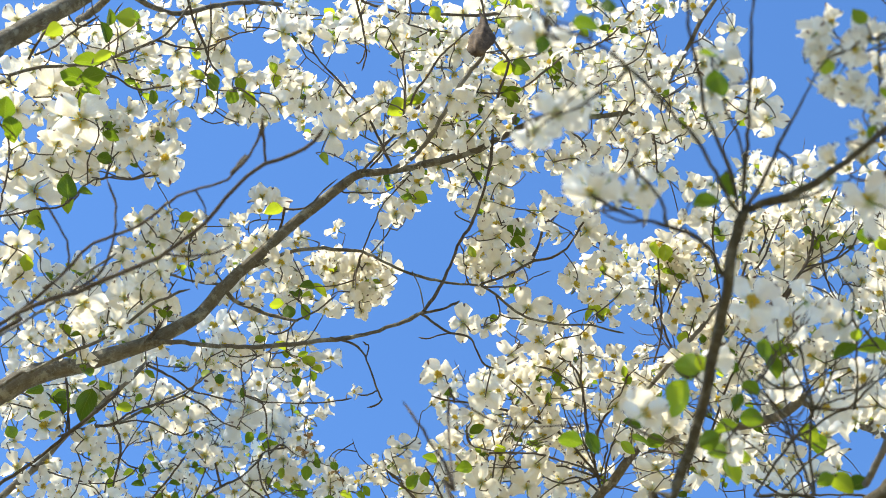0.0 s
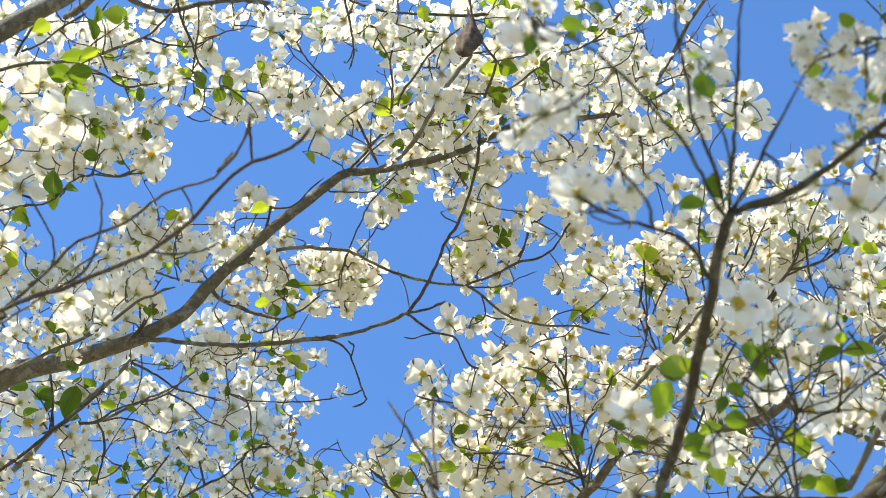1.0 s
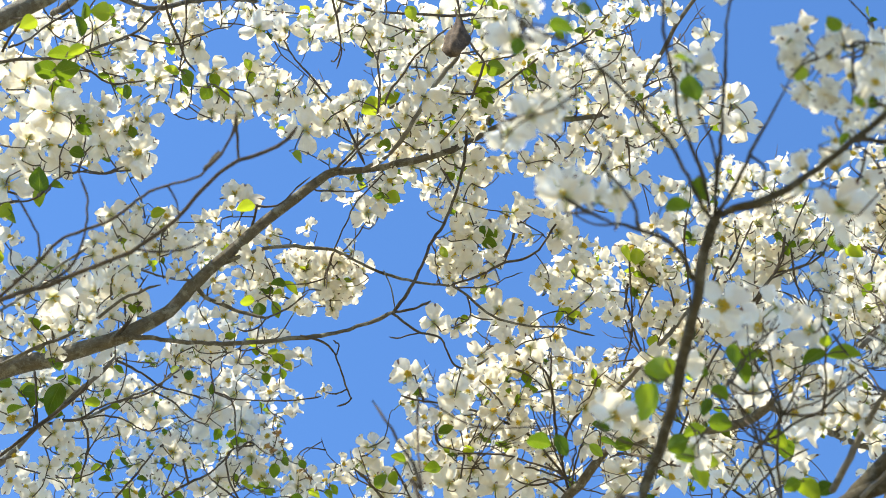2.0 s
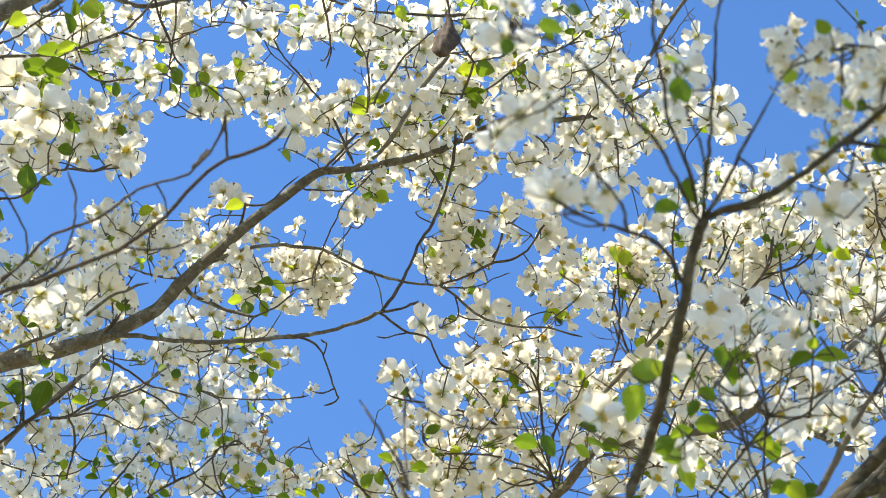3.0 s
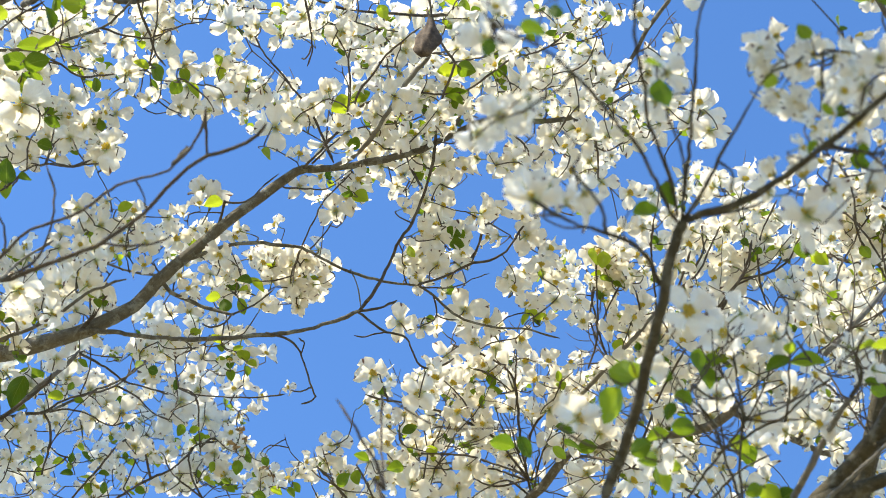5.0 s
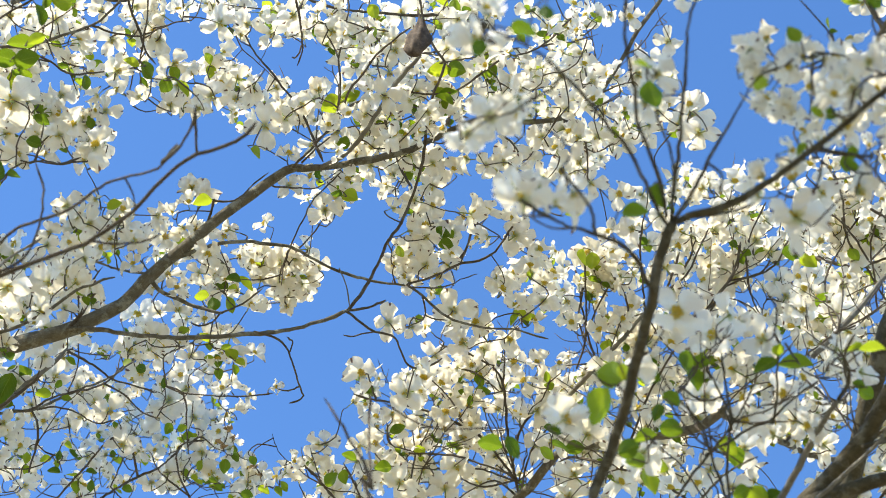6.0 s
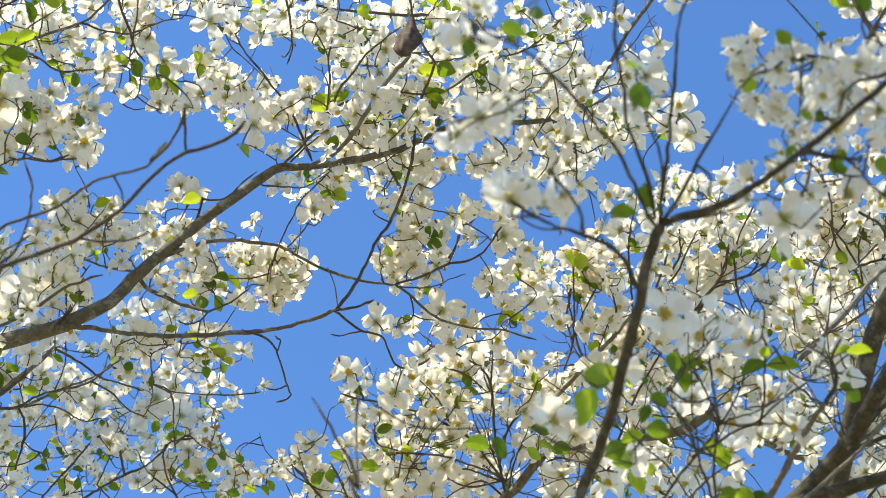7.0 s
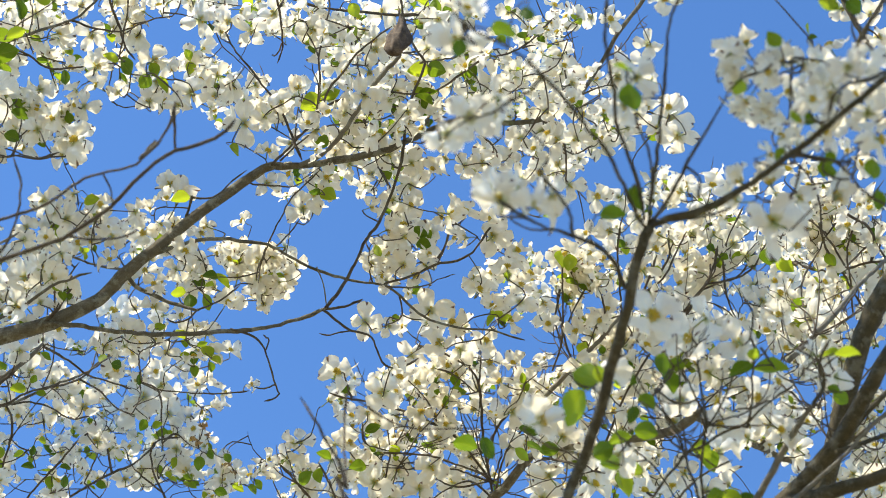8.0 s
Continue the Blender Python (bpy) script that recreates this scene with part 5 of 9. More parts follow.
wood(B, "twig", "twig", (0.357, 3.347, 4.575, 0.0025), (0.270, 3.287, 4.554, 0.0022), (0.204, 3.257, 4.524, 0.0020), (0.136, 3.239, 4.506, 0.0018), (0.053, 3.233, 4.511, 0.0016), (0.010, 3.194, 4.543, 0.0014))
wood(B, "twig", "twig", (0.026, 3.185, 4.658, 0.0024), (0.012, 3.132, 4.660, 0.0019), (0.003, 3.050, 4.618, 0.0014))
wood(B, "twig", "twig", (-0.027, 3.378, 4.487, 0.0024), (-0.085, 3.271, 4.473, 0.0021), (-0.131, 3.240, 4.506, 0.0019))
wood(B, "twig", "twig", (0.005, 3.358, 4.505, 0.0024), (-0.021, 3.262, 4.488, 0.0018), (-0.042, 3.233, 4.508, 0.0014))
wood(B, "twig", "twig", (0.336, 3.305, 4.624, 0.0025), (0.293, 3.236, 4.630, 0.0020), (0.264, 3.175, 4.678, 0.0015))
wood(B, "twig", "twig", (0.370, 3.359, 4.551, 0.0025), (0.385, 3.270, 4.593, 0.0020), (0.435, 3.207, 4.643, 0.0015))
wood(B, "twig", "twig", (0.350, 3.342, 4.570, 0.0025), (0.276, 3.328, 4.538, 0.0021), (0.219, 3.329, 4.572, 0.0017), (0.191, 3.290, 4.579, 0.0015))
wood(B, "twig", "twig", (0.365, 3.378, 4.550, 0.0025), (0.312, 3.360, 4.585, 0.0021), (0.245, 3.345, 4.535, 0.0018), (0.205, 3.349, 4.487, 0.0015))
wood(B, "twig", "bark_dark_shaded", (0.468, 2.196, 3.514, 0.0026), (0.498, 2.139, 3.532, 0.0023), (0.517, 2.089, 3.532, 0.0021), (0.541, 2.035, 3.538, 0.0019), (0.566, 1.993, 3.569, 0.0017), (0.577, 1.969, 3.596, 0.0016))
wood(B, "twig", "bark_dark_shaded", (0.539, 2.118, 3.448, 0.0025), (0.538, 2.086, 3.519, 0.0022), (0.539, 2.033, 3.547, 0.0020), (0.527, 1.991, 3.565, 0.0018), (0.517, 1.947, 3.593, 0.0016))
wood(B, "twig", "bark_dark_shaded", (0.538, 2.118, 3.448, 0.0022), (0.528, 2.104, 3.480, 0.0021), (0.514, 2.081, 3.514, 0.0020), (0.492, 2.039, 3.540, 0.0019), (0.447, 1.990, 3.551, 0.0017), (0.417, 1.955, 3.572, 0.0016), (0.395, 1.942, 3.593, 0.0015))
wood(B, "twig", "bark_dark_shaded", (0.596, 2.024, 3.529, 0.0022), (0.607, 2.017, 3.571, 0.0020), (0.598, 1.959, 3.582, 0.0017), (0.598, 1.925, 3.595, 0.0015))
wood(B, "twig", "bark_dark_shaded", (0.508, 2.101, 3.532, 0.0022), (0.538, 2.091, 3.548, 0.0021), (0.573, 2.059, 3.552, 0.0020), (0.599, 2.021, 3.540, 0.0018), (0.618, 1.984, 3.539, 0.0017), (0.661, 1.968, 3.568, 0.0016))
wood(B, "twig", "bark_dark_shaded", (0.343, 1.836, 3.356, 0.0014), (0.428, 2.060, 3.514, 0.0015), (0.517, 2.294, 3.681, 0.0015), (0.562, 2.352, 3.658, 0.0014))
wood(B, "twig", "bark_dark_shaded", (0.541, 2.035, 3.545, 0.0019), (0.521, 2.014, 3.585, 0.0015), (0.492, 1.957, 3.577, 0.0012))
wood(B, "twig", "bark_dark_shaded", (0.473, 2.061, 3.634, 0.0019), (0.506, 2.067, 3.615, 0.0016), (0.527, 2.021, 3.574, 0.0013))
wood(B, "twig", "twig", (0.683, 2.099, 3.698, 0.0020), (0.711, 2.108, 3.674, 0.0016), (0.753, 2.153, 3.701, 0.0013))
wood(B, "twig", "twig", (0.442, 3.263, 4.584, 0.0034), (0.505, 3.133, 4.455, 0.0031), (0.551, 3.039, 4.347, 0.0028), (0.589, 2.933, 4.237, 0.0025), (0.629, 2.872, 4.139, 0.0023), (0.671, 2.866, 4.092, 0.0021))
wood(B, "twig", "twig", (0.601, 2.421, 3.712, 0.0018), (0.598, 2.419, 3.750, 0.0014), (0.572, 2.365, 3.737, 0.0011))
wood(B, "twig", "bark_dark_shaded", (0.547, 2.347, 3.659, 0.0021), (0.581, 2.268, 3.651, 0.0017), (0.616, 2.198, 3.624, 0.0013))
wood(B, "twig", "bark_dark_shaded", (0.598, 1.925, 3.595, 0.0019), (0.587, 1.904, 3.596, 0.0017), (0.597, 1.904, 3.644, 0.0015), (0.576, 1.878, 3.664, 0.0012))
wood(B, "twig", "bark_dark_shaded", (0.606, 1.924, 3.595, 0.0019), (0.678, 2.071, 3.685, 0.0016), (0.730, 2.126, 3.729, 0.0013))
wood(A, "twig", "twig", (-0.172, 2.682, 4.601, 0.0024), (-0.185, 2.761, 4.639, 0.0021), (-0.196, 2.821, 4.653, 0.0018), (-0.201, 2.872, 4.674, 0.0015))
wood(A, "twig", "twig", (-0.178, 2.722, 4.619, 0.0018), (-0.168, 2.842, 4.701, 0.0017), (-0.161, 2.930, 4.756, 0.0015))
wood(A, "twig", "twig", (-0.134, 2.701, 4.624, 0.0018), (-0.151, 2.815, 4.724, 0.0017), (-0.167, 2.957, 4.865, 0.0017))
wood(B, "branch", "bark", (0.762, 2.967, 4.452, 0.0073), (0.866, 3.116, 4.558, 0.0070), (0.987, 3.285, 4.672, 0.0066), (1.095, 3.395, 4.731, 0.0061), (1.197, 3.456, 4.781, 0.0055))
wood(B, "twig", "twig", (0.987, 3.285, 4.672, 0.0033), (1.055, 3.326, 4.767, 0.0030), (1.123, 3.391, 4.868, 0.0028), (1.186, 3.397, 4.901, 0.0021))
wood(B, "twig", "twig", (1.095, 3.090, 4.306, 0.0030), (1.161, 3.066, 4.392, 0.0027), (1.207, 3.051, 4.471, 0.0025), (1.225, 2.990, 4.524, 0.0019))
wood(B, "twig", "twig", (1.161, 3.066, 4.392, 0.0024), (1.152, 3.009, 4.309, 0.0021), (1.173, 2.965, 4.281, 0.0018))
wood(B, "twig", "bark_dark_shaded", (0.908, 2.015, 4.771, 0.0039), (0.915, 2.026, 4.694, 0.0035), (0.921, 2.025, 4.641, 0.0032), (0.935, 2.036, 4.603, 0.0029), (0.947, 2.044, 4.569, 0.0027), (0.955, 2.049, 4.537, 0.0024))
wood(B, "twig", "bark_dark_shaded", (1.040, 2.013, 4.764, 0.0033), (1.013, 2.030, 4.711, 0.0033), (0.983, 2.055, 4.664, 0.0030), (0.958, 2.070, 4.626, 0.0027), (0.938, 2.084, 4.588, 0.0022))
wood(A, "twig", "twig", (0.212, 2.675, 4.703, 0.0024), (0.210, 2.711, 4.698, 0.0024), (0.200, 2.747, 4.693, 0.0024), (0.189, 2.776, 4.694, 0.0024))
wood(B, "twig", "twig", (0.476, 3.073, 4.675, 0.0032), (0.495, 3.031, 4.725, 0.0029), (0.492, 3.000, 4.766, 0.0026), (0.481, 2.969, 4.808, 0.0026), (0.501, 2.946, 4.841, 0.0023))
wood(B, "twig", "twig", (0.495, 3.031, 4.725, 0.0026), (0.479, 3.007, 4.774, 0.0023), (0.487, 2.968, 4.835, 0.0021), (0.467, 2.948, 4.880, 0.0018))
wood(B, "twig", "twig", (0.746, 2.952, 4.707, 0.0032), (0.774, 2.932, 4.751, 0.0029), (0.802, 2.911, 4.795, 0.0028), (0.830, 2.887, 4.843, 0.0026), (0.842, 2.859, 4.893, 0.0022))
wood(B, "twig", "twig", (0.802, 2.911, 4.795, 0.0026), (0.850, 2.908, 4.823, 0.0024), (0.898, 2.906, 4.851, 0.0022), (0.921, 2.894, 4.887, 0.0019))
wood(B, "twig", "twig", (0.710, 2.892, 4.828, 0.0026), (0.729, 2.869, 4.861, 0.0023), (0.728, 2.844, 4.910, 0.0021), (0.720, 2.829, 4.951, 0.0018))
wood(A, "bud", "twig", (-0.310, 1.783, 3.773, 0.0023), (-0.302, 1.775, 3.779, 0.0035), (-0.295, 1.768, 3.785, 0.0037), (-0.288, 1.760, 3.792, 0.0014))
# Twigs added above the view to carry the clumps that cast shade.
wood(B, "twig", "bark_dark_shaded", (0.428, 1.188, 3.742, 0.0021), (0.467, 1.150, 3.707, 0.0021), (0.518, 1.134, 3.693, 0.0017), (0.556, 1.133, 3.653, 0.0014))
wood(B, "twig", "bark_dark_shaded", (0.428, 1.188, 3.742, 0.0021), (0.364, 1.278, 3.932, 0.0023), (0.262, 1.304, 3.978, 0.0023), (0.188, 1.335, 4.020, 0.0020), (0.022, 1.403, 4.099, 0.0021), (-0.085, 1.388, 4.115, 0.0016))
wood(B, "twig", "bark_dark_shaded", (-0.085, 1.388, 4.115, 0.0021), (-0.144, 1.419, 4.290, 0.0022), (-0.226, 1.439, 4.476, 0.0018), (-0.282, 1.431, 4.618, 0.0019))

# ---- shoots ----
fan(A, -0.467, 2.286, 4.736, 1, 0.25)
fan(A, -0.580, 2.251, 4.758, 1, 0.20)
fan(A, -0.340, 2.349, 4.972, 1, 0.20)
fan(A, -0.015, 2.406, 4.924, 2, 0.25)
fan(A, -0.079, 2.394, 4.691, 1, 0.20)
fan(A, 0.173, 2.456, 4.886, 2, 0.25)
fan(A, 0.341, 2.352, 4.908, 1, 0.25)
fan(A, 0.475, 2.521, 4.961, 2, 0.25)
fan(A, 0.543, 2.462, 5.050, 1, 0.20)
fan(A, -0.727, 3.150, 4.558, 1, 0.25)
fan(A, -0.581, 3.196, 4.702, 1, 0.22)
fan(A, -0.726, 3.215, 4.507, 1, 0.20)
fan(A, -0.427, 3.536, 4.700, 2, 0.25)
fan(A, -0.591, 3.473, 4.621, 2, 0.30)
fan(A, -0.653, 3.014, 4.594, 1, 0.25)
fan(A, -0.437, 2.657, 4.471, 1, 0.15)
fan(A, -0.574, 2.704, 4.350, 2, 0.25)
fan(A, -0.680, 2.558, 4.196, 1, 0.25)
fan(A, -0.471, 3.225, 4.620, 1, 0.20)
fan(A, 0.097, 2.518, 4.686, 1, 0.18)
fan(A, 0.053, 2.650, 4.847, 1, 0.18)
fan(A, -0.648, 2.275, 4.673, 1, 0.20)
fan(A, -0.701, 2.323, 4.347, 1, 0.12)
fan(B, 0.392, 3.431, 4.624, 4, 0.50)
fan(B, 0.364, 3.347, 4.575, 3, 0.40)
fan(B, 0.319, 3.195, 4.717, 4, 0.22)
fan(B, 0.204, 3.261, 4.675, 3, 0.22)
fan(B, 0.471, 3.333, 4.671, 3, 0.40)
fan(B, 0.633, 3.004, 4.798, 2, 0.30)
fan(B, 0.528, 3.065, 4.688, 5, 0.30)
fan(B, 0.119, 3.240, 4.558, 4, 0.25)
fan(B, 0.434, 3.365, 4.637, 3, 0.40)
fan(B, -0.085, 3.271, 4.473, 3, 0.20)
fan(B, 0.136, 3.239, 4.506, 4, 0.25)
fan(B, 0.780, 2.978, 4.485, 5, 0.40)
fan(B, 0.640, 3.149, 4.539, 4, 0.40)
fan(B, 0.705, 3.101, 4.517, 3, 0.35)
fan(B, 0.604, 3.206, 4.574, 2, 0.30)
fan(B, 0.825, 2.910, 4.833, 2, 0.25)
fan(B, 0.751, 2.961, 4.740, 2, 0.30)
fan(B, 0.926, 2.904, 4.869, 2, 0.25)
fan(B, 0.882, 2.930, 4.707, 2, 0.30)
fan(B, 0.549, 3.039, 4.347, 3, 0.30)
fan(B, 0.514, 2.081, 3.514, 2, 0.25)
fan(B, 0.538, 2.086, 3.519, 2, 0.22)
fan(B, 0.541, 2.034, 3.539, 2, 0.22)
fan(B, 0.454, 1.990, 3.551, 2, 0.20)
fan(B, 1.034, 2.605, 4.552, 3, 0.30)
fan(B, 1.021, 2.669, 4.612, 2, 0.30)
fan(B, 0.880, 2.459, 4.189, 5, 0.30)
fan(B, 1.002, 2.486, 4.369, 2, 0.30)
fan(B, 0.837, 2.345, 3.790, 4, 0.30)
fan(B, 0.884, 2.365, 3.938, 4, 0.30)
fan(B, 1.073, 2.575, 4.539, 2, 0.25)
fan(B, 0.860, 2.316, 3.791, 3, 0.25)
fan(B, 0.682, 1.904, 3.553, 3, 0.20)

WOOD_ARRAYS = {name: np.array(pts) for name, pts in WOOD.items()}

# ---- flowers that stand out ----
flower(-0.757, 2.169, 4.661, 0.069, 100, 170, 17, 2)
flower(-0.718, 2.178, 4.687, 0.070, 43, 343, 16, 9)
flower(-0.688, 2.298, 4.779, 0.080, 39, 307, 72, -4)
flower(-0.686, 2.286, 4.656, 0.091, 24, 343, 62, -7)
flower(-0.778, 2.313, 4.694, 0.118, 36, 68, 62, 19)
flower(-0.655, 2.405, 4.677, 0.073, 45, 71, 84, 2)
flower(-0.729, 2.257, 4.438, 0.086, 5, 37, 47, 13)
flower(-0.512, 2.274, 4.650, 0.078, 11, 9, 25, 4)
flower(-0.471, 2.325, 4.752, 0.061, 56, 246, 67, 11)
flower(-0.405, 2.277, 4.687, 0.078, 26, 63, 74, 6)
flower(-0.538, 2.283, 4.767, 0.073, 46, 1, 33, -8)
flower(-0.604, 2.278, 4.756, 0.072, 51, 82, 21, 30)
flower(-0.643, 2.226, 4.748, 0.079, 22, 294, 83, -1)
flower(-0.501, 2.263, 4.858, 0.081, 8, 66, 14, -10)
flower(-0.442, 2.269, 4.841, 0.073, 58, 248, 67, 6)
flower(-0.413, 2.348, 4.988, 0.070, 64, 317, 48, 9)
flower(-0.278, 2.351, 4.937, 0.076, 39, 325, 51, 7)
flower(-0.230, 2.365, 4.927, 0.076, 54, 332, 18, -14)
flower(-0.336, 2.444, 4.960, 0.077, 61, 88, 64, 14)
flower(-0.340, 2.477, 4.923, 0.085, 23, 321, 21, 8)
flower(-0.263, 2.455, 4.859, 0.082, 69, -19, 4, 16)
flower(-0.215, 2.452, 4.856, 0.070, 48, 80, 39, 4)
flower(-0.706, 2.440, 4.580, 0.072, 123, 196, 35, 0)
flower(-0.605, 2.318, 4.496, 0.069, 39, 324, 8, 4)
flower(-0.667, 2.384, 4.576, 0.078, 39, 268, 26, -3)
flower(-0.729, 2.345, 4.443, 0.101, 15, 350, 86, 29)
flower(-0.707, 2.316, 4.490, 0.080, 39, 60, 5, 0)
flower(-0.476, 2.355, 4.677, 0.060, 39, 278, 29, 2)
flower(-0.412, 2.358, 4.657, 0.066, 14, 314, 15, 9)
flower(-0.426, 2.331, 4.704, 0.060, 65, 304, 35, 15)
flower(-0.348, 2.314, 4.594, 0.058, 43, 316, 62, 7)
flower(-0.187, 2.371, 5.010, 0.085, 52, 339, 72, 20)
flower(0.022, 2.406, 4.866, 0.076, 69, 16, 2, 15)
flower(0.044, 2.399, 5.073, 0.086, 4, 291, 57, 0)
flower(0.008, 2.390, 4.985, 0.078, 26, 103, 43, -12)
flower(-0.131, 2.464, 4.837, 0.076, 61, 40, 56, -7)
flower(-0.178, 2.481, 4.827, 0.076, 43, 325, 85, 14)
flower(-0.080, 2.447, 4.710, 0.081, 44, 336, 83, 7)
flower(-0.058, 2.395, 4.750, 0.074, 55, 62, 83, -6)
flower(-0.012, 2.382, 4.726, 0.060, 64, 46, 83, -8)
flower(-0.611, 2.521, 4.526, 0.078, 48, 295, 77, -15)
flower(-0.562, 2.535, 4.491, 0.079, 46, 21, 18, 7)
flower(-0.497, 2.517, 4.518, 0.066, 105, 182, 37, -1)
flower(-0.561, 2.520, 4.408, 0.065, 25, 331, 80, 11)
flower(-0.517, 2.556, 4.474, 0.060, 49, 291, 36, 30)
flower(-0.420, 2.617, 4.554, 0.067, 129, 181, 14, 1)
flower(-0.468, 2.541, 4.452, 0.065, 36, 15, 44, 30)
flower(-0.431, 2.540, 4.530, 0.060, 42, 7, 31, -9)
flower(-0.386, 2.600, 4.565, 0.055, 64, 28, 84, 14)
flower(-0.778, 2.849, 4.737, 0.101, 3, 48, 89, 8)
flower(-0.828, 2.899, 4.745, 0.095, 29, 9, 55, 22)
flower(-0.673, 2.621, 4.389, 0.083, 54, 279, 81, 18)
flower(-0.602, 2.585, 4.427, 0.078, 34, 22, 26, 4)
flower(-0.571, 2.520, 4.317, 0.081, 50, 2, 70, -15)
flower(-0.602, 2.461, 4.159, 0.073, 53, 47, 16, 0)
flower(-0.553, 2.658, 4.393, 0.066, 18, 316, 3, -26)
flower(-0.423, 2.744, 4.389, 0.073, 24, 70, 4, 12)
flower(-0.451, 3.066, 4.695, 0.092, 124, 197, 0, 14)
flower(-0.628, 3.016, 4.669, 0.080, 118, 210, 12, 12)
flower(-0.147, 2.956, 4.914, 0.077, 69, 71, 80, 3)
flower(-0.238, 2.811, 4.734, 0.079, 116, 191, 55, -8)
flower(-0.184, 2.998, 4.860, 0.099, 14, 312, 9, -3)
flower(-0.326, 2.587, 4.471, 0.066, 121, 164, 49, 11)
flower(-0.345, 2.635, 4.468, 0.060, 60, 301, 22, 8)
flower(-0.327, 2.863, 4.663, 0.085, 45, -20, 83, 1)
flower(-0.434, 3.217, 4.939, 0.072, 74, 297, 64, 14)
flower(-0.340, 3.176, 4.786, 0.075, 36, 71, 8, 3)
flower(-0.532, 3.276, 4.809, 0.083, 130, 177, 84, -44)
flower(-0.583, 3.237, 4.644, 0.088, 45, 356, 33, 9)
flower(-0.585, 3.533, 4.897, 0.087, 64, 270, 11, -11)
flower(-0.628, 3.281, 4.713, 0.082, 32, 26, 41, 29)
flower(-0.781, 3.121, 4.459, 0.098, 25, 20, 3, -11)
flower(-0.511, 3.496, 4.884, 0.101, 55, 3, 25, 7)
flower(-0.425, 3.309, 4.793, 0.091, 38, 51, 59, -2)
flower(-0.569, 3.413, 4.700, 0.098, 22, 325, 46, 10)
flower(-0.352, 3.483, 4.820, 0.071, 93, 212, 13, 0)
flower(-0.325, 3.532, 4.811, 0.071, 53, 59, 55, -22)
flower(-0.394, 3.531, 4.796, 0.094, 18, 340, 25, -1)
flower(-0.473, 3.558, 4.745, 0.086, 1, 314, 80, 18)
flower(-0.543, 3.517, 4.779, 0.086, 48, 116, 16, -13)
flower(-0.619, 3.618, 4.776, 0.079, 56, 125, 28, -4)
flower(-0.818, 3.336, 4.553, 0.088, 41, 270, 75, 2)
flower(-0.830, 3.270, 4.437, 0.077, 72, 164, 86, 16)
flower(-0.263, 3.551, 4.708, 0.086, 44, 340, 89, -3)
flower(-0.318, 3.300, 4.705, 0.068, 65, 258, 58, -11)
flower(-0.667, 3.253, 4.730, 0.082, 26, 355, 19, 8)
flower(-0.701, 3.146, 4.660, 0.080, 19, 21, 26, 10)
flower(-0.762, 3.051, 4.546, 0.098, 6, 282, 0, 0)
flower(-0.828, 3.090, 4.618, 0.086, 42, 248, 9, -2)
flower(-0.686, 3.182, 4.817, 0.068, 79, 176, 34, 11)
flower(-0.363, 3.553, 4.743, 0.094, 35, 268, 27, 28)
flower(-0.295, 3.539, 4.780, 0.071, 40, 328, 36, -21)
flower(-0.192, 3.262, 4.481, 0.068, 72, 205, 71, 27)
flower(-0.027, 3.254, 4.717, 0.077, 45, 96, 19, 28)
flower(0.086, 2.857, 4.370, 0.095, 35, 356, 30, 13)
flower(0.130, 3.073, 4.627, 0.087, 101, 181, 89, 19)
flower(0.171, 3.124, 4.661, 0.082, 85, 161, 34, 10)
flower(0.107, 2.782, 4.373, 0.061, 96, 148, 44, 22)
flower(0.062, 3.107, 4.545, 0.060, 35, 0, 35, 21)
flower(0.082, 3.142, 4.541, 0.080, 129, 183, 13, 8)
flower(0.027, 3.188, 4.529, 0.074, 113, 173, 25, 19)
flower(0.138, 3.274, 4.696, 0.077, 71, 296, 32, 1)
flower(0.186, 3.186, 4.632, 0.082, 100, 180, 83, -18)
flower(0.238, 3.176, 4.642, 0.075, 86, 183, 10, 19)
flower(0.181, 3.347, 4.702, 0.086, 65, 312, 88, 16)
flower(0.230, 3.279, 4.640, 0.092, 42, 74, 52, 17)
flower(0.035, 3.280, 4.547, 0.090, 31, 356, 5, -22)
flower(-0.114, 3.288, 4.559, 0.089, 47, 79, 82, 1)
flower(-0.101, 3.249, 4.576, 0.068, 70, 293, 18, 1)
flower(-0.173, 3.354, 4.581, 0.083, 60, 114, 45, 7)
flower(-0.068, 3.313, 4.548, 0.082, 67, 293, 30, 32)
flower(0.010, 3.351, 4.568, 0.076, 82, 185, 30, -9)
flower(-0.005, 3.232, 4.563, 0.068, 47, 321, 66, -3)
flower(0.085, 3.228, 4.451, 0.088, 23, 19, 17, 12)
flower(0.140, 3.320, 4.569, 0.091, 27, 88, 35, 27)
flower(0.212, 3.221, 4.500, 0.089, 54, 15, 34, 21)
flower(0.190, 3.305, 4.506, 0.090, 11, 333, 22, 11)
flower(0.274, 3.377, 4.589, 0.092, 31, 22, 19, -10)
flower(0.315, 3.362, 4.666, 0.085, 43, 17, 54, 26)
flower(0.127, 3.330, 4.492, 0.083, 20, 42, 53, -4)
flower(-0.067, 3.355, 4.526, 0.076, 23, 40, 52, -6)
flower(0.210, 2.921, 4.591, 0.093, 31, 324, 73, 18)
flower(0.158, 3.111, 4.739, 0.076, 42, 50, 65, 4)
flower(0.267, 3.080, 4.736, 0.098, 5, 341, 43, -21)
flower(0.208, 3.087, 4.680, 0.075, 58, 277, 63, 0)
flower(0.232, 2.859, 4.591, 0.077, 100, 192, 25, 0)
flower(0.318, 3.006, 4.692, 0.081, 99, 162, 62, -6)
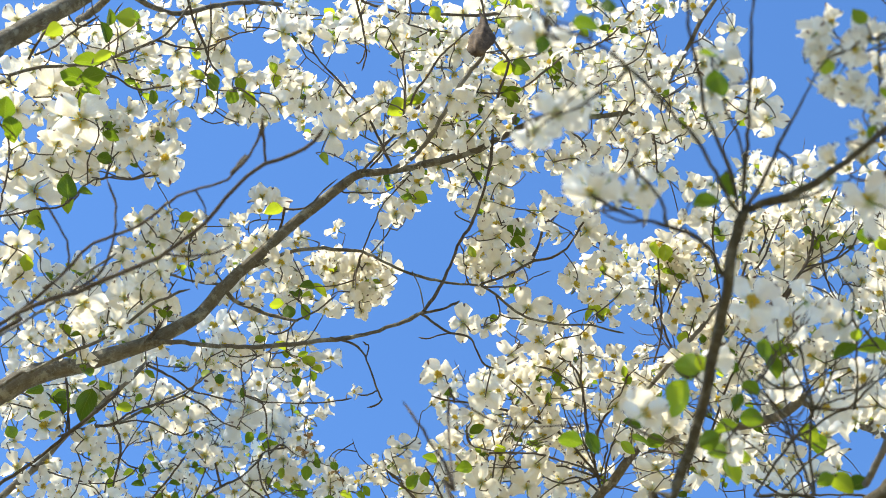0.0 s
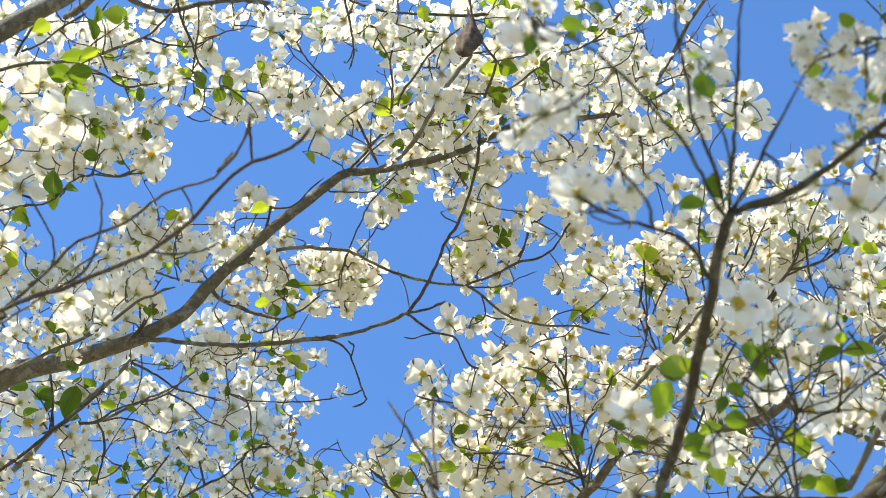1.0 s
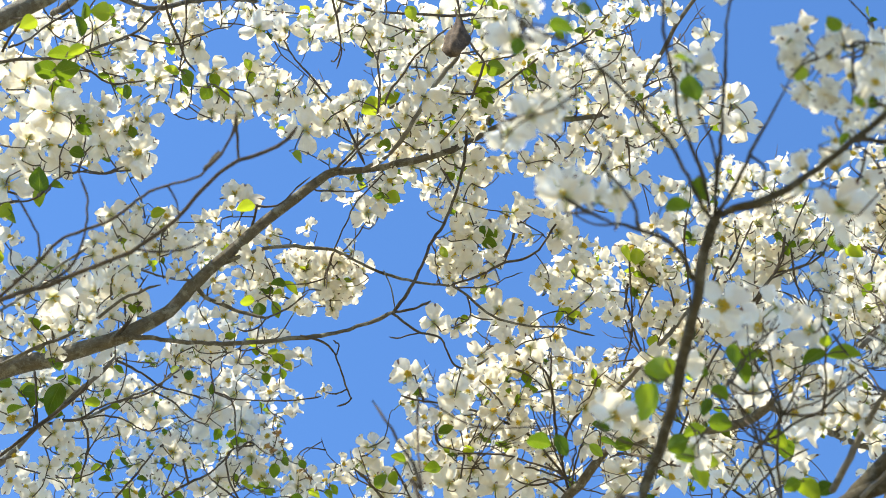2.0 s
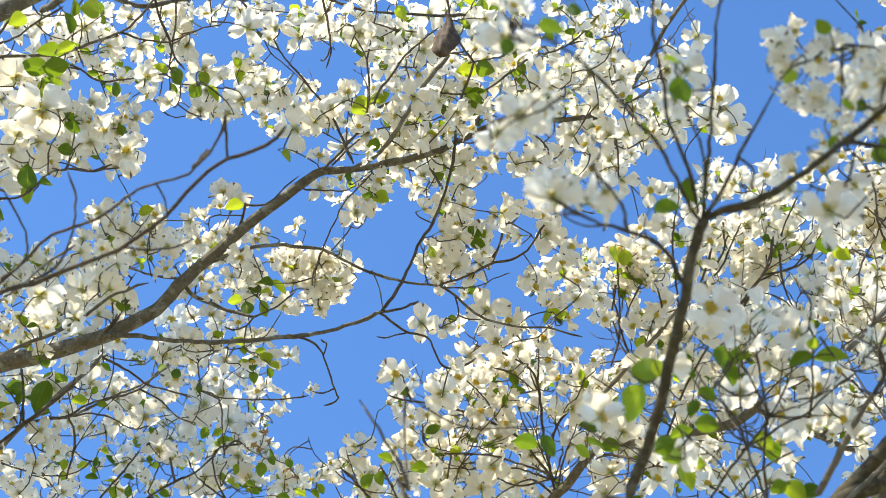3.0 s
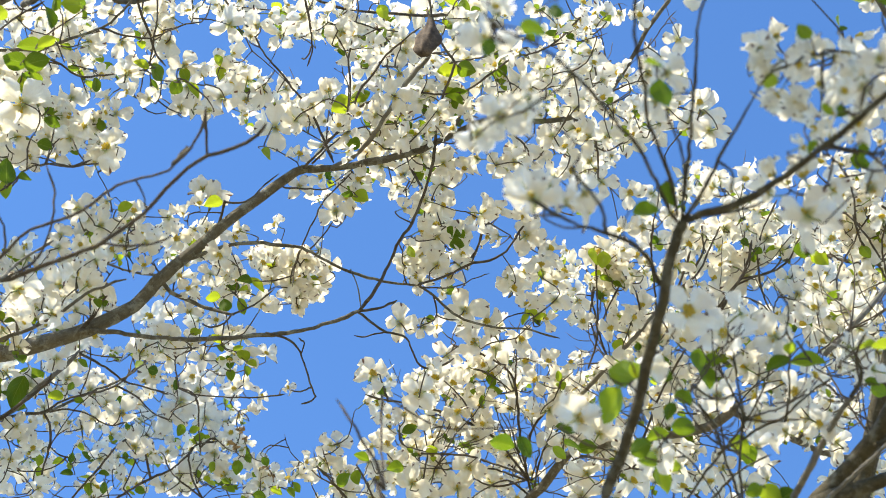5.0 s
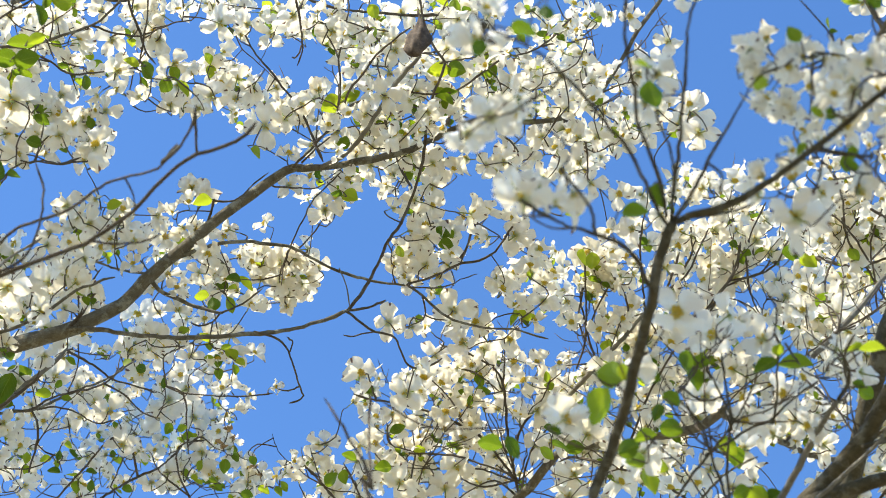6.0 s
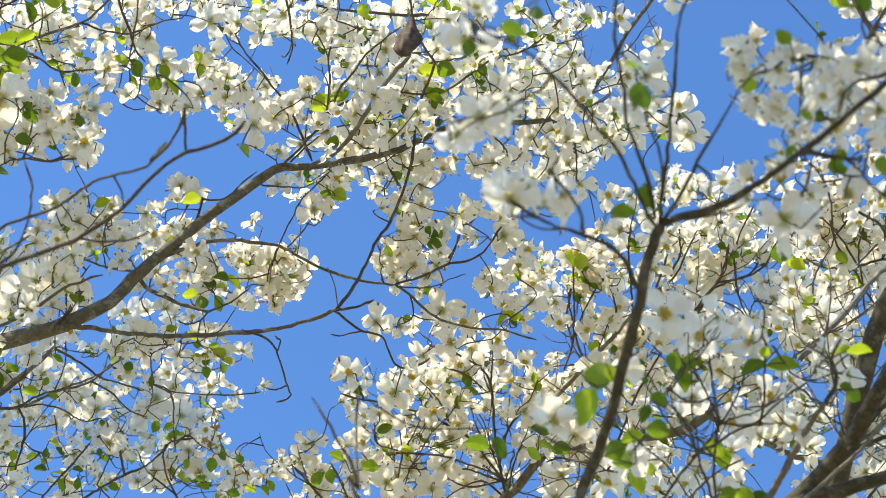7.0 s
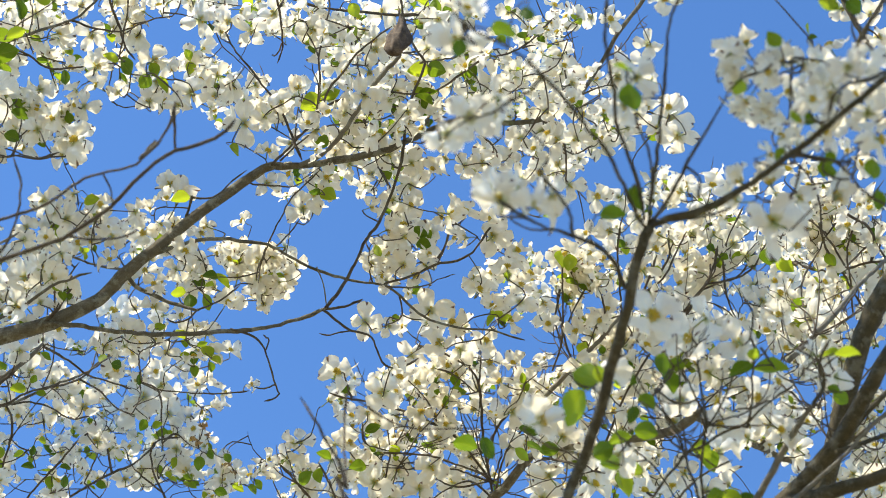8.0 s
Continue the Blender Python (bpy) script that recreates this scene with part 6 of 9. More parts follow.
flower(0.341, 3.125, 4.741, 0.083, 87, 195, 15, 0)
flower(0.324, 3.245, 4.774, 0.093, 19, 354, 5, 3)
flower(0.391, 3.158, 4.621, 0.090, 49, 59, 39, 0)
flower(0.356, 3.315, 4.760, 0.086, 80, 184, 45, 9)
flower(0.456, 3.233, 4.759, 0.085, 64, 65, 63, 15)
flower(0.497, 3.128, 4.712, 0.076, 53, 79, 68, 16)
flower(0.268, 1.863, 3.368, 0.080, 49, 74, 45, 23)
flower(0.424, 3.154, 4.523, 0.100, 67, -12, 24, 12)
flower(0.501, 3.154, 4.548, 0.104, 30, 97, 11, 6)
flower(0.472, 3.182, 4.454, 0.109, 28, 285, 23, -6)
flower(0.467, 3.264, 4.460, 0.104, 21, 28, 85, 12)
flower(0.400, 3.274, 4.624, 0.084, 34, 26, 30, 15)
flower(0.429, 3.006, 4.624, 0.060, 75, 192, 8, -14)
flower(0.292, 2.627, 4.669, 0.063, 106, 203, 32, 15)
flower(0.116, 2.707, 4.727, 0.084, 116, 195, 56, 8)
flower(0.105, 2.716, 4.663, 0.077, 72, 160, 14, -4)
flower(0.152, 2.692, 4.656, 0.070, 103, 162, 8, 14)
flower(0.056, 2.669, 4.590, 0.069, 43, 64, 23, 7)
flower(0.141, 2.726, 4.586, 0.076, 97, 164, 84, 13)
flower(0.164, 2.705, 4.600, 0.069, 55, 261, 89, 3)
flower(0.088, 2.587, 4.668, 0.075, 54, 284, 69, 8)
flower(0.041, 2.559, 4.606, 0.055, 55, 84, 4, 6)
flower(0.125, 2.618, 4.753, 0.077, 53, 16, 72, 0)
flower(0.042, 2.698, 4.885, 0.073, 39, 254, 14, 22)
flower(0.030, 2.705, 4.854, 0.066, 63, 277, 7, -1)
flower(-0.099, 2.595, 4.632, 0.082, 21, 339, 41, 3)
flower(-0.148, 2.825, 4.941, 0.075, 34, 222, 42, 9)
flower(-0.008, 2.554, 4.736, 0.076, 49, 294, 21, -3)
flower(0.121, 2.525, 4.716, 0.069, 36, 51, 65, -6)
flower(0.074, 2.543, 4.764, 0.076, 37, 36, 54, -8)
flower(-0.022, 2.491, 4.760, 0.083, 15, 306, 45, 7)
flower(0.039, 2.576, 4.822, 0.085, 17, 48, 64, 13)
flower(0.268, 2.743, 4.610, 0.064, 39, 282, 82, 0)
flower(0.344, 2.765, 4.673, 0.084, 79, 193, 56, 3)
flower(0.357, 2.701, 4.657, 0.076, 96, 147, 49, -4)
flower(0.408, 2.879, 4.783, 0.080, 77, 158, 18, 0)
flower(0.376, 2.818, 4.624, 0.084, 69, -16, 81, 0)
flower(0.316, 2.830, 4.617, 0.077, 98, 172, 45, 16)
flower(0.454, 3.008, 4.830, 0.083, 72, 19, 6, 5)
flower(0.443, 2.935, 4.865, 0.069, 71, 316, 40, 15)
flower(0.480, 2.870, 4.823, 0.074, 50, 287, 85, 15)
flower(0.251, 2.886, 4.584, 0.065, 77, 207, 35, 36)
flower(0.510, 2.918, 4.830, 0.082, 58, 14, 54, 12)
flower(0.536, 2.902, 4.852, 0.082, 82, 148, 70, 11)
flower(0.559, 2.872, 4.772, 0.080, 70, 287, 43, 8)
flower(0.582, 2.897, 4.867, 0.082, 96, 204, 33, -2)
flower(0.598, 2.983, 4.789, 0.082, 94, 179, 40, 16)
flower(0.523, 2.994, 4.724, 0.074, 97, 203, 76, 28)
flower(0.586, 3.143, 4.834, 0.077, 50, 17, 9, 6)
flower(0.629, 3.088, 4.794, 0.083, 131, 186, 78, -9)
flower(0.032, 2.361, 4.885, 0.075, 43, 32, 45, -3)
flower(0.072, 2.483, 4.952, 0.078, 63, 288, 28, 32)
flower(0.117, 2.410, 4.875, 0.076, 72, 197, 39, -1)
flower(0.162, 2.359, 4.857, 0.082, 19, 353, 42, -16)
flower(0.193, 2.428, 5.037, 0.086, 11, 81, 49, 17)
flower(0.172, 2.542, 4.932, 0.086, 37, 119, 48, 2)
flower(0.106, 2.439, 4.746, 0.082, 50, 335, 34, 12)
flower(0.224, 2.426, 4.811, 0.096, 54, 345, 73, 23)
flower(0.177, 1.448, 3.531, 0.060, 52, 98, 41, -3)
flower(0.285, 2.415, 4.877, 0.097, 22, 316, 47, -20)
flower(0.336, 2.434, 4.919, 0.077, 46, 108, 70, 7)
flower(0.249, 2.389, 4.923, 0.084, 51, 290, 86, 15)
flower(0.377, 2.601, 4.979, 0.086, 102, 161, 60, 0)
flower(0.405, 2.552, 4.886, 0.086, 42, 61, 9, 0)
flower(0.469, 2.651, 4.974, 0.088, 48, 297, 16, -12)
flower(0.537, 2.671, 5.002, 0.089, 18, 146, 42, 6)
flower(0.401, 2.398, 5.046, 0.093, 46, 91, 16, 17)
flower(0.440, 2.442, 5.018, 0.078, 56, -21, 25, 8)
flower(0.425, 2.532, 5.045, 0.088, 46, 69, 62, -21)
flower(0.513, 2.444, 5.175, 0.067, 45, -8, 0, 30)
flower(0.541, 2.371, 5.060, 0.072, 105, 174, 22, 0)
flower(0.433, 2.539, 4.971, 0.087, 72, 317, 16, 16)
flower(0.491, 2.529, 4.921, 0.086, 27, 7, 87, 24)
flower(0.569, 2.663, 5.099, 0.090, 17, 56, 25, 13)
flower(0.569, 2.490, 5.015, 0.094, 48, 23, 12, 15)
flower(0.597, 2.485, 5.062, 0.087, 47, 358, 51, 19)
flower(0.642, 2.486, 5.004, 0.079, 39, 291, 71, 4)
flower(0.601, 2.602, 4.958, 0.095, 66, 302, 13, -13)
flower(0.717, 2.636, 4.998, 0.087, 35, 294, 76, 21)
flower(0.484, 2.722, 4.913, 0.080, 74, 45, 21, -1)
flower(0.302, 2.651, 4.907, 0.087, 39, 298, 17, -19)
flower(0.356, 2.678, 4.943, 0.088, 73, 305, 10, 0)
flower(0.392, 2.614, 4.891, 0.079, 118, 184, 52, 15)
flower(0.460, 2.702, 4.958, 0.081, 21, 277, 23, 14)
flower(0.263, 2.646, 4.851, 0.065, 56, 15, 74, -11)
flower(0.420, 2.704, 4.928, 0.074, 119, 213, 0, -3)
flower(0.549, 2.743, 4.902, 0.080, 110, 159, 15, 6)
flower(0.602, 2.752, 4.915, 0.081, 70, -17, 70, -2)
flower(0.587, 2.817, 4.873, 0.081, 38, -25, 43, 31)
flower(0.558, 2.641, 4.987, 0.088, 38, 62, 36, -7)
flower(0.649, 2.608, 4.803, 0.077, 61, 98, 14, -19)
flower(0.762, 2.811, 5.022, 0.091, 37, 319, 9, 9)
flower(0.730, 2.835, 5.000, 0.076, 96, 161, 36, 17)
flower(0.660, 2.855, 4.792, 0.103, 18, 299, 47, -18)
flower(0.705, 2.832, 4.885, 0.090, 58, 272, 88, 19)
flower(0.695, 2.863, 4.872, 0.082, 113, 156, 6, 8)
flower(0.800, 2.918, 4.996, 0.100, 42, 43, 54, 16)
flower(0.776, 2.906, 4.913, 0.091, 28, 106, 72, 20)
flower(0.757, 2.928, 4.832, 0.082, 72, 170, 3, 9)
flower(0.800, 2.923, 4.873, 0.106, 43, 315, 0, -4)
flower(0.837, 2.933, 4.847, 0.105, 40, 349, 30, 13)
flower(0.735, 2.929, 4.746, 0.089, 23, 9, 67, -5)
flower(0.839, 2.868, 4.942, 0.090, 38, 282, 60, 19)
flower(0.892, 2.903, 4.953, 0.099, 32, 63, 67, 0)
flower(0.909, 2.868, 4.875, 0.090, 15, 351, 41, -10)
flower(0.919, 2.894, 5.016, 0.084, 40, 270, 15, -19)
flower(0.851, 2.901, 4.891, 0.091, 30, 289, 35, -10)
flower(0.818, 2.851, 5.002, 0.083, 66, -25, 74, 12)
flower(0.688, 2.924, 4.795, 0.089, 64, 75, 34, -13)
flower(0.980, 2.890, 4.983, 0.084, 47, 291, 54, 11)
flower(1.009, 2.805, 4.844, 0.081, 123, 187, 19, 3)
flower(1.003, 2.535, 4.729, 0.076, 74, 173, 34, 15)
flower(0.920, 2.448, 4.570, 0.072, 127, 175, 78, -20)
flower(0.970, 2.791, 4.772, 0.087, 48, 288, 57, 19)
flower(0.997, 2.623, 4.666, 0.076, 116, 196, 31, 17)
flower(0.995, 2.593, 4.550, 0.081, 65, 32, 25, 5)
flower(0.954, 2.957, 4.822, 0.090, 28, 56, 43, -4)
flower(0.852, 2.554, 4.344, 0.070, 118, 183, 59, 14)
flower(0.899, 2.575, 4.408, 0.079, 29, 359, 77, 6)
flower(0.908, 2.528, 4.309, 0.077, 39, 4, 20, 1)
flower(0.940, 2.920, 4.681, 0.080, 103, 194, 34, 19)
flower(0.897, 3.000, 4.782, 0.082, 89, 184, 80, -16)
flower(0.835, 2.947, 4.713, 0.089, 62, 53, 31, 35)
flower(0.911, 2.496, 4.229, 0.075, 65, 49, 21, -2)
flower(0.975, 2.640, 4.516, 0.075, 56, 349, 47, -18)
flower(0.925, 2.558, 4.246, 0.089, 43, 73, 29, 15)
flower(0.875, 2.532, 4.166, 0.068, 106, 162, 25, 1)
flower(0.653, 3.070, 4.649, 0.105, 53, 40, 64, 13)
flower(0.626, 3.169, 4.649, 0.096, 94, 153, 44, -14)
flower(0.522, 2.099, 3.651, 0.071, 41, 6, 54, 16)
flower(0.787, 2.884, 4.505, 0.099, 36, 293, 89, -6)
flower(0.738, 3.054, 4.515, 0.101, 20, 322, 62, 16)
flower(0.586, 2.113, 3.663, 0.074, 44, 277, 51, -4)
flower(0.831, 3.027, 4.491, 0.091, 122, 179, 23, 1)
flower(0.643, 2.105, 3.672, 0.074, 130, 166, 38, 14)
flower(0.700, 2.172, 3.774, 0.067, 90, 145, 74, 18)
flower(0.691, 1.958, 3.621, 0.071, 73, 294, 31, 7)
flower(0.657, 2.060, 3.561, 0.062, 114, 174, 39, 11)
flower(0.636, 2.168, 3.644, 0.070, 44, 305, 54, 5)
flower(1.099, 3.342, 4.726, 0.102, 29, 305, 33, 11)
flower(0.408, 2.063, 3.497, 0.077, 64, 356, 38, 10)
flower(0.633, 2.982, 4.297, 0.096, 30, 334, 21, 9)
flower(0.547, 3.001, 4.376, 0.098, 50, 302, 59, 6)
flower(0.763, 3.123, 4.430, 0.087, 25, 333, 40, 2)
flower(0.739, 2.859, 4.147, 0.079, 32, 16, 74, 15)
flower(0.618, 2.879, 4.154, 0.078, 85, 181, 35, -1)
flower(0.551, 3.067, 4.333, 0.089, 100, 151, 53, 15)
flower(0.617, 2.278, 3.714, 0.075, 43, 348, 62, 2)
flower(0.705, 2.930, 4.163, 0.080, 42, 17, 88, -13)
flower(0.680, 2.893, 4.183, 0.072, 103, 205, 77, 2)
flower(0.874, 3.179, 4.450, 0.088, 46, 294, 76, 28)
flower(0.550, 3.051, 4.662, 0.104, 32, 325, 72, 27)
flower(0.375, 1.902, 3.509, 0.074, 60, 27, 41, 23)
flower(0.424, 1.806, 3.526, 0.092, 129, 177, 39, 4)
flower(0.540, 1.955, 3.684, 0.082, 53, 104, 14, -13)
flower(0.578, 1.937, 3.618, 0.081, 36, -7, 47, -12)
flower(0.528, 2.029, 3.715, 0.083, 112, 192, 27, -5)
flower(0.552, 1.606, 3.504, 0.093, 35, 306, 54, -5)
flower(0.524, 1.656, 3.602, 0.068, 65, 291, 45, 29)
flower(0.566, 1.624, 3.603, 0.077, 40, 217, 64, 55)
flower(0.695, 1.882, 3.893, 0.078, 67, 85, 34, -9)
flower(0.187, 1.540, 3.438, 0.091, 2, 10, 6, 6)
flower(0.239, 1.609, 3.510, 0.078, 68, 109, 63, 19)
flower(0.219, 1.611, 3.547, 0.071, 52, 95, 10, -9)
flower(0.180, 1.597, 3.528, 0.062, 62, 291, 46, -6)
flower(0.144, 1.487, 3.534, 0.073, 37, 3, 33, -8)
flower(0.121, 1.390, 3.562, 0.075, 32, 342, 77, 17)
flower(0.126, 1.316, 3.523, 0.058, 78, 170, 54, 15)
flower(0.178, 1.447, 3.484, 0.061, 67, 262, 53, -8)
flower(0.115, 1.494, 3.507, 0.059, 67, 14, 69, 9)
flower(0.197, 2.585, 4.811, 0.077, 56, 300, 48, 13)
flower(0.493, 1.467, 3.683, 0.063, 95, 152, 54, 20)
flower(0.489, 1.496, 3.666, 0.060, 120, 156, 67, 40)
flower(0.512, 1.484, 3.682, 0.053, 75, 264, 18, 40)
flower(0.523, 1.426, 3.586, 0.048, 120, 229, 18, -15)
flower(0.558, 1.464, 3.658, 0.060, 40, 253, 38, 55)
flower(0.540, 1.527, 3.642, 0.055, 95, 156, 23, 20)
flower(0.524, 1.534, 3.669, 0.060, 120, 320, 39, 55)
flower(0.555, 1.533, 3.632, 0.065, 120, 228, 52, 55)
flower(0.607, 1.611, 3.710, 0.062, 120, 109, 51, -15)
flower(0.593, 1.485, 3.687, 0.056, 95, 69, 56, 40)
flower(0.667, 1.608, 3.852, 0.074, 20, 22, 14, 55)
flower(0.556, 1.387, 3.480, 0.048, 120, 185, 34, 5)
flower(0.718, 1.674, 4.008, 0.066, 40, 224, 71, -15)
flower(0.596, 1.419, 3.533, 0.065, 20, 335, 77, 20)
flower(0.651, 1.613, 3.716, 0.077, 40, 68, 78, 40)
flower(0.618, 1.625, 3.691, 0.059, 75, 161, 75, -5)
flower(0.543, 1.545, 3.567, 0.050, 95, 122, 2, -5)
flower(0.529, 1.639, 3.623, 0.061, 40, 260, 75, 40)
flower(0.369, 1.501, 3.661, 0.064, 69, 29, 63, -7)
flower(0.350, 1.509, 3.607, 0.067, 66, 328, 33, 13)
flower(0.247, 1.517, 3.424, 0.059, 70, 27, 12, 14)
flower(0.756, 2.056, 3.676, 0.083, 58, 286, 47, -18)
flower(0.587, 1.331, 3.473, 0.050, 20, 64, 79, -5)
flower(0.672, 1.471, 3.674, 0.079, 75, 92, 23, -5)
flower(0.662, 1.509, 3.658, 0.065, 95, 149, 33, -5)
flower(0.672, 1.501, 3.612, 0.071, 20, 135, 80, -15)
flower(0.695, 1.499, 3.639, 0.060, 20, 325, 76, -15)
flower(0.663, 1.471, 3.515, 0.072, 95, 119, 40, -15)
flower(0.707, 1.487, 3.723, 0.061, 95, 92, 40, -15)
flower(0.587, 1.394, 3.525, 0.061, 75, 234, 49, 55)
flower(0.757, 1.799, 3.907, 0.053, 95, 200, 12, 55)
flower(1.023, 2.389, 4.630, 0.073, 117, 157, 21, 12)
flower(0.642, 1.598, 3.553, 0.079, 35, 46, 39, 44)
flower(1.043, 2.438, 4.547, 0.066, 80, 204, 16, -13)
flower(0.988, 2.439, 4.491, 0.066, 92, 195, 45, -5)
flower(1.006, 2.106, 4.670, 0.077, 33, 24, 83, 39)
flower(0.986, 2.071, 4.697, 0.064, 27, 342, 36, 0)
flower(0.925, 2.054, 4.685, 0.058, 62, 0, 47, 16)
flower(0.929, 2.449, 4.621, 0.073, 98, 167, 20, -13)
flower(1.008, 2.567, 4.667, 0.083, 43, 9, 26, 9)
flower(1.003, 2.617, 4.643, 0.076, 94, 207, 10, 15)
flower(1.064, 2.499, 4.523, 0.073, 35, 52, 57, -12)
flower(1.119, 2.643, 4.583, 0.083, 36, 11, 35, 31)
flower(1.075, 2.635, 4.545, 0.062, 48, 86, 45, 13)
flower(1.088, 2.654, 4.488, 0.082, 39, 26, 85, -5)
flower(0.923, 2.540, 4.370, 0.078, 52, 331, 58, -7)
flower(0.935, 2.500, 4.281, 0.076, 39, 351, 42, 24)
flower(1.129, 3.014, 4.434, 0.078, 41, 74, 63, -16)
flower(1.111, 2.871, 4.303, 0.068, 75, 198, 89, 3)
flower(1.068, 2.920, 4.266, 0.074, 42, 327, 72, 13)
flower(1.104, 2.874, 4.188, 0.073, 27, 38, 38, 2)
flower(1.172, 2.996, 4.565, 0.080, 22, 17, 37, -9)
flower(1.166, 2.993, 4.501, 0.066, 64, 112, 86, 5)
flower(0.869, 2.572, 4.427, 0.072, 113, 173, 67, -29)
flower(1.140, 2.980, 4.331, 0.070, 25, 223, 30, -2)
flower(1.059, 3.063, 4.319, 0.070, 22, 5, 3, -11)
flower(-0.795, 2.085, 4.545, 0.074, 28, 0, 49, 13)
flower(-0.789, 2.046, 4.544, 0.073, 5, 52, 2, 0)
flower(-0.819, 2.289, 4.714, 0.092, 30, 77, 12, 4)
flower(-0.842, 2.246, 4.617, 0.103, 39, 301, 49, 6)
flower(-0.828, 2.333, 4.726, 0.100, 21, 67, 41, 5)
flower(-0.765, 2.270, 4.630, 0.104, 11, 332, 24, -1)
flower(-0.822, 2.260, 4.549, 0.076, 43, 18, 6, 3)
flower(-0.804, 2.334, 4.646, 0.072, 42, 37, 50, -3)
flower(-0.795, 2.264, 4.448, 0.081, 44, 80, 5, 11)
flower(-0.799, 2.285, 4.388, 0.093, 20, 29, 20, 9)
flower(-0.747, 2.304, 4.447, 0.075, 16, 319, 27, 23)
flower(-0.824, 2.484, 4.573, 0.126, 41, 339, 2, -3)
flower(-0.755, 2.311, 4.643, 0.083, 59, 118, 78, 17)
flower(-0.909, 2.618, 4.685, 0.076, 24, 21, 36, -13)
flower(-0.866, 2.653, 4.680, 0.070, 91, 209, 42, 11)
flower(-0.805, 2.407, 4.321, 0.069, 28, 337, 33, 30)
flower(-0.831, 2.443, 4.313, 0.075, 4, 37, 62, 13)
flower(-0.796, 2.431, 4.306, 0.068, 74, 320, 27, -6)
flower(-1.029, 3.125, 4.948, 0.094, 43, 26, 85, 28)
flower(-0.920, 2.866, 4.600, 0.085, 25, 321, 2, 17)
flower(-0.867, 2.838, 4.527, 0.076, 101, 155, 48, 16)
flower(-0.944, 2.949, 4.597, 0.083, 55, 40, 76, -9)
flower(-0.886, 3.039, 4.549, 0.071, 44, 331, 10, 30)
flower(-0.954, 3.096, 4.525, 0.083, 79, 190, 76, -9)
flower(-0.860, 3.043, 4.450, 0.100, 96, 201, 84, 4)
flower(-0.917, 3.094, 4.380, 0.082, 29, 313, 23, 5)
flower(-0.974, 3.091, 4.580, 0.085, 43, 56, 61, 13)
flower(-0.894, 3.241, 4.495, 0.086, 30, 13, 54, -4)
flower(-0.871, 3.449, 4.593, 0.090, 51, 267, 64, 17)
flower(-0.686, 2.231, 4.483, 0.138, 45, 330, 25, 2)
flower(-0.535, 2.331, 4.485, 0.090, 89, 183, 4, 7)
flower(-0.576, 2.302, 4.512, 0.081, 89, 225, 21, 14)
flower(-0.505, 2.277, 4.591, 0.064, 101, 224, 75, 13)
flower(-0.342, 2.428, 4.784, 0.102, 36, 334, 5, 0)
flower(-0.230, 2.465, 4.740, 0.097, 40, 12, 5, 3)
flower(-0.335, 2.332, 4.911, 0.088, 42, 18, 80, -5)
flower(0.041, 2.759, 4.476, 0.080, 47, 356, 0, -3)
flower(-0.011, 3.036, 4.597, 0.091, 103, 171, 29, 3)
flower(-0.277, 3.316, 4.786, 0.073, 89, 94, 40, -1)
flower(-0.206, 3.179, 4.687, 0.043, 111, 124, 71, 14)
flower(0.624, 2.395, 5.012, 0.076, 39, 0, 1, -7)
flower(0.688, 2.534, 4.937, 0.118, 48, 21, 33, -3)
flower(0.206, 2.597, 4.643, 0.093, 93, 83, 50, 1)
flower(0.301, 2.656, 4.648, 0.097, 33, 53, 61, 7)
flower(0.280, 2.751, 4.581, 0.084, 101, 163, 9, 11)
flower(0.179, 2.792, 4.554, 0.095, 43, 4, 71, 3)
flower(0.825, 2.768, 4.996, 0.083, 93, 175, 34, 13)
flower(-0.101, 2.339, 4.911, 0.089, 43, 19, 89, -3)
flower(-0.029, 2.337, 4.852, 0.076, 86, 82, 76, 0)
flower(-0.025, 2.333, 4.761, 0.084, 77, 248, 86, -2)
flower(-0.553, 3.211, 4.936, 0.102, 97, 170, 37, 11)
flower(-0.548, 3.218, 4.859, 0.084, 106, 217, 29, 7)
flower(-0.479, 3.149, 4.741, 0.084, 117, 174, 14, 9)
flower(-0.739, 3.292, 4.654, 0.060, 92, 169, 44, 12)
flower(-0.624, 2.572, 4.355, 0.092, 40, 325, 25, 14)
flower(-0.674, 2.464, 4.221, 0.098, 37, 19, 17, 4)
flower(0.124, 2.610, 4.679, 0.064, 98, 152, 43, 12)
flower(0.167, 2.546, 4.724, 0.062, 101, 191, 30, 27)
flower(0.387, 2.878, 4.744, 0.068, 111, 171, 66, 3)
flower(0.454, 2.950, 4.698, 0.068, 103, 192, 0, 7)
flower(0.381, 3.025, 4.642, 0.071, 89, 188, 18, 18)
flower(0.356, 3.069, 4.628, 0.074, 89, 231, 79, 16)
flower(0.678, 2.987, 4.682, 0.092, 98, 154, 61, 9)
flower(0.640, 3.047, 4.533, 0.067, 111, 223, 63, 12)
flower(0.920, 3.028, 4.545, 0.078, 98, 210, 78, 3)
flower(0.931, 2.988, 4.461, 0.101, 39, 320, 28, 1)
flower(1.057, 3.306, 4.757, 0.078, 102, 157, 47, 9)
flower(1.142, 3.368, 4.838, 0.080, 102, 154, 50, 13)
flower(0.714, 3.037, 4.540, 0.078, 102, 154, 47, 2)
flower(0.571, 2.960, 4.727, 0.066, 104, 162, 22, -1)
flower(0.534, 2.823, 4.801, 0.065, 104, 152, 89, 19)
flower(0.939, 2.500, 4.593, 0.062, 110, 164, 39, 8)
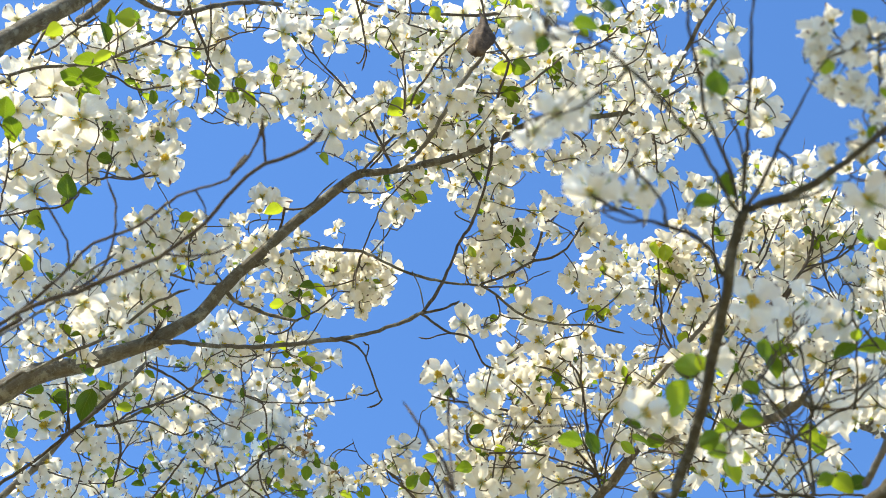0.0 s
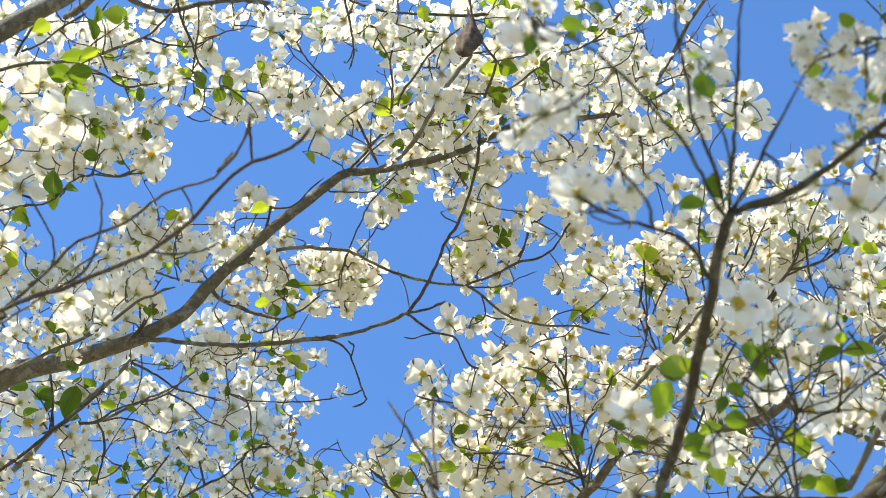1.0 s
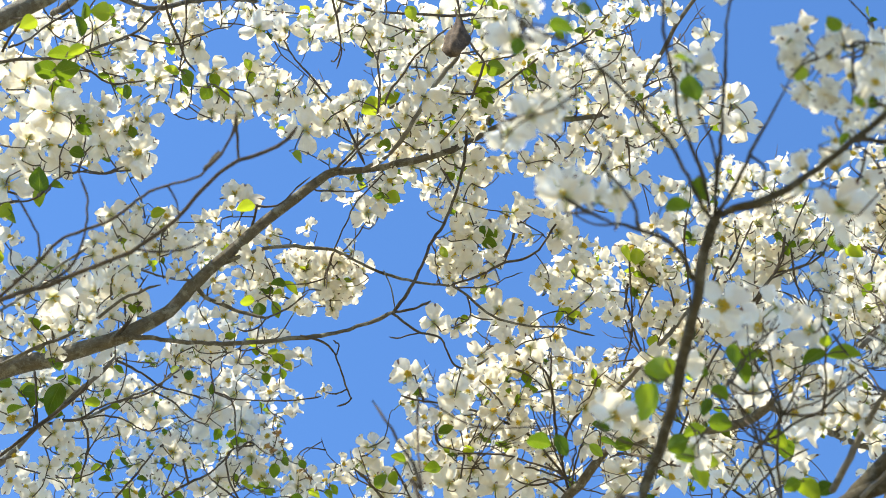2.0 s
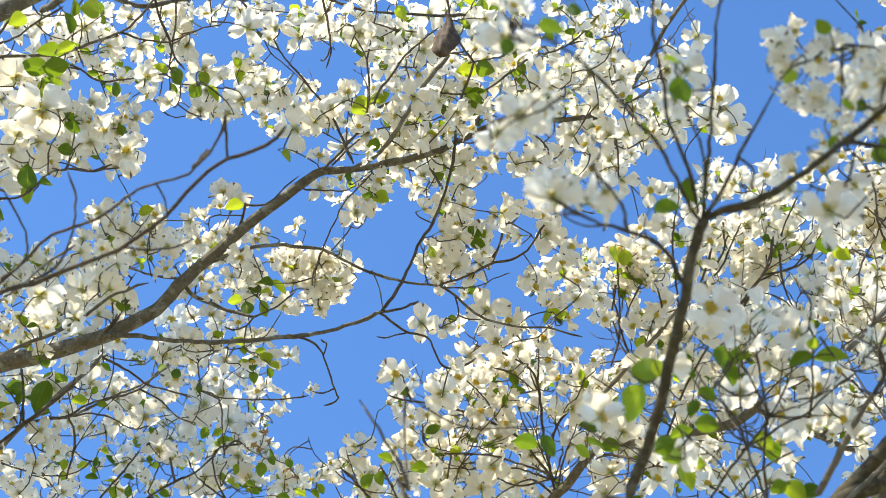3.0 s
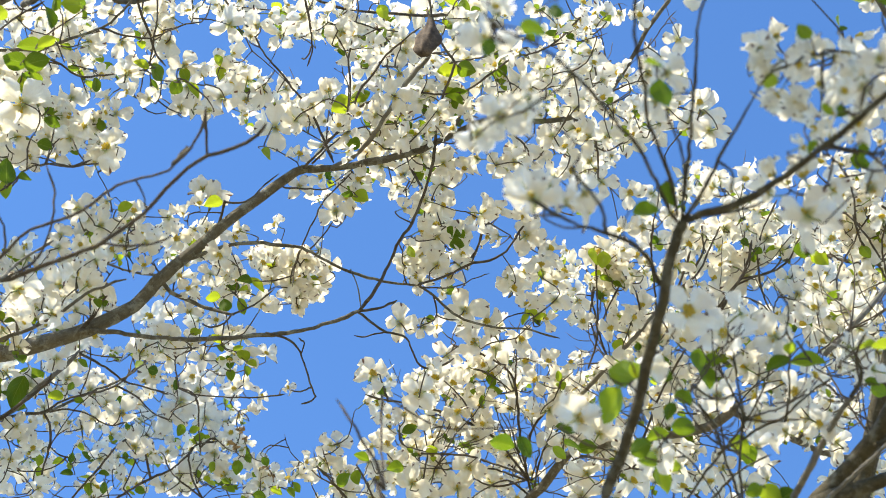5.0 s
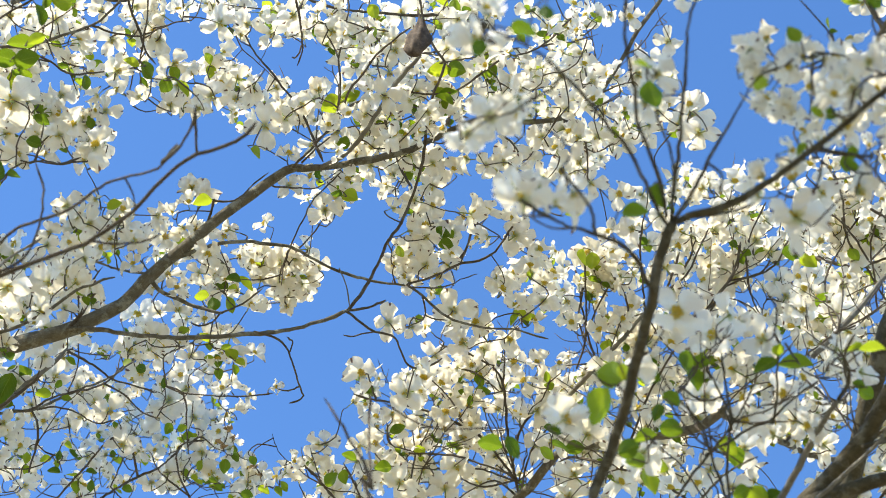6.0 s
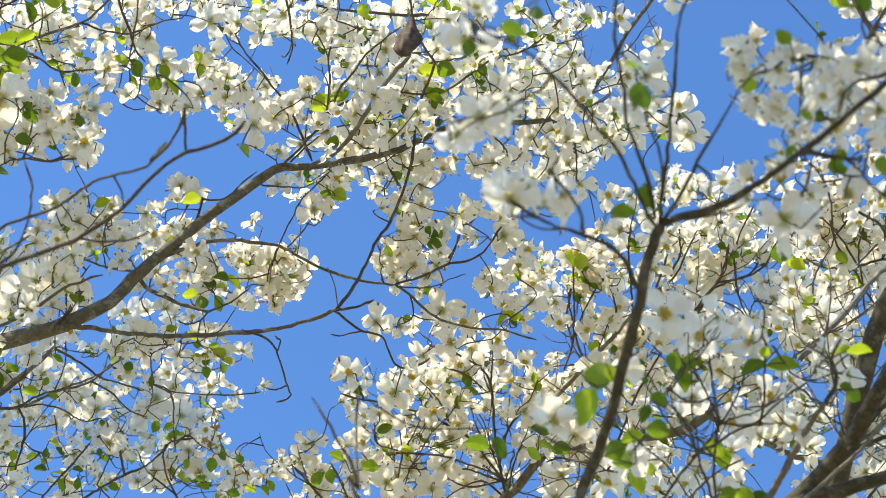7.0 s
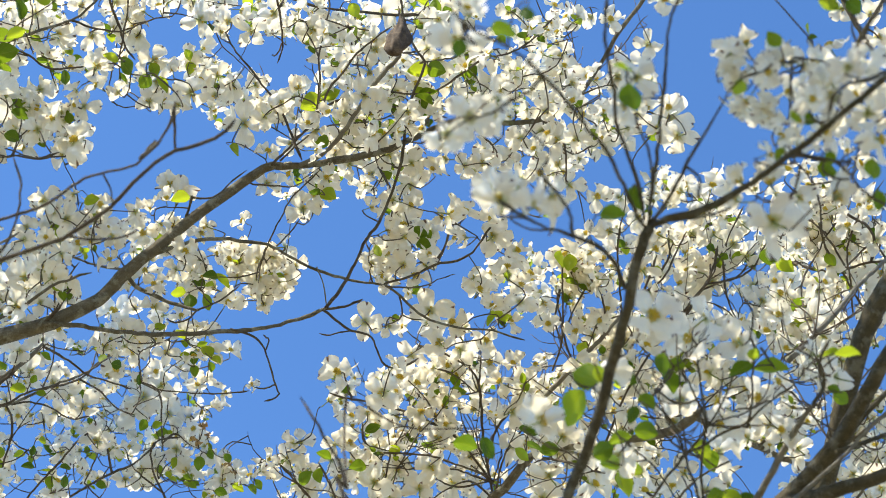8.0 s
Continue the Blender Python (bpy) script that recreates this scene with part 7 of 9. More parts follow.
flower(0.877, 2.624, 4.321, 0.065, 95, 173, 22, 11)
flower(0.883, 2.636, 4.534, 0.063, 113, 165, 22, 4)
flower(0.965, 2.572, 4.467, 0.059, 89, 152, 45, 7)
flower(0.245, 3.205, 4.616, 0.064, 104, 208, 43, 15)
flower(0.185, 3.217, 4.608, 0.062, 115, 186, 22, 27)
flower(-0.179, 2.944, 4.756, 0.087, 32, 337, 84, 12)
flower(-0.190, 2.760, 4.646, 0.080, 36, 347, 5, 4)
flower(-0.157, 2.905, 4.789, 0.074, 71, 285, 80, 3)
flower(-0.234, 2.765, 4.779, 0.059, 95, 228, 9, 18)
flower(0.080, 2.687, 4.611, 0.069, 113, 176, 29, 11)
flower(0.115, 2.679, 4.569, 0.078, 41, 358, 68, 20)
flower(0.068, 2.699, 4.554, 0.064, 89, 116, 85, 8)
flower(0.050, 2.682, 4.569, 0.064, 36, 2, 33, 9)
flower(0.114, 2.659, 4.635, 0.069, 35, 23, 20, 2)
flower(0.078, 2.651, 4.643, 0.067, 66, 104, 14, 14)
flower(-0.077, 2.562, 4.641, 0.066, 115, 178, 36, 22)
flower(-0.054, 2.535, 4.664, 0.063, 112, 175, 83, 1)
flower(-0.512, 2.574, 4.470, 0.047, 108, 182, 22, 4)
flower(-0.589, 2.517, 4.412, 0.050, 114, 170, 47, 9)
flower(-0.405, 2.548, 4.548, 0.047, 93, 188, 64, 19)
flower(-0.362, 2.618, 4.677, 0.099, 8, 119, 34, 43)
flower(-0.380, 2.601, 4.693, 0.074, 18, 283, 39, 41)
flower(-0.478, 3.055, 4.788, 0.067, 29, 321, 45, 11)
flower(-0.324, 2.991, 4.653, 0.065, 104, 142, 72, 25)
flower(-0.260, 3.160, 4.773, 0.060, 95, 170, 44, 12)
flower(-0.425, 3.538, 4.916, 0.091, 49, 356, 42, 2)
flower(-0.480, 3.438, 4.878, 0.104, 38, 359, 46, 4)
flower(-0.369, 3.491, 4.962, 0.063, 117, 148, 71, 5)
flower(-0.418, 2.946, 4.771, 0.075, 92, 97, 87, -3)
flower(0.133, 2.992, 4.708, 0.070, 71, 230, 5, 8)
flower(-0.177, 2.496, 4.691, 0.067, 91, 169, 32, 4)
flower(-0.244, 2.964, 4.738, 0.059, 42, 339, 14, -2)
flower(-0.381, 2.965, 4.562, 0.065, 31, 354, 87, 6)
flower(-0.292, 2.601, 4.567, 0.071, 85, 253, 24, 28)
flower(0.236, 2.807, 4.809, 0.068, 76, 236, 79, -2)
flower(-0.640, 2.557, 4.447, 0.061, 38, 354, 44, -5)
flower(-0.774, 2.518, 4.183, 0.049, 41, 1, 29, 1)
flower(-0.147, 3.382, 4.586, 0.055, 93, 188, 72, 25)
flower(-0.554, 2.207, 4.759, 0.058, 30, 6, 84, 0)
flower(-0.154, 3.234, 4.509, 0.053, 100, 136, 23, 8)
flower(0.351, 2.650, 4.939, 0.067, 32, 359, 65, -3)
flower(-0.177, 2.574, 4.683, 0.063, 36, 21, 51, 0)
flower(-0.802, 2.453, 4.286, 0.059, 28, 25, 17, 0)
flower(-0.086, 3.307, 4.633, 0.064, 49, 33, 11, 9)
flower(-0.137, 2.610, 4.867, 0.064, 49, 338, 88, -6)
flower(-0.349, 3.252, 4.805, 0.057, 31, 332, 54, 1)
flower(-0.831, 3.250, 4.502, 0.060, 40, 19, 15, -1)
flower(-0.471, 2.588, 4.435, 0.056, 92, 186, 29, 1)
flower(-0.136, 2.663, 4.824, 0.070, 107, 221, 17, 18)
flower(-0.435, 2.685, 4.474, 0.061, 110, 215, 85, 24)
flower(-0.260, 2.382, 5.027, 0.066, 77, 75, 11, 29)
flower(0.023, 2.741, 4.893, 0.066, 105, 185, 80, 4)
flower(-0.361, 2.972, 4.683, 0.066, 91, 175, 42, 0)
flower(0.963, 3.020, 4.314, 0.063, 98, 180, 73, 5)
flower(-0.875, 3.179, 4.397, 0.063, 108, 147, 2, 14)
flower(-0.821, 2.707, 4.312, 0.050, 80, 252, 24, -6)
flower(-0.326, 3.171, 4.668, 0.060, 105, 187, 56, 4)
flower(-0.752, 2.511, 4.250, 0.064, 89, 101, 77, 6)
flower(0.028, 3.274, 4.692, 0.069, 88, 175, 13, 7)
flower(0.529, 2.533, 5.059, 0.064, 111, 176, 64, 17)
flower(-0.669, 2.480, 4.636, 0.071, 110, 185, 49, 3)
flower(-0.866, 2.458, 4.629, 0.060, 93, 56, 70, 23)
flower(-0.290, 2.825, 4.732, 0.062, 101, 124, 19, 6)
flower(0.241, 2.621, 4.683, 0.074, 112, 184, 71, 16)
flower(-0.573, 2.321, 4.702, 0.060, 100, 153, 30, 16)
flower(-0.371, 2.521, 4.552, 0.059, 92, 183, 74, 8)
flower(-0.920, 3.093, 4.578, 0.063, 39, 351, 80, -5)
flower(-0.388, 2.663, 4.452, 0.056, 97, 195, 36, 4)
flower(0.642, 2.553, 4.990, 0.069, 13, 26, 5, 44)
flower(-0.432, 3.238, 4.767, 0.071, 98, 191, 14, 5)
flower(0.201, 2.711, 4.767, 0.062, 115, 250, 17, 5)
flower(-0.298, 3.261, 4.692, 0.059, 94, 107, 1, 40)
flower(1.100, 3.383, 4.733, 0.087, 48, 15, 81, 13)
flower(0.954, 3.002, 4.923, 0.084, 43, 11, 47, -3)
flower(-0.418, 2.297, 4.900, 0.064, 87, 192, 88, 13)
flower(0.953, 2.857, 5.100, 0.069, 12, 342, 87, 34)
flower(-0.832, 2.311, 4.480, 0.057, 41, 338, 39, 8)
flower(-0.305, 2.635, 4.581, 0.062, 96, 152, 87, 22)
flower(-0.844, 2.665, 4.613, 0.070, 91, 172, 39, 19)
flower(-0.552, 3.621, 4.836, 0.065, 8, 193, 88, 30)
flower(-0.518, 3.614, 4.869, 0.065, 102, 223, 57, 6)
flower(0.978, 2.783, 4.994, 0.067, 98, 161, 76, 0)
flower(-0.381, 3.291, 4.841, 0.063, 44, 5, 72, -3)
flower(0.255, 2.765, 4.767, 0.068, 78, 286, 12, 23)
flower(0.355, 2.842, 4.587, 0.067, 103, 155, 47, 4)
flower(0.537, 2.840, 4.886, 0.070, 88, 192, 58, 12)
flower(-0.412, 2.669, 4.496, 0.061, 111, 154, 34, 5)
flower(-0.115, 2.824, 4.706, 0.073, 33, 339, 59, 6)
flower(0.093, 2.825, 4.535, 0.060, 38, 31, 52, 3)
flower(-0.599, 2.637, 4.354, 0.060, 33, 329, 76, 9)
flower(-0.836, 2.754, 4.371, 0.052, 40, 14, 21, 0)
flower(-0.522, 3.256, 4.722, 0.072, 84, 217, 6, 10)
flower(-0.546, 2.394, 4.675, 0.070, 28, 10, 10, -2)
flower(-0.645, 3.234, 4.621, 0.067, 40, 320, 71, 1)
flower(-0.832, 2.275, 4.759, 0.060, 62, 101, 45, -15)
flower(-0.811, 2.472, 4.285, 0.064, 114, 186, 85, 7)
flower(0.313, 3.264, 4.720, 0.074, 7, 82, 49, 36)
flower(-0.649, 2.588, 4.520, 0.059, 34, 335, 50, -2)
flower(0.278, 2.592, 4.856, 0.072, 85, 261, 43, 0)
flower(-0.311, 3.178, 4.696, 0.058, 31, 340, 17, 19)
flower(-0.559, 2.538, 4.571, 0.057, 80, 304, 81, 21)
flower(-0.743, 3.155, 4.577, 0.057, 45, 337, 32, 7)
flower(-0.247, 2.783, 4.534, 0.073, 98, 154, 15, 16)
flower(-0.368, 2.309, 4.699, 0.062, 92, 181, 31, 32)
flower(0.082, 2.719, 4.560, 0.058, 34, 337, 82, 4)
flower(0.615, 2.999, 4.925, 0.075, 85, 27, 35, 6)
flower(-0.847, 3.219, 4.414, 0.057, 112, 184, 10, -4)
flower(-0.304, 2.483, 4.808, 0.057, 89, 60, 67, 9)
flower(0.880, 2.412, 4.625, 0.066, 82, 175, 56, 7)
flower(-0.120, 2.369, 4.741, 0.074, 11, 268, 65, 45)
flower(-0.152, 2.387, 4.716, 0.069, 35, 344, 8, 16)
flower(-0.186, 2.421, 4.711, 0.060, 34, 0, 88, -1)
flower(-0.056, 2.379, 4.682, 0.059, 89, 197, 61, 12)
flower(0.013, 2.332, 4.684, 0.080, 48, 10, 72, -1)
flower(0.067, 2.382, 4.742, 0.072, 86, 300, 2, 21)
flower(0.038, 2.384, 4.628, 0.071, 102, 199, 73, 25)
flower(-0.007, 2.441, 4.657, 0.060, 35, 334, 44, 6)
flower(0.092, 2.369, 4.625, 0.070, 89, 238, 51, 3)
flower(-0.076, 2.394, 4.577, 0.051, 88, 90, 76, 0)
flower(-0.022, 2.388, 4.695, 0.064, 46, 342, 64, 12)
flower(-0.096, 2.397, 4.666, 0.057, 102, 182, 17, 12)
flower(0.657, 2.424, 4.825, 0.072, 114, 196, 30, 19)
flower(0.680, 2.466, 4.787, 0.086, 48, 332, 77, 2)
flower(0.643, 2.488, 4.838, 0.063, 28, 340, 28, 6)
flower(0.573, 2.460, 4.796, 0.072, 70, 94, 58, -5)
flower(0.593, 2.446, 4.827, 0.064, 41, 7, 46, -1)
flower(0.520, 2.462, 4.758, 0.061, 74, 258, 48, 24)
flower(0.424, 2.475, 4.761, 0.071, 40, 314, 42, 0)
flower(0.366, 2.407, 4.843, 0.062, 70, 78, 22, 7)
flower(0.395, 2.431, 4.798, 0.064, 31, 347, 56, 4)
flower(0.454, 2.420, 4.885, 0.070, 33, 25, 33, 3)
flower(0.430, 2.366, 4.871, 0.062, 96, 167, 72, -1)
flower(0.235, 2.545, 4.744, 0.062, 40, 18, 76, -5)
flower(0.270, 2.528, 4.734, 0.069, 42, 335, 18, 10)
flower(0.139, 2.323, 4.845, 0.062, 36, 343, 9, 3)
flower(0.160, 2.301, 4.918, 0.067, 41, 2, 44, 8)
flower(0.218, 2.300, 4.759, 0.070, 94, 221, 10, 11)
flower(0.193, 2.409, 4.835, 0.066, 88, 268, 61, 14)
flower(0.271, 2.338, 4.860, 0.075, 72, 243, 79, 23)
flower(0.290, 2.359, 4.772, 0.066, 83, 224, 75, 22)
flower(0.253, 2.366, 4.728, 0.058, 63, 295, 38, -1)
flower(0.310, 2.322, 4.787, 0.061, 83, 277, 5, 7)
flower(0.372, 2.268, 4.772, 0.062, 74, 257, 74, 14)
flower(0.398, 2.232, 4.801, 0.058, 89, 228, 33, 8)
flower(0.448, 2.387, 4.780, 0.070, 97, 221, 75, 6)
flower(0.468, 2.302, 4.752, 0.070, 97, 221, 60, 15)
flower(0.344, 2.350, 4.696, 0.058, 78, 279, 77, 10)
flower(0.426, 2.372, 4.741, 0.072, 84, 271, 51, -4)
flower(0.404, 2.474, 4.777, 0.069, 94, 214, 80, 0)
flower(0.451, 2.415, 4.690, 0.067, 32, 347, 76, 4)
flower(0.508, 2.396, 4.759, 0.062, 82, 195, 67, 6)
flower(0.532, 2.453, 4.776, 0.064, 69, 254, 56, 12)
flower(0.343, 2.445, 4.721, 0.068, 39, 347, 24, 8)
flower(0.368, 2.443, 4.682, 0.063, 80, 206, 63, 8)
flower(0.296, 2.518, 4.702, 0.067, 96, 215, 69, -11)
flower(0.343, 2.474, 4.623, 0.067, 43, 332, 50, 9)
flower(0.175, 2.393, 4.730, 0.061, 97, 251, 8, 1)
flower(0.136, 2.396, 4.668, 0.067, 85, 232, 23, 12)
flower(0.103, 2.362, 4.678, 0.062, 42, 13, 39, 3)
flower(0.121, 2.390, 4.811, 0.065, 91, 230, 66, 29)
flower(0.191, 2.490, 4.750, 0.059, 73, 222, 72, 1)
flower(0.379, 2.360, 4.821, 0.065, 44, 354, 27, 3)
flower(0.430, 2.292, 4.940, 0.073, 67, 245, 83, 5)
flower(-0.015, 2.316, 4.802, 0.064, 37, 307, 81, 7)
flower(0.030, 2.346, 4.899, 0.067, 36, 11, 81, -1)
flower(0.067, 2.351, 4.812, 0.061, 93, 210, 30, 1)
flower(-0.069, 2.279, 4.819, 0.061, 96, 243, 69, 0)
flower(-0.139, 2.326, 4.924, 0.064, 81, 260, 67, 11)
flower(-0.924, 2.972, 4.542, 0.073, 100, 176, 46, 12)
flower(-0.886, 3.025, 4.493, 0.068, 35, 22, 34, 5)
flower(-0.836, 3.060, 4.461, 0.076, 90, 190, 4, 12)
flower(-0.774, 3.076, 4.445, 0.071, 47, 5, 21, 5)
flower(-0.933, 3.082, 4.445, 0.066, 37, 32, 80, 5)
flower(-0.858, 3.116, 4.412, 0.061, 101, 207, 44, 12)
flower(-0.784, 3.131, 4.396, 0.063, 42, 350, 50, 5)
flower(-0.918, 3.163, 4.372, 0.063, 86, 208, 5, 12)
flower(-0.722, 3.175, 4.356, 0.061, 42, 16, 20, 5)
flower(-0.819, 3.178, 4.356, 0.066, 46, 340, 1, 5)
flower(-0.693, 2.964, 4.542, 0.068, 42, 0, 45, 5)
flower(-0.947, 3.018, 4.502, 0.068, 37, 339, 29, 5)
flower(-0.736, 3.111, 4.412, 0.059, 100, 176, 13, 12)
flower(0.518, 1.556, 3.801, 0.057, 76, 216, 87, 15)
flower(0.548, 1.558, 3.835, 0.048, 8, 192, 85, 50)
flower(0.502, 1.508, 3.690, 0.044, 46, 321, 72, 8)
flower(0.553, 1.471, 3.688, 0.050, 82, 227, 30, 15)
flower(0.553, 1.526, 3.729, 0.054, 37, 12, 87, 8)
flower(0.551, 1.623, 3.775, 0.050, 85, 234, 65, 15)
flower(0.576, 1.638, 3.777, 0.053, 47, 353, 41, 8)
flower(0.630, 1.614, 3.873, 0.051, 9, 164, 25, 50)
flower(0.635, 1.548, 3.778, 0.063, 88, 184, 89, 15)
flower(0.683, 1.590, 3.819, 0.060, 74, 268, 18, 15)
flower(0.639, 1.587, 3.757, 0.060, 43, 5, 77, 8)
flower(0.691, 1.595, 3.746, 0.067, 44, 299, 56, 8)
flower(0.685, 1.537, 3.753, 0.063, 101, 196, 70, 15)
flower(0.583, 1.597, 3.675, 0.050, 99, 170, 15, 15)
flower(0.591, 1.521, 3.616, 0.054, 81, 283, 22, 15)
flower(0.670, 1.654, 3.757, 0.063, 37, 10, 75, 8)
flower(0.501, 1.507, 3.652, 0.041, 69, 294, 56, 15)
flower(0.595, 1.564, 3.731, 0.052, 88, 195, 17, 15)
flower(-0.189, 2.791, 4.627, 0.070, 34, 10, 14, 8)
flower(-0.171, 2.872, 4.668, 0.069, 32, 5, 86, 8)
flower(-0.145, 2.813, 4.641, 0.066, 89, 285, 28, 15)
flower(-0.202, 2.891, 4.679, 0.055, 98, 197, 59, 15)
flower(-0.138, 2.883, 4.691, 0.060, 33, 2, 74, 8)
flower(-0.224, 2.823, 4.700, 0.062, 87, 205, 76, 15)
flower(-0.176, 2.860, 4.619, 0.056, 38, 354, 50, 8)
flower(-0.205, 2.778, 4.693, 0.061, 80, 155, 82, 15)
flower(-0.161, 2.766, 4.669, 0.063, 45, 17, 4, 8)

# ---- faded flowers ----
withered(-0.313, 3.284, 4.647, 0.024)
withered(-0.302, 3.297, 4.635, 0.021)
withered(-0.324, 3.310, 4.624, 0.026)
withered(-0.248, 3.344, 4.591, 0.023)
withered(-0.236, 3.358, 4.579, 0.019)
withered(-0.255, 3.329, 4.605, 0.018)

# ---- young leaves ----
leaf(0.340, 1.597, 3.487, 0.91, 0.24, 0.32, 0.043)
leaf(0.367, 1.570, 3.492, 0.39, 0.91, -0.16, 0.041)
leaf(0.333, 1.387, 3.463, 0.15, 0.54, -0.83, 0.037)
leaf(0.318, 1.358, 3.481, -0.80, 0.08, 0.59, 0.027)
leaf(0.161, 1.241, 3.379, 0.95, -0.20, -0.23, 0.033)
leaf(0.189, 1.247, 3.422, -0.02, 0.35, -0.94, 0.022)
leaf(0.116, 1.316, 3.442, -0.15, 0.69, -0.70, 0.024)
leaf(0.320, 1.886, 3.418, -0.49, 0.50, -0.71, 0.057)
leaf(0.335, 1.865, 3.457, 0.76, -0.22, -0.61, 0.046)
leaf(0.462, 1.940, 3.568, -0.20, 0.44, -0.87, 0.033)
leaf(0.491, 1.976, 3.602, 0.96, -0.21, -0.18, 0.027)
leaf(0.494, 2.047, 3.637, 0.24, 0.91, -0.32, 0.046)
leaf(0.648, 2.026, 3.652, 1.00, 0.09, 0.01, 0.057)
leaf(0.580, 1.952, 3.581, -0.77, 0.62, 0.14, 0.040)
leaf(0.594, 1.921, 3.579, -0.14, -0.98, 0.16, 0.026)
leaf(0.408, 1.927, 3.449, -0.27, 0.86, -0.44, 0.030)
leaf(0.448, 2.036, 3.521, 0.94, -0.12, -0.32, 0.037)
leaf(0.408, 2.026, 3.493, -0.89, -0.02, -0.46, 0.040)
leaf(0.383, 2.003, 3.425, -0.80, 0.46, 0.39, 0.036)
leaf(0.427, 2.140, 3.509, 0.38, 0.76, -0.52, 0.045)
leaf(0.197, 2.183, 3.612, -0.85, -0.46, -0.26, 0.045)
leaf(0.228, 2.169, 3.596, 0.50, 0.46, -0.73, 0.039)
leaf(0.271, 3.176, 4.692, 0.79, -0.59, -0.13, 0.048)
leaf(0.233, 3.194, 4.699, -0.92, -0.38, 0.05, 0.040)
leaf(0.533, 1.410, 3.637, -0.61, -0.42, 0.68, 0.025)
leaf(0.696, 1.689, 4.070, -0.34, -0.27, 0.90, 0.023)
leaf(0.700, 1.684, 4.045, 0.98, 0.08, 0.16, 0.015)
leaf(0.493, 1.465, 3.602, -0.20, 0.43, -0.88, 0.027)
leaf(0.570, 1.491, 3.585, 0.25, 0.86, -0.44, 0.021)
leaf(0.598, 1.524, 3.619, 0.89, -0.15, -0.43, 0.023)
leaf(0.538, 1.489, 3.498, -0.43, 0.80, -0.41, 0.020)
leaf(0.602, 1.489, 3.496, 0.13, 0.95, -0.27, 0.020)
leaf(0.643, 1.618, 3.639, -0.20, 0.94, -0.27, 0.025)
leaf(-0.609, 1.997, 4.434, -0.36, -0.73, 0.59, 0.041)
leaf(-0.566, 1.966, 4.435, -0.88, 0.16, 0.44, 0.043)
leaf(-0.604, 1.994, 4.478, -0.04, -0.69, 0.72, 0.033)
leaf(-0.666, 1.905, 4.310, -0.84, 0.51, 0.21, 0.038)
leaf(-0.647, 2.066, 4.437, -0.98, -0.08, -0.16, 0.050)
leaf(-0.604, 2.008, 4.375, 0.83, -0.56, 0.03, 0.039)
leaf(-0.675, 2.087, 4.425, -0.88, -0.46, -0.09, 0.049)
leaf(-0.635, 2.083, 4.418, 0.94, -0.00, 0.34, 0.049)
leaf(-0.710, 2.287, 4.618, 0.11, 0.75, -0.65, 0.043)
leaf(-0.679, 2.249, 4.586, 0.22, 0.97, -0.09, 0.031)
leaf(-0.458, 2.275, 4.660, 0.47, 0.20, -0.86, 0.046)
leaf(-0.482, 2.247, 4.643, -0.94, -0.35, 0.06, 0.033)
leaf(-0.402, 2.288, 4.670, 0.49, 0.79, -0.36, 0.031)
leaf(-0.419, 2.303, 4.648, -0.43, 0.48, -0.76, 0.036)
leaf(-0.385, 2.293, 4.627, 0.48, 0.82, -0.31, 0.043)
leaf(-0.581, 2.325, 4.678, 0.23, 0.40, -0.89, 0.034)
leaf(-0.243, 2.482, 4.672, 0.66, 0.03, -0.75, 0.038)
leaf(-0.797, 2.526, 4.629, -0.01, 0.28, -0.96, 0.042)
leaf(-0.705, 2.333, 4.358, 0.03, 0.72, -0.69, 0.041)
leaf(-0.666, 2.302, 4.353, 0.87, -0.33, -0.36, 0.034)
leaf(-0.632, 2.265, 4.472, 0.88, 0.40, -0.27, 0.035)
leaf(-0.646, 2.255, 4.484, -0.37, 0.36, -0.86, 0.030)
leaf(-0.641, 2.288, 4.432, 0.95, 0.20, -0.25, 0.032)
leaf(-0.512, 2.495, 4.505, 0.91, -0.15, 0.40, 0.032)
leaf(-0.393, 2.632, 4.570, 0.19, 0.78, -0.60, 0.033)
leaf(-0.338, 2.487, 4.519, -0.92, 0.37, 0.15, 0.041)
leaf(-0.092, 2.395, 4.729, -0.88, 0.47, 0.04, 0.052)
leaf(-0.056, 2.372, 4.738, 0.88, -0.47, -0.04, 0.045)
leaf(-0.017, 2.347, 5.002, 0.53, 0.71, -0.47, 0.034)
leaf(0.160, 2.370, 5.066, 0.17, 0.48, -0.86, 0.042)
leaf(-0.016, 2.351, 4.925, 0.67, 0.13, -0.73, 0.036)
leaf(0.124, 2.358, 4.817, -0.95, 0.21, 0.24, 0.048)
leaf(0.161, 2.352, 4.815, 0.89, 0.44, 0.11, 0.043)
leaf(0.137, 2.389, 4.754, -0.88, -0.01, 0.47, 0.045)
leaf(0.146, 2.397, 4.785, 0.91, -0.38, -0.19, 0.045)
leaf(0.132, 2.469, 4.846, 0.16, 0.40, -0.90, 0.039)
leaf(-0.067, 2.464, 4.695, -0.91, 0.28, 0.32, 0.033)
leaf(-0.047, 2.551, 4.629, 0.75, 0.65, 0.14, 0.038)
leaf(-0.075, 2.515, 4.594, -0.90, -0.44, -0.06, 0.027)
leaf(0.071, 2.640, 4.858, 0.88, 0.00, -0.47, 0.043)
leaf(0.078, 2.653, 4.861, -0.48, 0.67, -0.57, 0.037)
leaf(0.471, 2.472, 4.892, 0.53, 0.65, -0.55, 0.034)
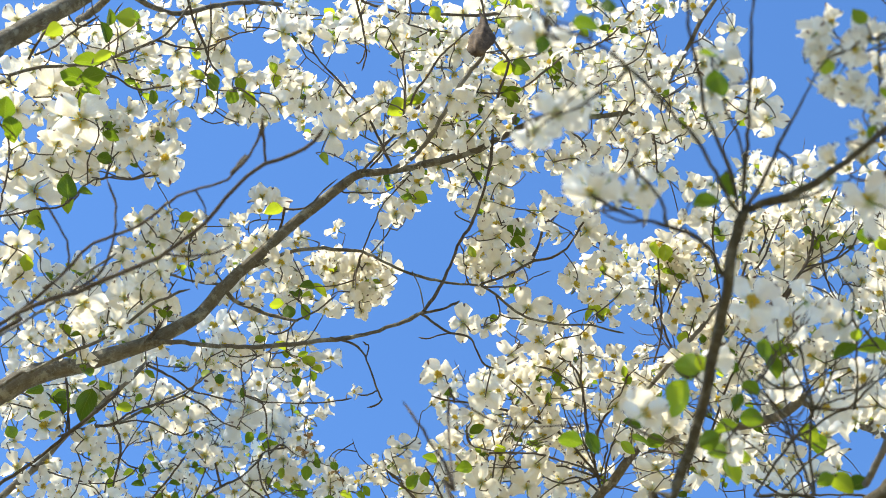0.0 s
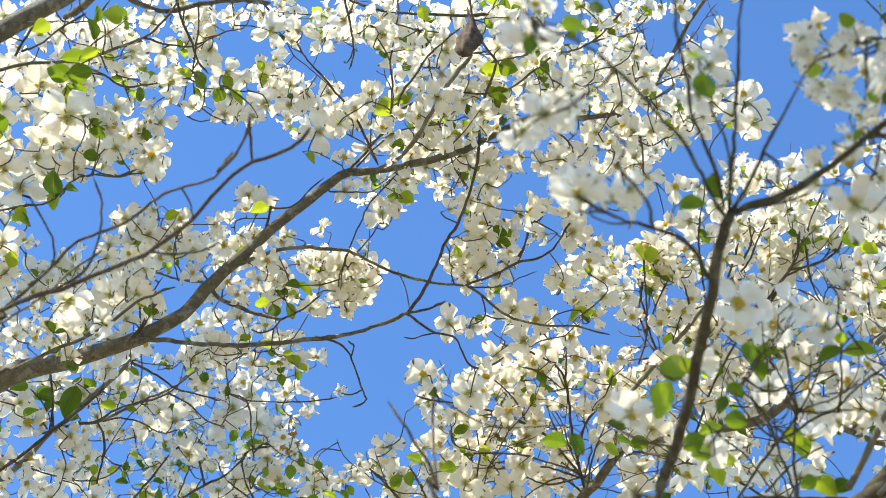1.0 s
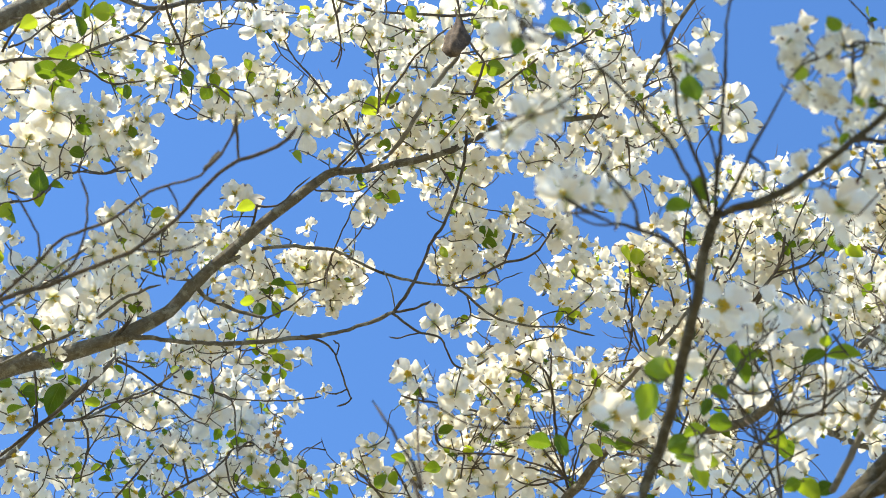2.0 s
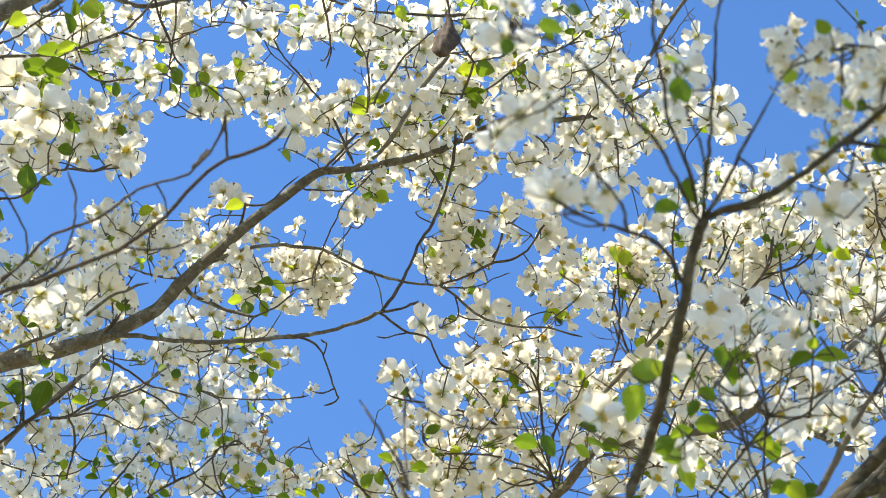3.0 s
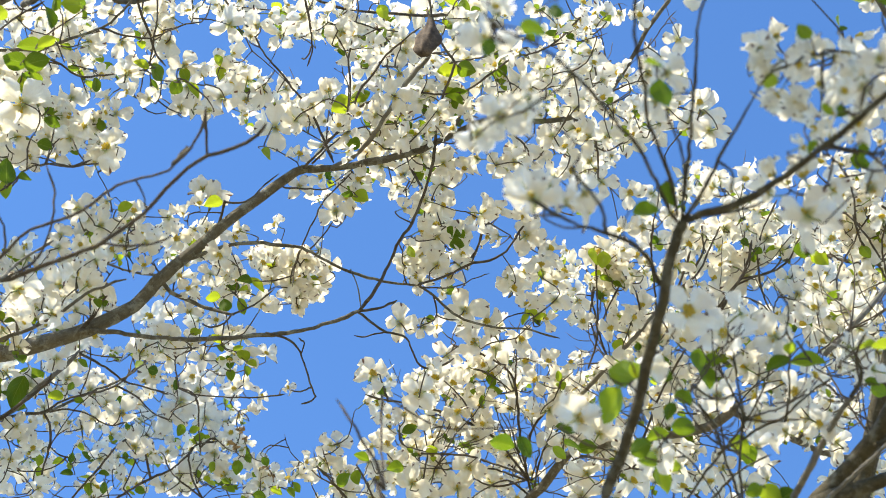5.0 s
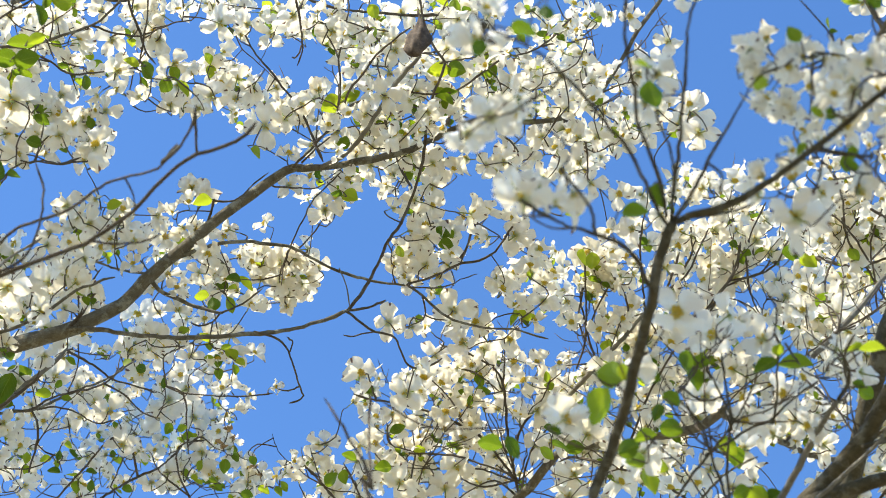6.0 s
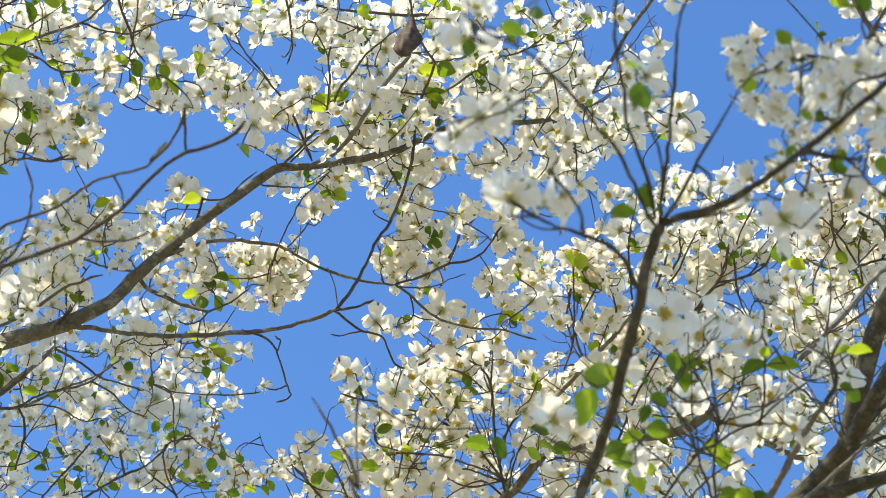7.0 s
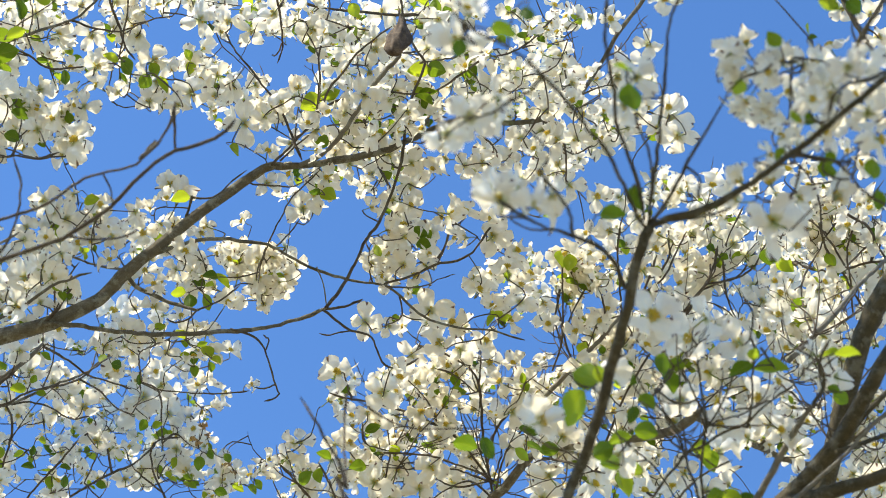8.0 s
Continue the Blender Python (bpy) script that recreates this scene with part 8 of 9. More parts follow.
leaf(0.505, 2.614, 4.957, 0.75, 0.33, -0.57, 0.041)
leaf(0.526, 2.605, 4.951, 0.36, 0.17, -0.92, 0.035)
leaf(0.651, 2.541, 4.904, 0.41, -0.86, 0.29, 0.040)
leaf(0.659, 2.584, 4.929, 0.84, 0.54, -0.00, 0.038)
leaf(0.151, 2.674, 4.672, 0.87, 0.27, -0.42, 0.036)
leaf(0.157, 2.678, 4.637, 0.97, -0.03, -0.26, 0.036)
leaf(0.061, 2.634, 4.560, 0.45, 0.23, -0.86, 0.030)
leaf(-0.518, 2.573, 4.426, -0.08, -0.43, 0.90, 0.017)
leaf(-0.260, 2.725, 4.535, 0.77, 0.27, -0.58, 0.046)
leaf(-0.279, 2.670, 4.491, -0.91, 0.30, 0.29, 0.037)
leaf(-0.320, 2.729, 4.477, 0.06, 0.34, -0.94, 0.035)
leaf(-0.343, 2.709, 4.480, -0.93, -0.23, -0.28, 0.033)
leaf(-0.286, 2.737, 4.486, 0.37, 0.49, -0.79, 0.038)
leaf(-0.371, 2.731, 4.401, 0.83, -0.54, 0.16, 0.026)
leaf(-0.781, 3.043, 4.514, -0.32, 0.72, -0.62, 0.078)
leaf(-0.765, 3.076, 4.581, 0.82, -0.22, 0.53, 0.070)
leaf(-0.841, 3.046, 4.541, -0.83, -0.05, -0.55, 0.051)
leaf(-0.822, 3.039, 4.500, 0.47, -0.87, 0.14, 0.036)
leaf(-0.656, 3.058, 4.621, 0.78, 0.32, -0.53, 0.029)
leaf(-0.554, 3.188, 4.753, 0.24, 0.23, -0.94, 0.028)
leaf(-0.524, 3.217, 4.764, 0.89, -0.06, -0.45, 0.029)
leaf(-0.670, 3.168, 4.612, 0.83, 0.55, 0.11, 0.027)
leaf(-0.712, 3.116, 4.578, -0.96, 0.21, 0.17, 0.036)
leaf(-0.678, 3.086, 4.577, 0.47, -0.86, 0.19, 0.024)
leaf(-0.458, 3.157, 4.662, 0.04, 0.66, -0.75, 0.026)
leaf(-0.434, 3.415, 4.763, 0.85, -0.45, 0.28, 0.027)
leaf(-0.447, 3.264, 4.622, -0.47, 0.78, -0.41, 0.030)
leaf(-0.428, 3.493, 4.808, 0.80, 0.58, 0.15, 0.033)
leaf(-0.417, 3.520, 4.833, 0.79, 0.42, -0.46, 0.024)
leaf(-0.534, 3.567, 4.797, 0.00, 0.87, -0.50, 0.030)
leaf(-0.763, 3.236, 4.522, -0.94, 0.27, 0.21, 0.029)
leaf(-0.742, 3.208, 4.467, -0.04, 0.93, -0.36, 0.030)
leaf(-0.717, 3.296, 4.543, -0.96, 0.28, -0.00, 0.029)
leaf(-0.678, 3.242, 4.508, 0.11, -0.56, 0.82, 0.025)
leaf(-0.688, 3.293, 4.524, 0.54, 0.21, -0.82, 0.026)
leaf(-0.688, 3.274, 4.486, -0.98, -0.14, -0.15, 0.030)
leaf(-0.690, 3.496, 4.673, 0.81, 0.43, 0.41, 0.036)
leaf(-0.678, 3.513, 4.653, -0.18, 0.93, -0.31, 0.036)
leaf(-0.645, 3.486, 4.675, 0.86, -0.30, -0.42, 0.033)
leaf(-0.625, 3.406, 4.565, 0.10, 0.23, -0.97, 0.032)
leaf(-0.557, 3.514, 4.652, 0.95, -0.11, -0.28, 0.031)
leaf(-0.658, 3.228, 4.526, 0.85, -0.17, -0.50, 0.025)
leaf(-0.772, 3.134, 4.457, 0.39, -0.34, 0.85, 0.022)
leaf(-0.285, 2.761, 4.386, 0.93, -0.28, 0.24, 0.023)
leaf(-0.300, 3.146, 4.703, 0.19, 0.79, -0.58, 0.026)
leaf(-0.336, 2.928, 4.519, 0.94, -0.32, -0.06, 0.023)
leaf(-0.333, 3.513, 4.736, -0.14, 0.69, -0.71, 0.037)
leaf(-0.307, 3.512, 4.764, 0.81, -0.22, -0.54, 0.032)
leaf(-0.245, 3.241, 4.513, 0.53, 0.40, -0.75, 0.025)
leaf(-0.396, 3.530, 4.749, -0.43, 0.33, -0.84, 0.032)
leaf(-0.344, 3.546, 4.693, 0.71, 0.68, -0.18, 0.027)
leaf(-0.217, 3.273, 4.457, 0.89, 0.46, 0.00, 0.030)
leaf(-0.265, 3.420, 4.567, 0.99, 0.14, -0.07, 0.032)
leaf(-0.185, 3.280, 4.456, 0.72, 0.05, -0.69, 0.030)
leaf(-0.174, 3.278, 4.472, 0.50, 0.24, -0.83, 0.029)
leaf(-0.066, 3.269, 4.492, 0.65, -0.02, 0.76, 0.047)
leaf(-0.098, 3.301, 4.498, -0.83, -0.40, -0.38, 0.031)
leaf(-0.041, 3.256, 4.490, 0.15, 0.98, -0.16, 0.036)
leaf(-0.029, 3.220, 4.514, -0.86, -0.51, -0.07, 0.041)
leaf(0.076, 3.124, 4.515, 0.93, -0.29, 0.23, 0.038)
leaf(0.047, 3.218, 4.485, -0.95, 0.25, 0.19, 0.041)
leaf(0.108, 2.802, 4.536, 0.92, 0.35, 0.16, 0.021)
leaf(0.316, 2.850, 4.594, -0.45, 0.20, -0.87, 0.032)
leaf(0.343, 2.813, 4.565, 0.98, -0.20, 0.08, 0.029)
leaf(0.473, 2.830, 4.783, -0.03, 0.30, -0.95, 0.046)
leaf(0.492, 2.833, 4.777, 0.01, 0.63, -0.78, 0.041)
leaf(0.449, 2.777, 4.870, 0.84, -0.47, -0.27, 0.041)
leaf(0.548, 3.050, 4.728, -0.07, 0.96, -0.26, 0.039)
leaf(0.417, 1.996, 3.589, 0.92, 0.40, -0.01, 0.036)
leaf(0.352, 1.847, 3.445, 0.53, 0.76, -0.39, 0.030)
leaf(0.368, 1.858, 3.440, -0.20, 0.36, -0.91, 0.025)
leaf(0.382, 2.835, 4.259, 0.86, -0.09, -0.50, 0.044)
leaf(0.429, 3.063, 4.431, 0.90, -0.21, -0.38, 0.048)
leaf(0.467, 3.115, 4.472, 0.91, -0.40, -0.11, 0.048)
leaf(0.373, 2.878, 4.236, 0.76, 0.28, -0.59, 0.037)
leaf(0.808, 2.821, 5.006, 0.93, 0.22, 0.30, 0.017)
leaf(0.831, 2.875, 4.970, 0.09, 0.35, -0.93, 0.024)
leaf(0.825, 2.861, 4.885, 0.75, -0.18, -0.64, 0.025)
leaf(0.845, 2.885, 4.864, 0.40, 0.88, -0.24, 0.025)
leaf(0.890, 2.874, 4.878, 0.89, -0.35, 0.27, 0.034)
leaf(0.853, 2.861, 4.857, 0.90, 0.05, -0.42, 0.022)
leaf(0.943, 2.795, 4.796, 0.36, 0.23, -0.91, 0.038)
leaf(0.964, 2.810, 4.795, 0.85, -0.23, -0.48, 0.041)
leaf(0.923, 2.896, 4.899, 0.92, -0.12, 0.38, 0.034)
leaf(1.003, 2.704, 4.613, 0.73, -0.19, -0.66, 0.039)
leaf(0.896, 2.553, 4.377, 0.41, -0.83, 0.38, 0.039)
leaf(0.462, 2.214, 3.610, 0.94, -0.26, -0.20, 0.032)
leaf(0.445, 1.992, 3.541, 0.78, 0.44, -0.44, 0.030)
leaf(0.370, 1.968, 3.417, 0.87, -0.50, 0.02, 0.034)
leaf(0.547, 2.112, 3.564, 0.84, 0.55, -0.06, 0.037)
leaf(0.592, 2.244, 3.665, 0.53, 0.81, -0.26, 0.039)
leaf(0.608, 2.211, 3.554, 0.86, 0.48, -0.16, 0.043)
leaf(0.634, 2.210, 3.551, 0.69, -0.73, -0.00, 0.034)
leaf(0.551, 2.088, 3.450, -0.89, 0.44, -0.10, 0.027)
leaf(0.623, 1.420, 3.737, 0.90, 0.33, -0.30, 0.033)
leaf(0.658, 1.422, 3.741, 0.69, 0.23, -0.68, 0.029)
leaf(0.693, 1.587, 3.537, 0.13, 0.90, -0.41, 0.029)
leaf(0.642, 1.615, 3.631, -0.03, 0.94, -0.35, 0.025)
leaf(0.635, 1.579, 3.581, 0.89, 0.44, -0.12, 0.024)
leaf(0.720, 1.890, 3.553, 0.99, 0.09, 0.05, 0.040)
leaf(0.704, 1.913, 3.580, -1.00, 0.03, -0.05, 0.027)
leaf(0.799, 2.168, 3.741, 0.72, -0.07, -0.69, 0.029)
leaf(0.719, 1.971, 3.564, -0.95, -0.28, 0.11, 0.021)
leaf(0.986, 2.563, 4.528, 0.53, 0.56, -0.64, 0.032)
leaf(1.029, 2.662, 4.596, 0.82, -0.14, 0.56, 0.031)
leaf(0.648, 1.475, 3.461, -0.05, 0.47, -0.88, 0.030)
leaf(0.937, 2.801, 4.798, 0.29, 0.91, -0.29, 0.046)
leaf(0.962, 2.775, 4.743, 0.79, 0.59, -0.16, 0.046)
leaf(-0.755, 2.018, 4.242, 0.17, -0.73, 0.66, 0.040)
leaf(-0.744, 2.041, 4.219, -0.25, -0.91, 0.32, 0.044)
leaf(-0.807, 2.231, 4.433, 0.02, 0.99, -0.12, 0.032)
leaf(-0.734, 2.082, 4.563, 0.87, -0.42, 0.25, 0.039)
leaf(-0.848, 2.254, 4.679, 0.92, -0.23, -0.32, 0.036)
leaf(-0.883, 2.980, 4.499, -0.89, 0.45, 0.02, 0.048)
leaf(-0.829, 3.020, 4.513, 0.95, -0.09, -0.31, 0.041)
leaf(-0.849, 3.007, 4.450, 0.82, -0.56, 0.07, 0.046)
leaf(-0.908, 3.068, 4.499, -0.40, -0.26, 0.88, 0.036)
leaf(-0.755, 3.060, 4.568, 0.89, -0.46, -0.02, 0.043)
leaf(-0.919, 3.006, 4.399, 0.54, 0.40, -0.74, 0.032)
leaf(-0.782, 3.088, 4.509, -0.88, -0.35, -0.33, 0.036)
leaf(-0.749, 3.217, 4.480, 1.00, -0.02, -0.02, 0.025)
leaf(-0.752, 3.278, 4.495, -0.09, 0.98, -0.17, 0.025)
leaf(-0.783, 2.411, 4.277, 0.20, -0.82, 0.53, 0.034)
leaf(-0.763, 2.334, 4.317, -0.52, 0.73, -0.44, 0.034)
leaf(-0.778, 2.328, 4.286, -0.08, 0.44, -0.90, 0.038)
leaf(-0.753, 2.345, 4.314, 0.89, 0.01, -0.45, 0.039)
leaf(-0.698, 2.284, 4.348, -0.08, -0.38, 0.92, 0.050)

# ---- the thick of the crown ----
spray(-0.757, 2.314, 4.839, 0.083, 15)
spray(-0.650, 2.352, 4.799, 0.073, 13)
spray(-0.580, 2.392, 4.958, 0.086, 15)
spray(-0.481, 2.324, 4.847, 0.042, 7)
spray(-0.366, 2.535, 5.231, 0.053, 9)
spray(-0.313, 2.427, 4.897, 0.054, 10)
spray(-0.277, 2.598, 5.027, 0.051, 8)
spray(-0.196, 2.507, 5.184, 0.057, 12)
spray(-0.089, 2.370, 4.972, 0.060, 14)
spray(-0.722, 2.355, 4.592, 0.070, 13)
spray(-0.643, 2.451, 4.682, 0.057, 12)
spray(-0.560, 2.339, 4.582, 0.034, 6)
spray(-0.766, 2.410, 4.833, 0.064, 10)
spray(-0.798, 2.513, 4.678, 0.047, 7)
spray(-0.594, 2.508, 4.702, 0.032, 5)
spray(-0.439, 2.452, 4.826, 0.037, 5)
spray(-0.604, 2.614, 4.598, 0.035, 6)
spray(-0.545, 2.646, 4.611, 0.042, 7)
spray(-0.795, 2.909, 4.768, 0.068, 10)
spray(-0.816, 2.800, 4.594, 0.054, 8)
spray(-0.583, 2.501, 4.296, 0.048, 8)
spray(-0.668, 2.686, 4.393, 0.061, 12)
spray(-0.693, 2.557, 4.211, 0.048, 8)
spray(-0.495, 2.864, 4.806, 0.051, 8)
spray(-0.381, 2.749, 4.700, 0.033, 5)
spray(-0.324, 2.749, 4.593, 0.054, 10)
spray(-0.432, 2.791, 4.461, 0.058, 10)
spray(-0.589, 3.274, 4.932, 0.051, 5)
spray(-0.311, 2.880, 4.523, 0.049, 5)
spray(-0.802, 3.079, 4.618, 0.068, 7)
spray(-0.735, 3.307, 4.808, 0.073, 8)
spray(-0.635, 3.326, 4.775, 0.055, 6)
spray(-0.513, 3.363, 4.833, 0.080, 9)
spray(-0.541, 3.297, 4.881, 0.061, 5)
spray(-0.424, 3.586, 4.972, 0.078, 8)
spray(-0.518, 3.595, 4.898, 0.090, 9)
spray(-0.669, 3.587, 4.867, 0.076, 8)
spray(-0.762, 3.352, 4.684, 0.072, 7)
spray(-0.843, 3.443, 4.640, 0.072, 8)
spray(-0.752, 3.652, 4.809, 0.089, 9)
spray(-0.600, 3.586, 4.756, 0.088, 9)
spray(-0.484, 3.739, 4.915, 0.092, 9)
spray(-0.360, 3.585, 4.876, 0.057, 7)
spray(-0.336, 3.731, 4.893, 0.065, 7)
spray(-0.247, 3.500, 4.673, 0.037, 3)
spray(-0.016, 2.586, 5.173, 0.070, 14)
spray(0.060, 2.540, 5.245, 0.070, 14)
spray(0.147, 2.482, 5.122, 0.079, 16)
spray(0.220, 2.445, 5.118, 0.068, 9)
spray(0.264, 2.444, 4.928, 0.076, 10)
spray(0.186, 2.562, 4.981, 0.067, 9)
spray(0.084, 2.478, 4.826, 0.054, 12)
spray(-0.011, 2.492, 4.820, 0.048, 10)
spray(-0.118, 2.590, 4.972, 0.039, 6)
spray(-0.179, 2.508, 4.843, 0.043, 8)
spray(-0.022, 2.565, 4.816, 0.043, 8)
spray(0.066, 2.691, 4.917, 0.056, 12)
spray(0.131, 2.647, 4.866, 0.029, 6)
spray(-0.083, 2.738, 4.898, 0.045, 8)
spray(0.120, 2.758, 4.811, 0.038, 6)
spray(0.122, 2.835, 4.779, 0.056, 10)
spray(-0.180, 2.819, 4.676, 0.044, 8)
spray(-0.247, 2.785, 4.689, 0.038, 7)
spray(0.296, 2.543, 4.941, 0.067, 9)
spray(0.346, 2.524, 5.036, 0.051, 7)
spray(0.440, 2.591, 5.224, 0.071, 9)
spray(0.348, 2.377, 5.005, 0.066, 9)
spray(0.444, 2.420, 5.128, 0.042, 5)
spray(0.481, 2.540, 5.048, 0.043, 5)
spray(0.438, 2.676, 5.058, 0.058, 7)
spray(0.565, 2.657, 5.060, 0.058, 7)
spray(0.322, 2.746, 4.916, 0.046, 5)
spray(0.459, 2.864, 5.126, 0.054, 6)
spray(0.500, 2.838, 5.176, 0.036, 6)
spray(0.313, 2.732, 4.727, 0.028, 3)
spray(0.387, 2.959, 4.870, 0.058, 10)
spray(0.329, 2.930, 4.761, 0.040, 7)
spray(0.453, 3.146, 4.996, 0.046, 8)
spray(0.519, 2.911, 4.824, 0.044, 12)
spray(0.580, 2.977, 4.820, 0.070, 18)
spray(0.655, 2.981, 5.065, 0.055, 11)
spray(0.704, 2.940, 4.939, 0.062, 11)
spray(0.789, 2.924, 5.005, 0.068, 11)
spray(0.766, 2.973, 5.230, 0.044, 11)
spray(0.840, 2.904, 5.118, 0.048, 11)
spray(0.878, 2.979, 5.011, 0.068, 13)
spray(0.790, 3.006, 4.918, 0.067, 13)
spray(0.956, 3.029, 5.133, 0.059, 10)
spray(1.045, 2.976, 5.055, 0.073, 18)
spray(0.971, 2.538, 4.675, 0.053, 16)
spray(0.999, 2.654, 4.647, 0.059, 16)
spray(0.992, 3.055, 4.881, 0.066, 16)
spray(0.961, 2.718, 4.488, 0.063, 18)
spray(0.867, 3.134, 4.960, 0.058, 10)
spray(1.045, 2.548, 4.618, 0.053, 16)
spray(1.149, 2.856, 4.787, 0.057, 16)
spray(1.038, 2.718, 4.458, 0.052, 16)
spray(1.147, 2.708, 4.733, 0.055, 13)
spray(0.019, 3.339, 4.869, 0.037, 5)
spray(0.110, 3.224, 4.738, 0.053, 9)
spray(0.203, 3.245, 4.707, 0.065, 13)
spray(0.206, 3.152, 4.783, 0.035, 6)
spray(0.252, 3.139, 4.808, 0.059, 11)
spray(0.313, 3.307, 4.912, 0.050, 8)
spray(0.394, 3.162, 4.685, 0.048, 10)
spray(0.279, 3.380, 4.764, 0.067, 13)
spray(0.138, 3.281, 4.614, 0.065, 13)
spray(0.037, 3.417, 4.662, 0.072, 13)
spray(-0.088, 3.374, 4.584, 0.044, 8)
spray(0.172, 3.455, 4.665, 0.073, 15)
spray(0.307, 3.442, 4.658, 0.073, 13)
spray(0.461, 3.392, 4.837, 0.068, 11)
spray(0.513, 3.257, 4.784, 0.066, 16)
spray(0.497, 3.507, 4.813, 0.075, 13)
spray(0.551, 3.360, 4.610, 0.071, 18)
spray(0.656, 3.304, 4.816, 0.067, 16)
spray(0.669, 3.455, 4.771, 0.074, 18)
spray(0.719, 3.301, 4.665, 0.053, 14)
spray(0.771, 3.172, 4.785, 0.072, 18)
spray(0.859, 3.125, 4.797, 0.071, 18)
spray(0.918, 3.168, 4.693, 0.070, 18)
spray(1.021, 3.280, 4.732, 0.060, 16)
spray(1.133, 3.438, 4.923, 0.051, 13)
spray(1.067, 2.997, 4.675, 0.069, 18)
spray(0.673, 3.134, 4.380, 0.055, 13)
spray(0.582, 3.119, 4.818, 0.059, 13)
spray(0.692, 3.187, 4.911, 0.061, 16)
spray(1.176, 3.050, 4.520, 0.067, 16)
spray(1.164, 3.094, 4.409, 0.055, 13)
# ---- clumps added out of view, towards the sun, to shade flowers and limbs ----
spray(0.390, 1.139, 3.653, 0.100, 11)
spray(0.481, 1.145, 3.711, 0.100, 11)
spray(0.272, 1.304, 3.914, 0.100, 15)
spray(0.250, 1.286, 3.999, 0.100, 15)
spray(0.330, 1.295, 3.950, 0.100, 15)
spray(0.399, 1.298, 3.917, 0.100, 15)
spray(0.266, 1.338, 3.938, 0.100, 15)
spray(0.352, 1.318, 3.952, 0.100, 15)
spray(0.225, 1.332, 4.010, 0.100, 15)
spray(0.417, 1.303, 3.940, 0.100, 15)
spray(-0.082, 1.399, 4.133, 0.100, 15)
spray(0.019, 1.415, 4.083, 0.100, 15)
spray(0.023, 1.412, 4.127, 0.100, 15)
spray(0.200, 1.371, 4.009, 0.100, 15)
spray(0.200, 1.343, 4.021, 0.100, 15)
spray(-0.034, 1.419, 4.114, 0.100, 15)
spray(0.244, 1.291, 3.978, 0.100, 15)
spray(0.291, 1.313, 3.954, 0.100, 15)
spray(0.316, 1.290, 3.993, 0.100, 15)
spray(0.339, 1.313, 3.994, 0.100, 15)
spray(0.205, 1.320, 4.082, 0.100, 15)
# unseen clumps up-sun of the left side, there to cast shade on it
spray(-1.653, 2.971, 6.133, 0.150, 25)
spray(-1.819, 2.848, 6.539, 0.150, 25)
spray(-1.775, 2.785, 6.662, 0.150, 25)
spray(-1.728, 2.744, 6.764, 0.150, 25)
spray(-1.679, 2.745, 6.828, 0.150, 25)
spray(-1.673, 3.082, 6.061, 0.150, 25)
spray(-1.744, 2.976, 6.377, 0.150, 25)
spray(-1.821, 2.826, 6.736, 0.150, 25)
spray(-1.778, 2.796, 6.864, 0.150, 25)
spray(-1.629, 2.775, 6.851, 0.150, 25)
spray(-1.714, 3.095, 6.154, 0.150, 25)
spray(-1.918, 2.807, 6.919, 0.150, 25)
spray(-1.661, 2.854, 6.774, 0.150, 25)
spray(-1.556, 2.305, 5.907, 0.110, 14)
spray(-1.510, 2.315, 5.938, 0.110, 14)
spray(-1.441, 2.456, 5.626, 0.110, 14)
spray(-1.331, 2.302, 5.816, 0.110, 14)
spray(-1.341, 2.357, 5.921, 0.110, 14)
spray(-1.526, 2.482, 5.660, 0.110, 14)
spray(-1.530, 2.298, 6.089, 0.110, 14)
spray(-1.565, 2.350, 5.942, 0.110, 14)
spray(-1.573, 2.254, 5.995, 0.110, 14)
spray(-1.428, 2.313, 5.875, 0.110, 14)
spray(-1.424, 2.469, 5.546, 0.110, 14)
spray(-1.478, 2.297, 5.982, 0.110, 14)
spray(-1.297, 2.296, 5.861, 0.110, 14)
spray(-1.206, 2.279, 5.865, 0.110, 14)
spray(-1.205, 2.257, 5.997, 0.110, 14)
spray(-1.274, 2.323, 6.018, 0.110, 14)
spray(-0.018, 1.688, 4.930, 0.100, 12)
spray(0.092, 1.644, 4.894, 0.100, 12)
spray(-0.042, 1.734, 4.882, 0.100, 12)
spray(0.138, 1.859, 5.027, 0.100, 12)
spray(0.148, 1.784, 5.195, 0.100, 12)
spray(0.248, 1.767, 5.138, 0.100, 12)
spray(0.143, 1.703, 4.803, 0.100, 12)
spray(0.237, 1.665, 4.774, 0.100, 12)
spray(-0.071, 1.284, 3.992, 0.090, 8)
spray(0.189, 1.429, 4.024, 0.090, 8)
spray(0.184, 1.411, 4.142, 0.090, 8)
spray(0.262, 1.683, 4.532, 0.090, 8)
spray(0.222, 1.618, 4.606, 0.090, 8)
spray(-0.163, 1.353, 4.020, 0.090, 8)
spray(-0.184, 1.361, 4.158, 0.090, 8)
spray(-0.146, 1.216, 3.878, 0.090, 8)
spray(0.287, 1.415, 4.001, 0.090, 8)
spray(0.354, 1.480, 4.140, 0.090, 8)
spray(0.493, 1.490, 4.153, 0.090, 8)
spray(0.514, 1.555, 4.136, 0.090, 12)
spray(0.488, 1.574, 4.336, 0.090, 8)
spray(0.400, 1.512, 4.448, 0.090, 8)
spray(0.026, 1.355, 4.047, 0.090, 8)
spray(0.460, 1.231, 3.769, 0.090, 8)
spray(0.396, 1.312, 4.051, 0.090, 8)
spray(0.474, 1.544, 4.332, 0.090, 8)
spray(-1.367, 2.799, 5.444, 0.150, 13)
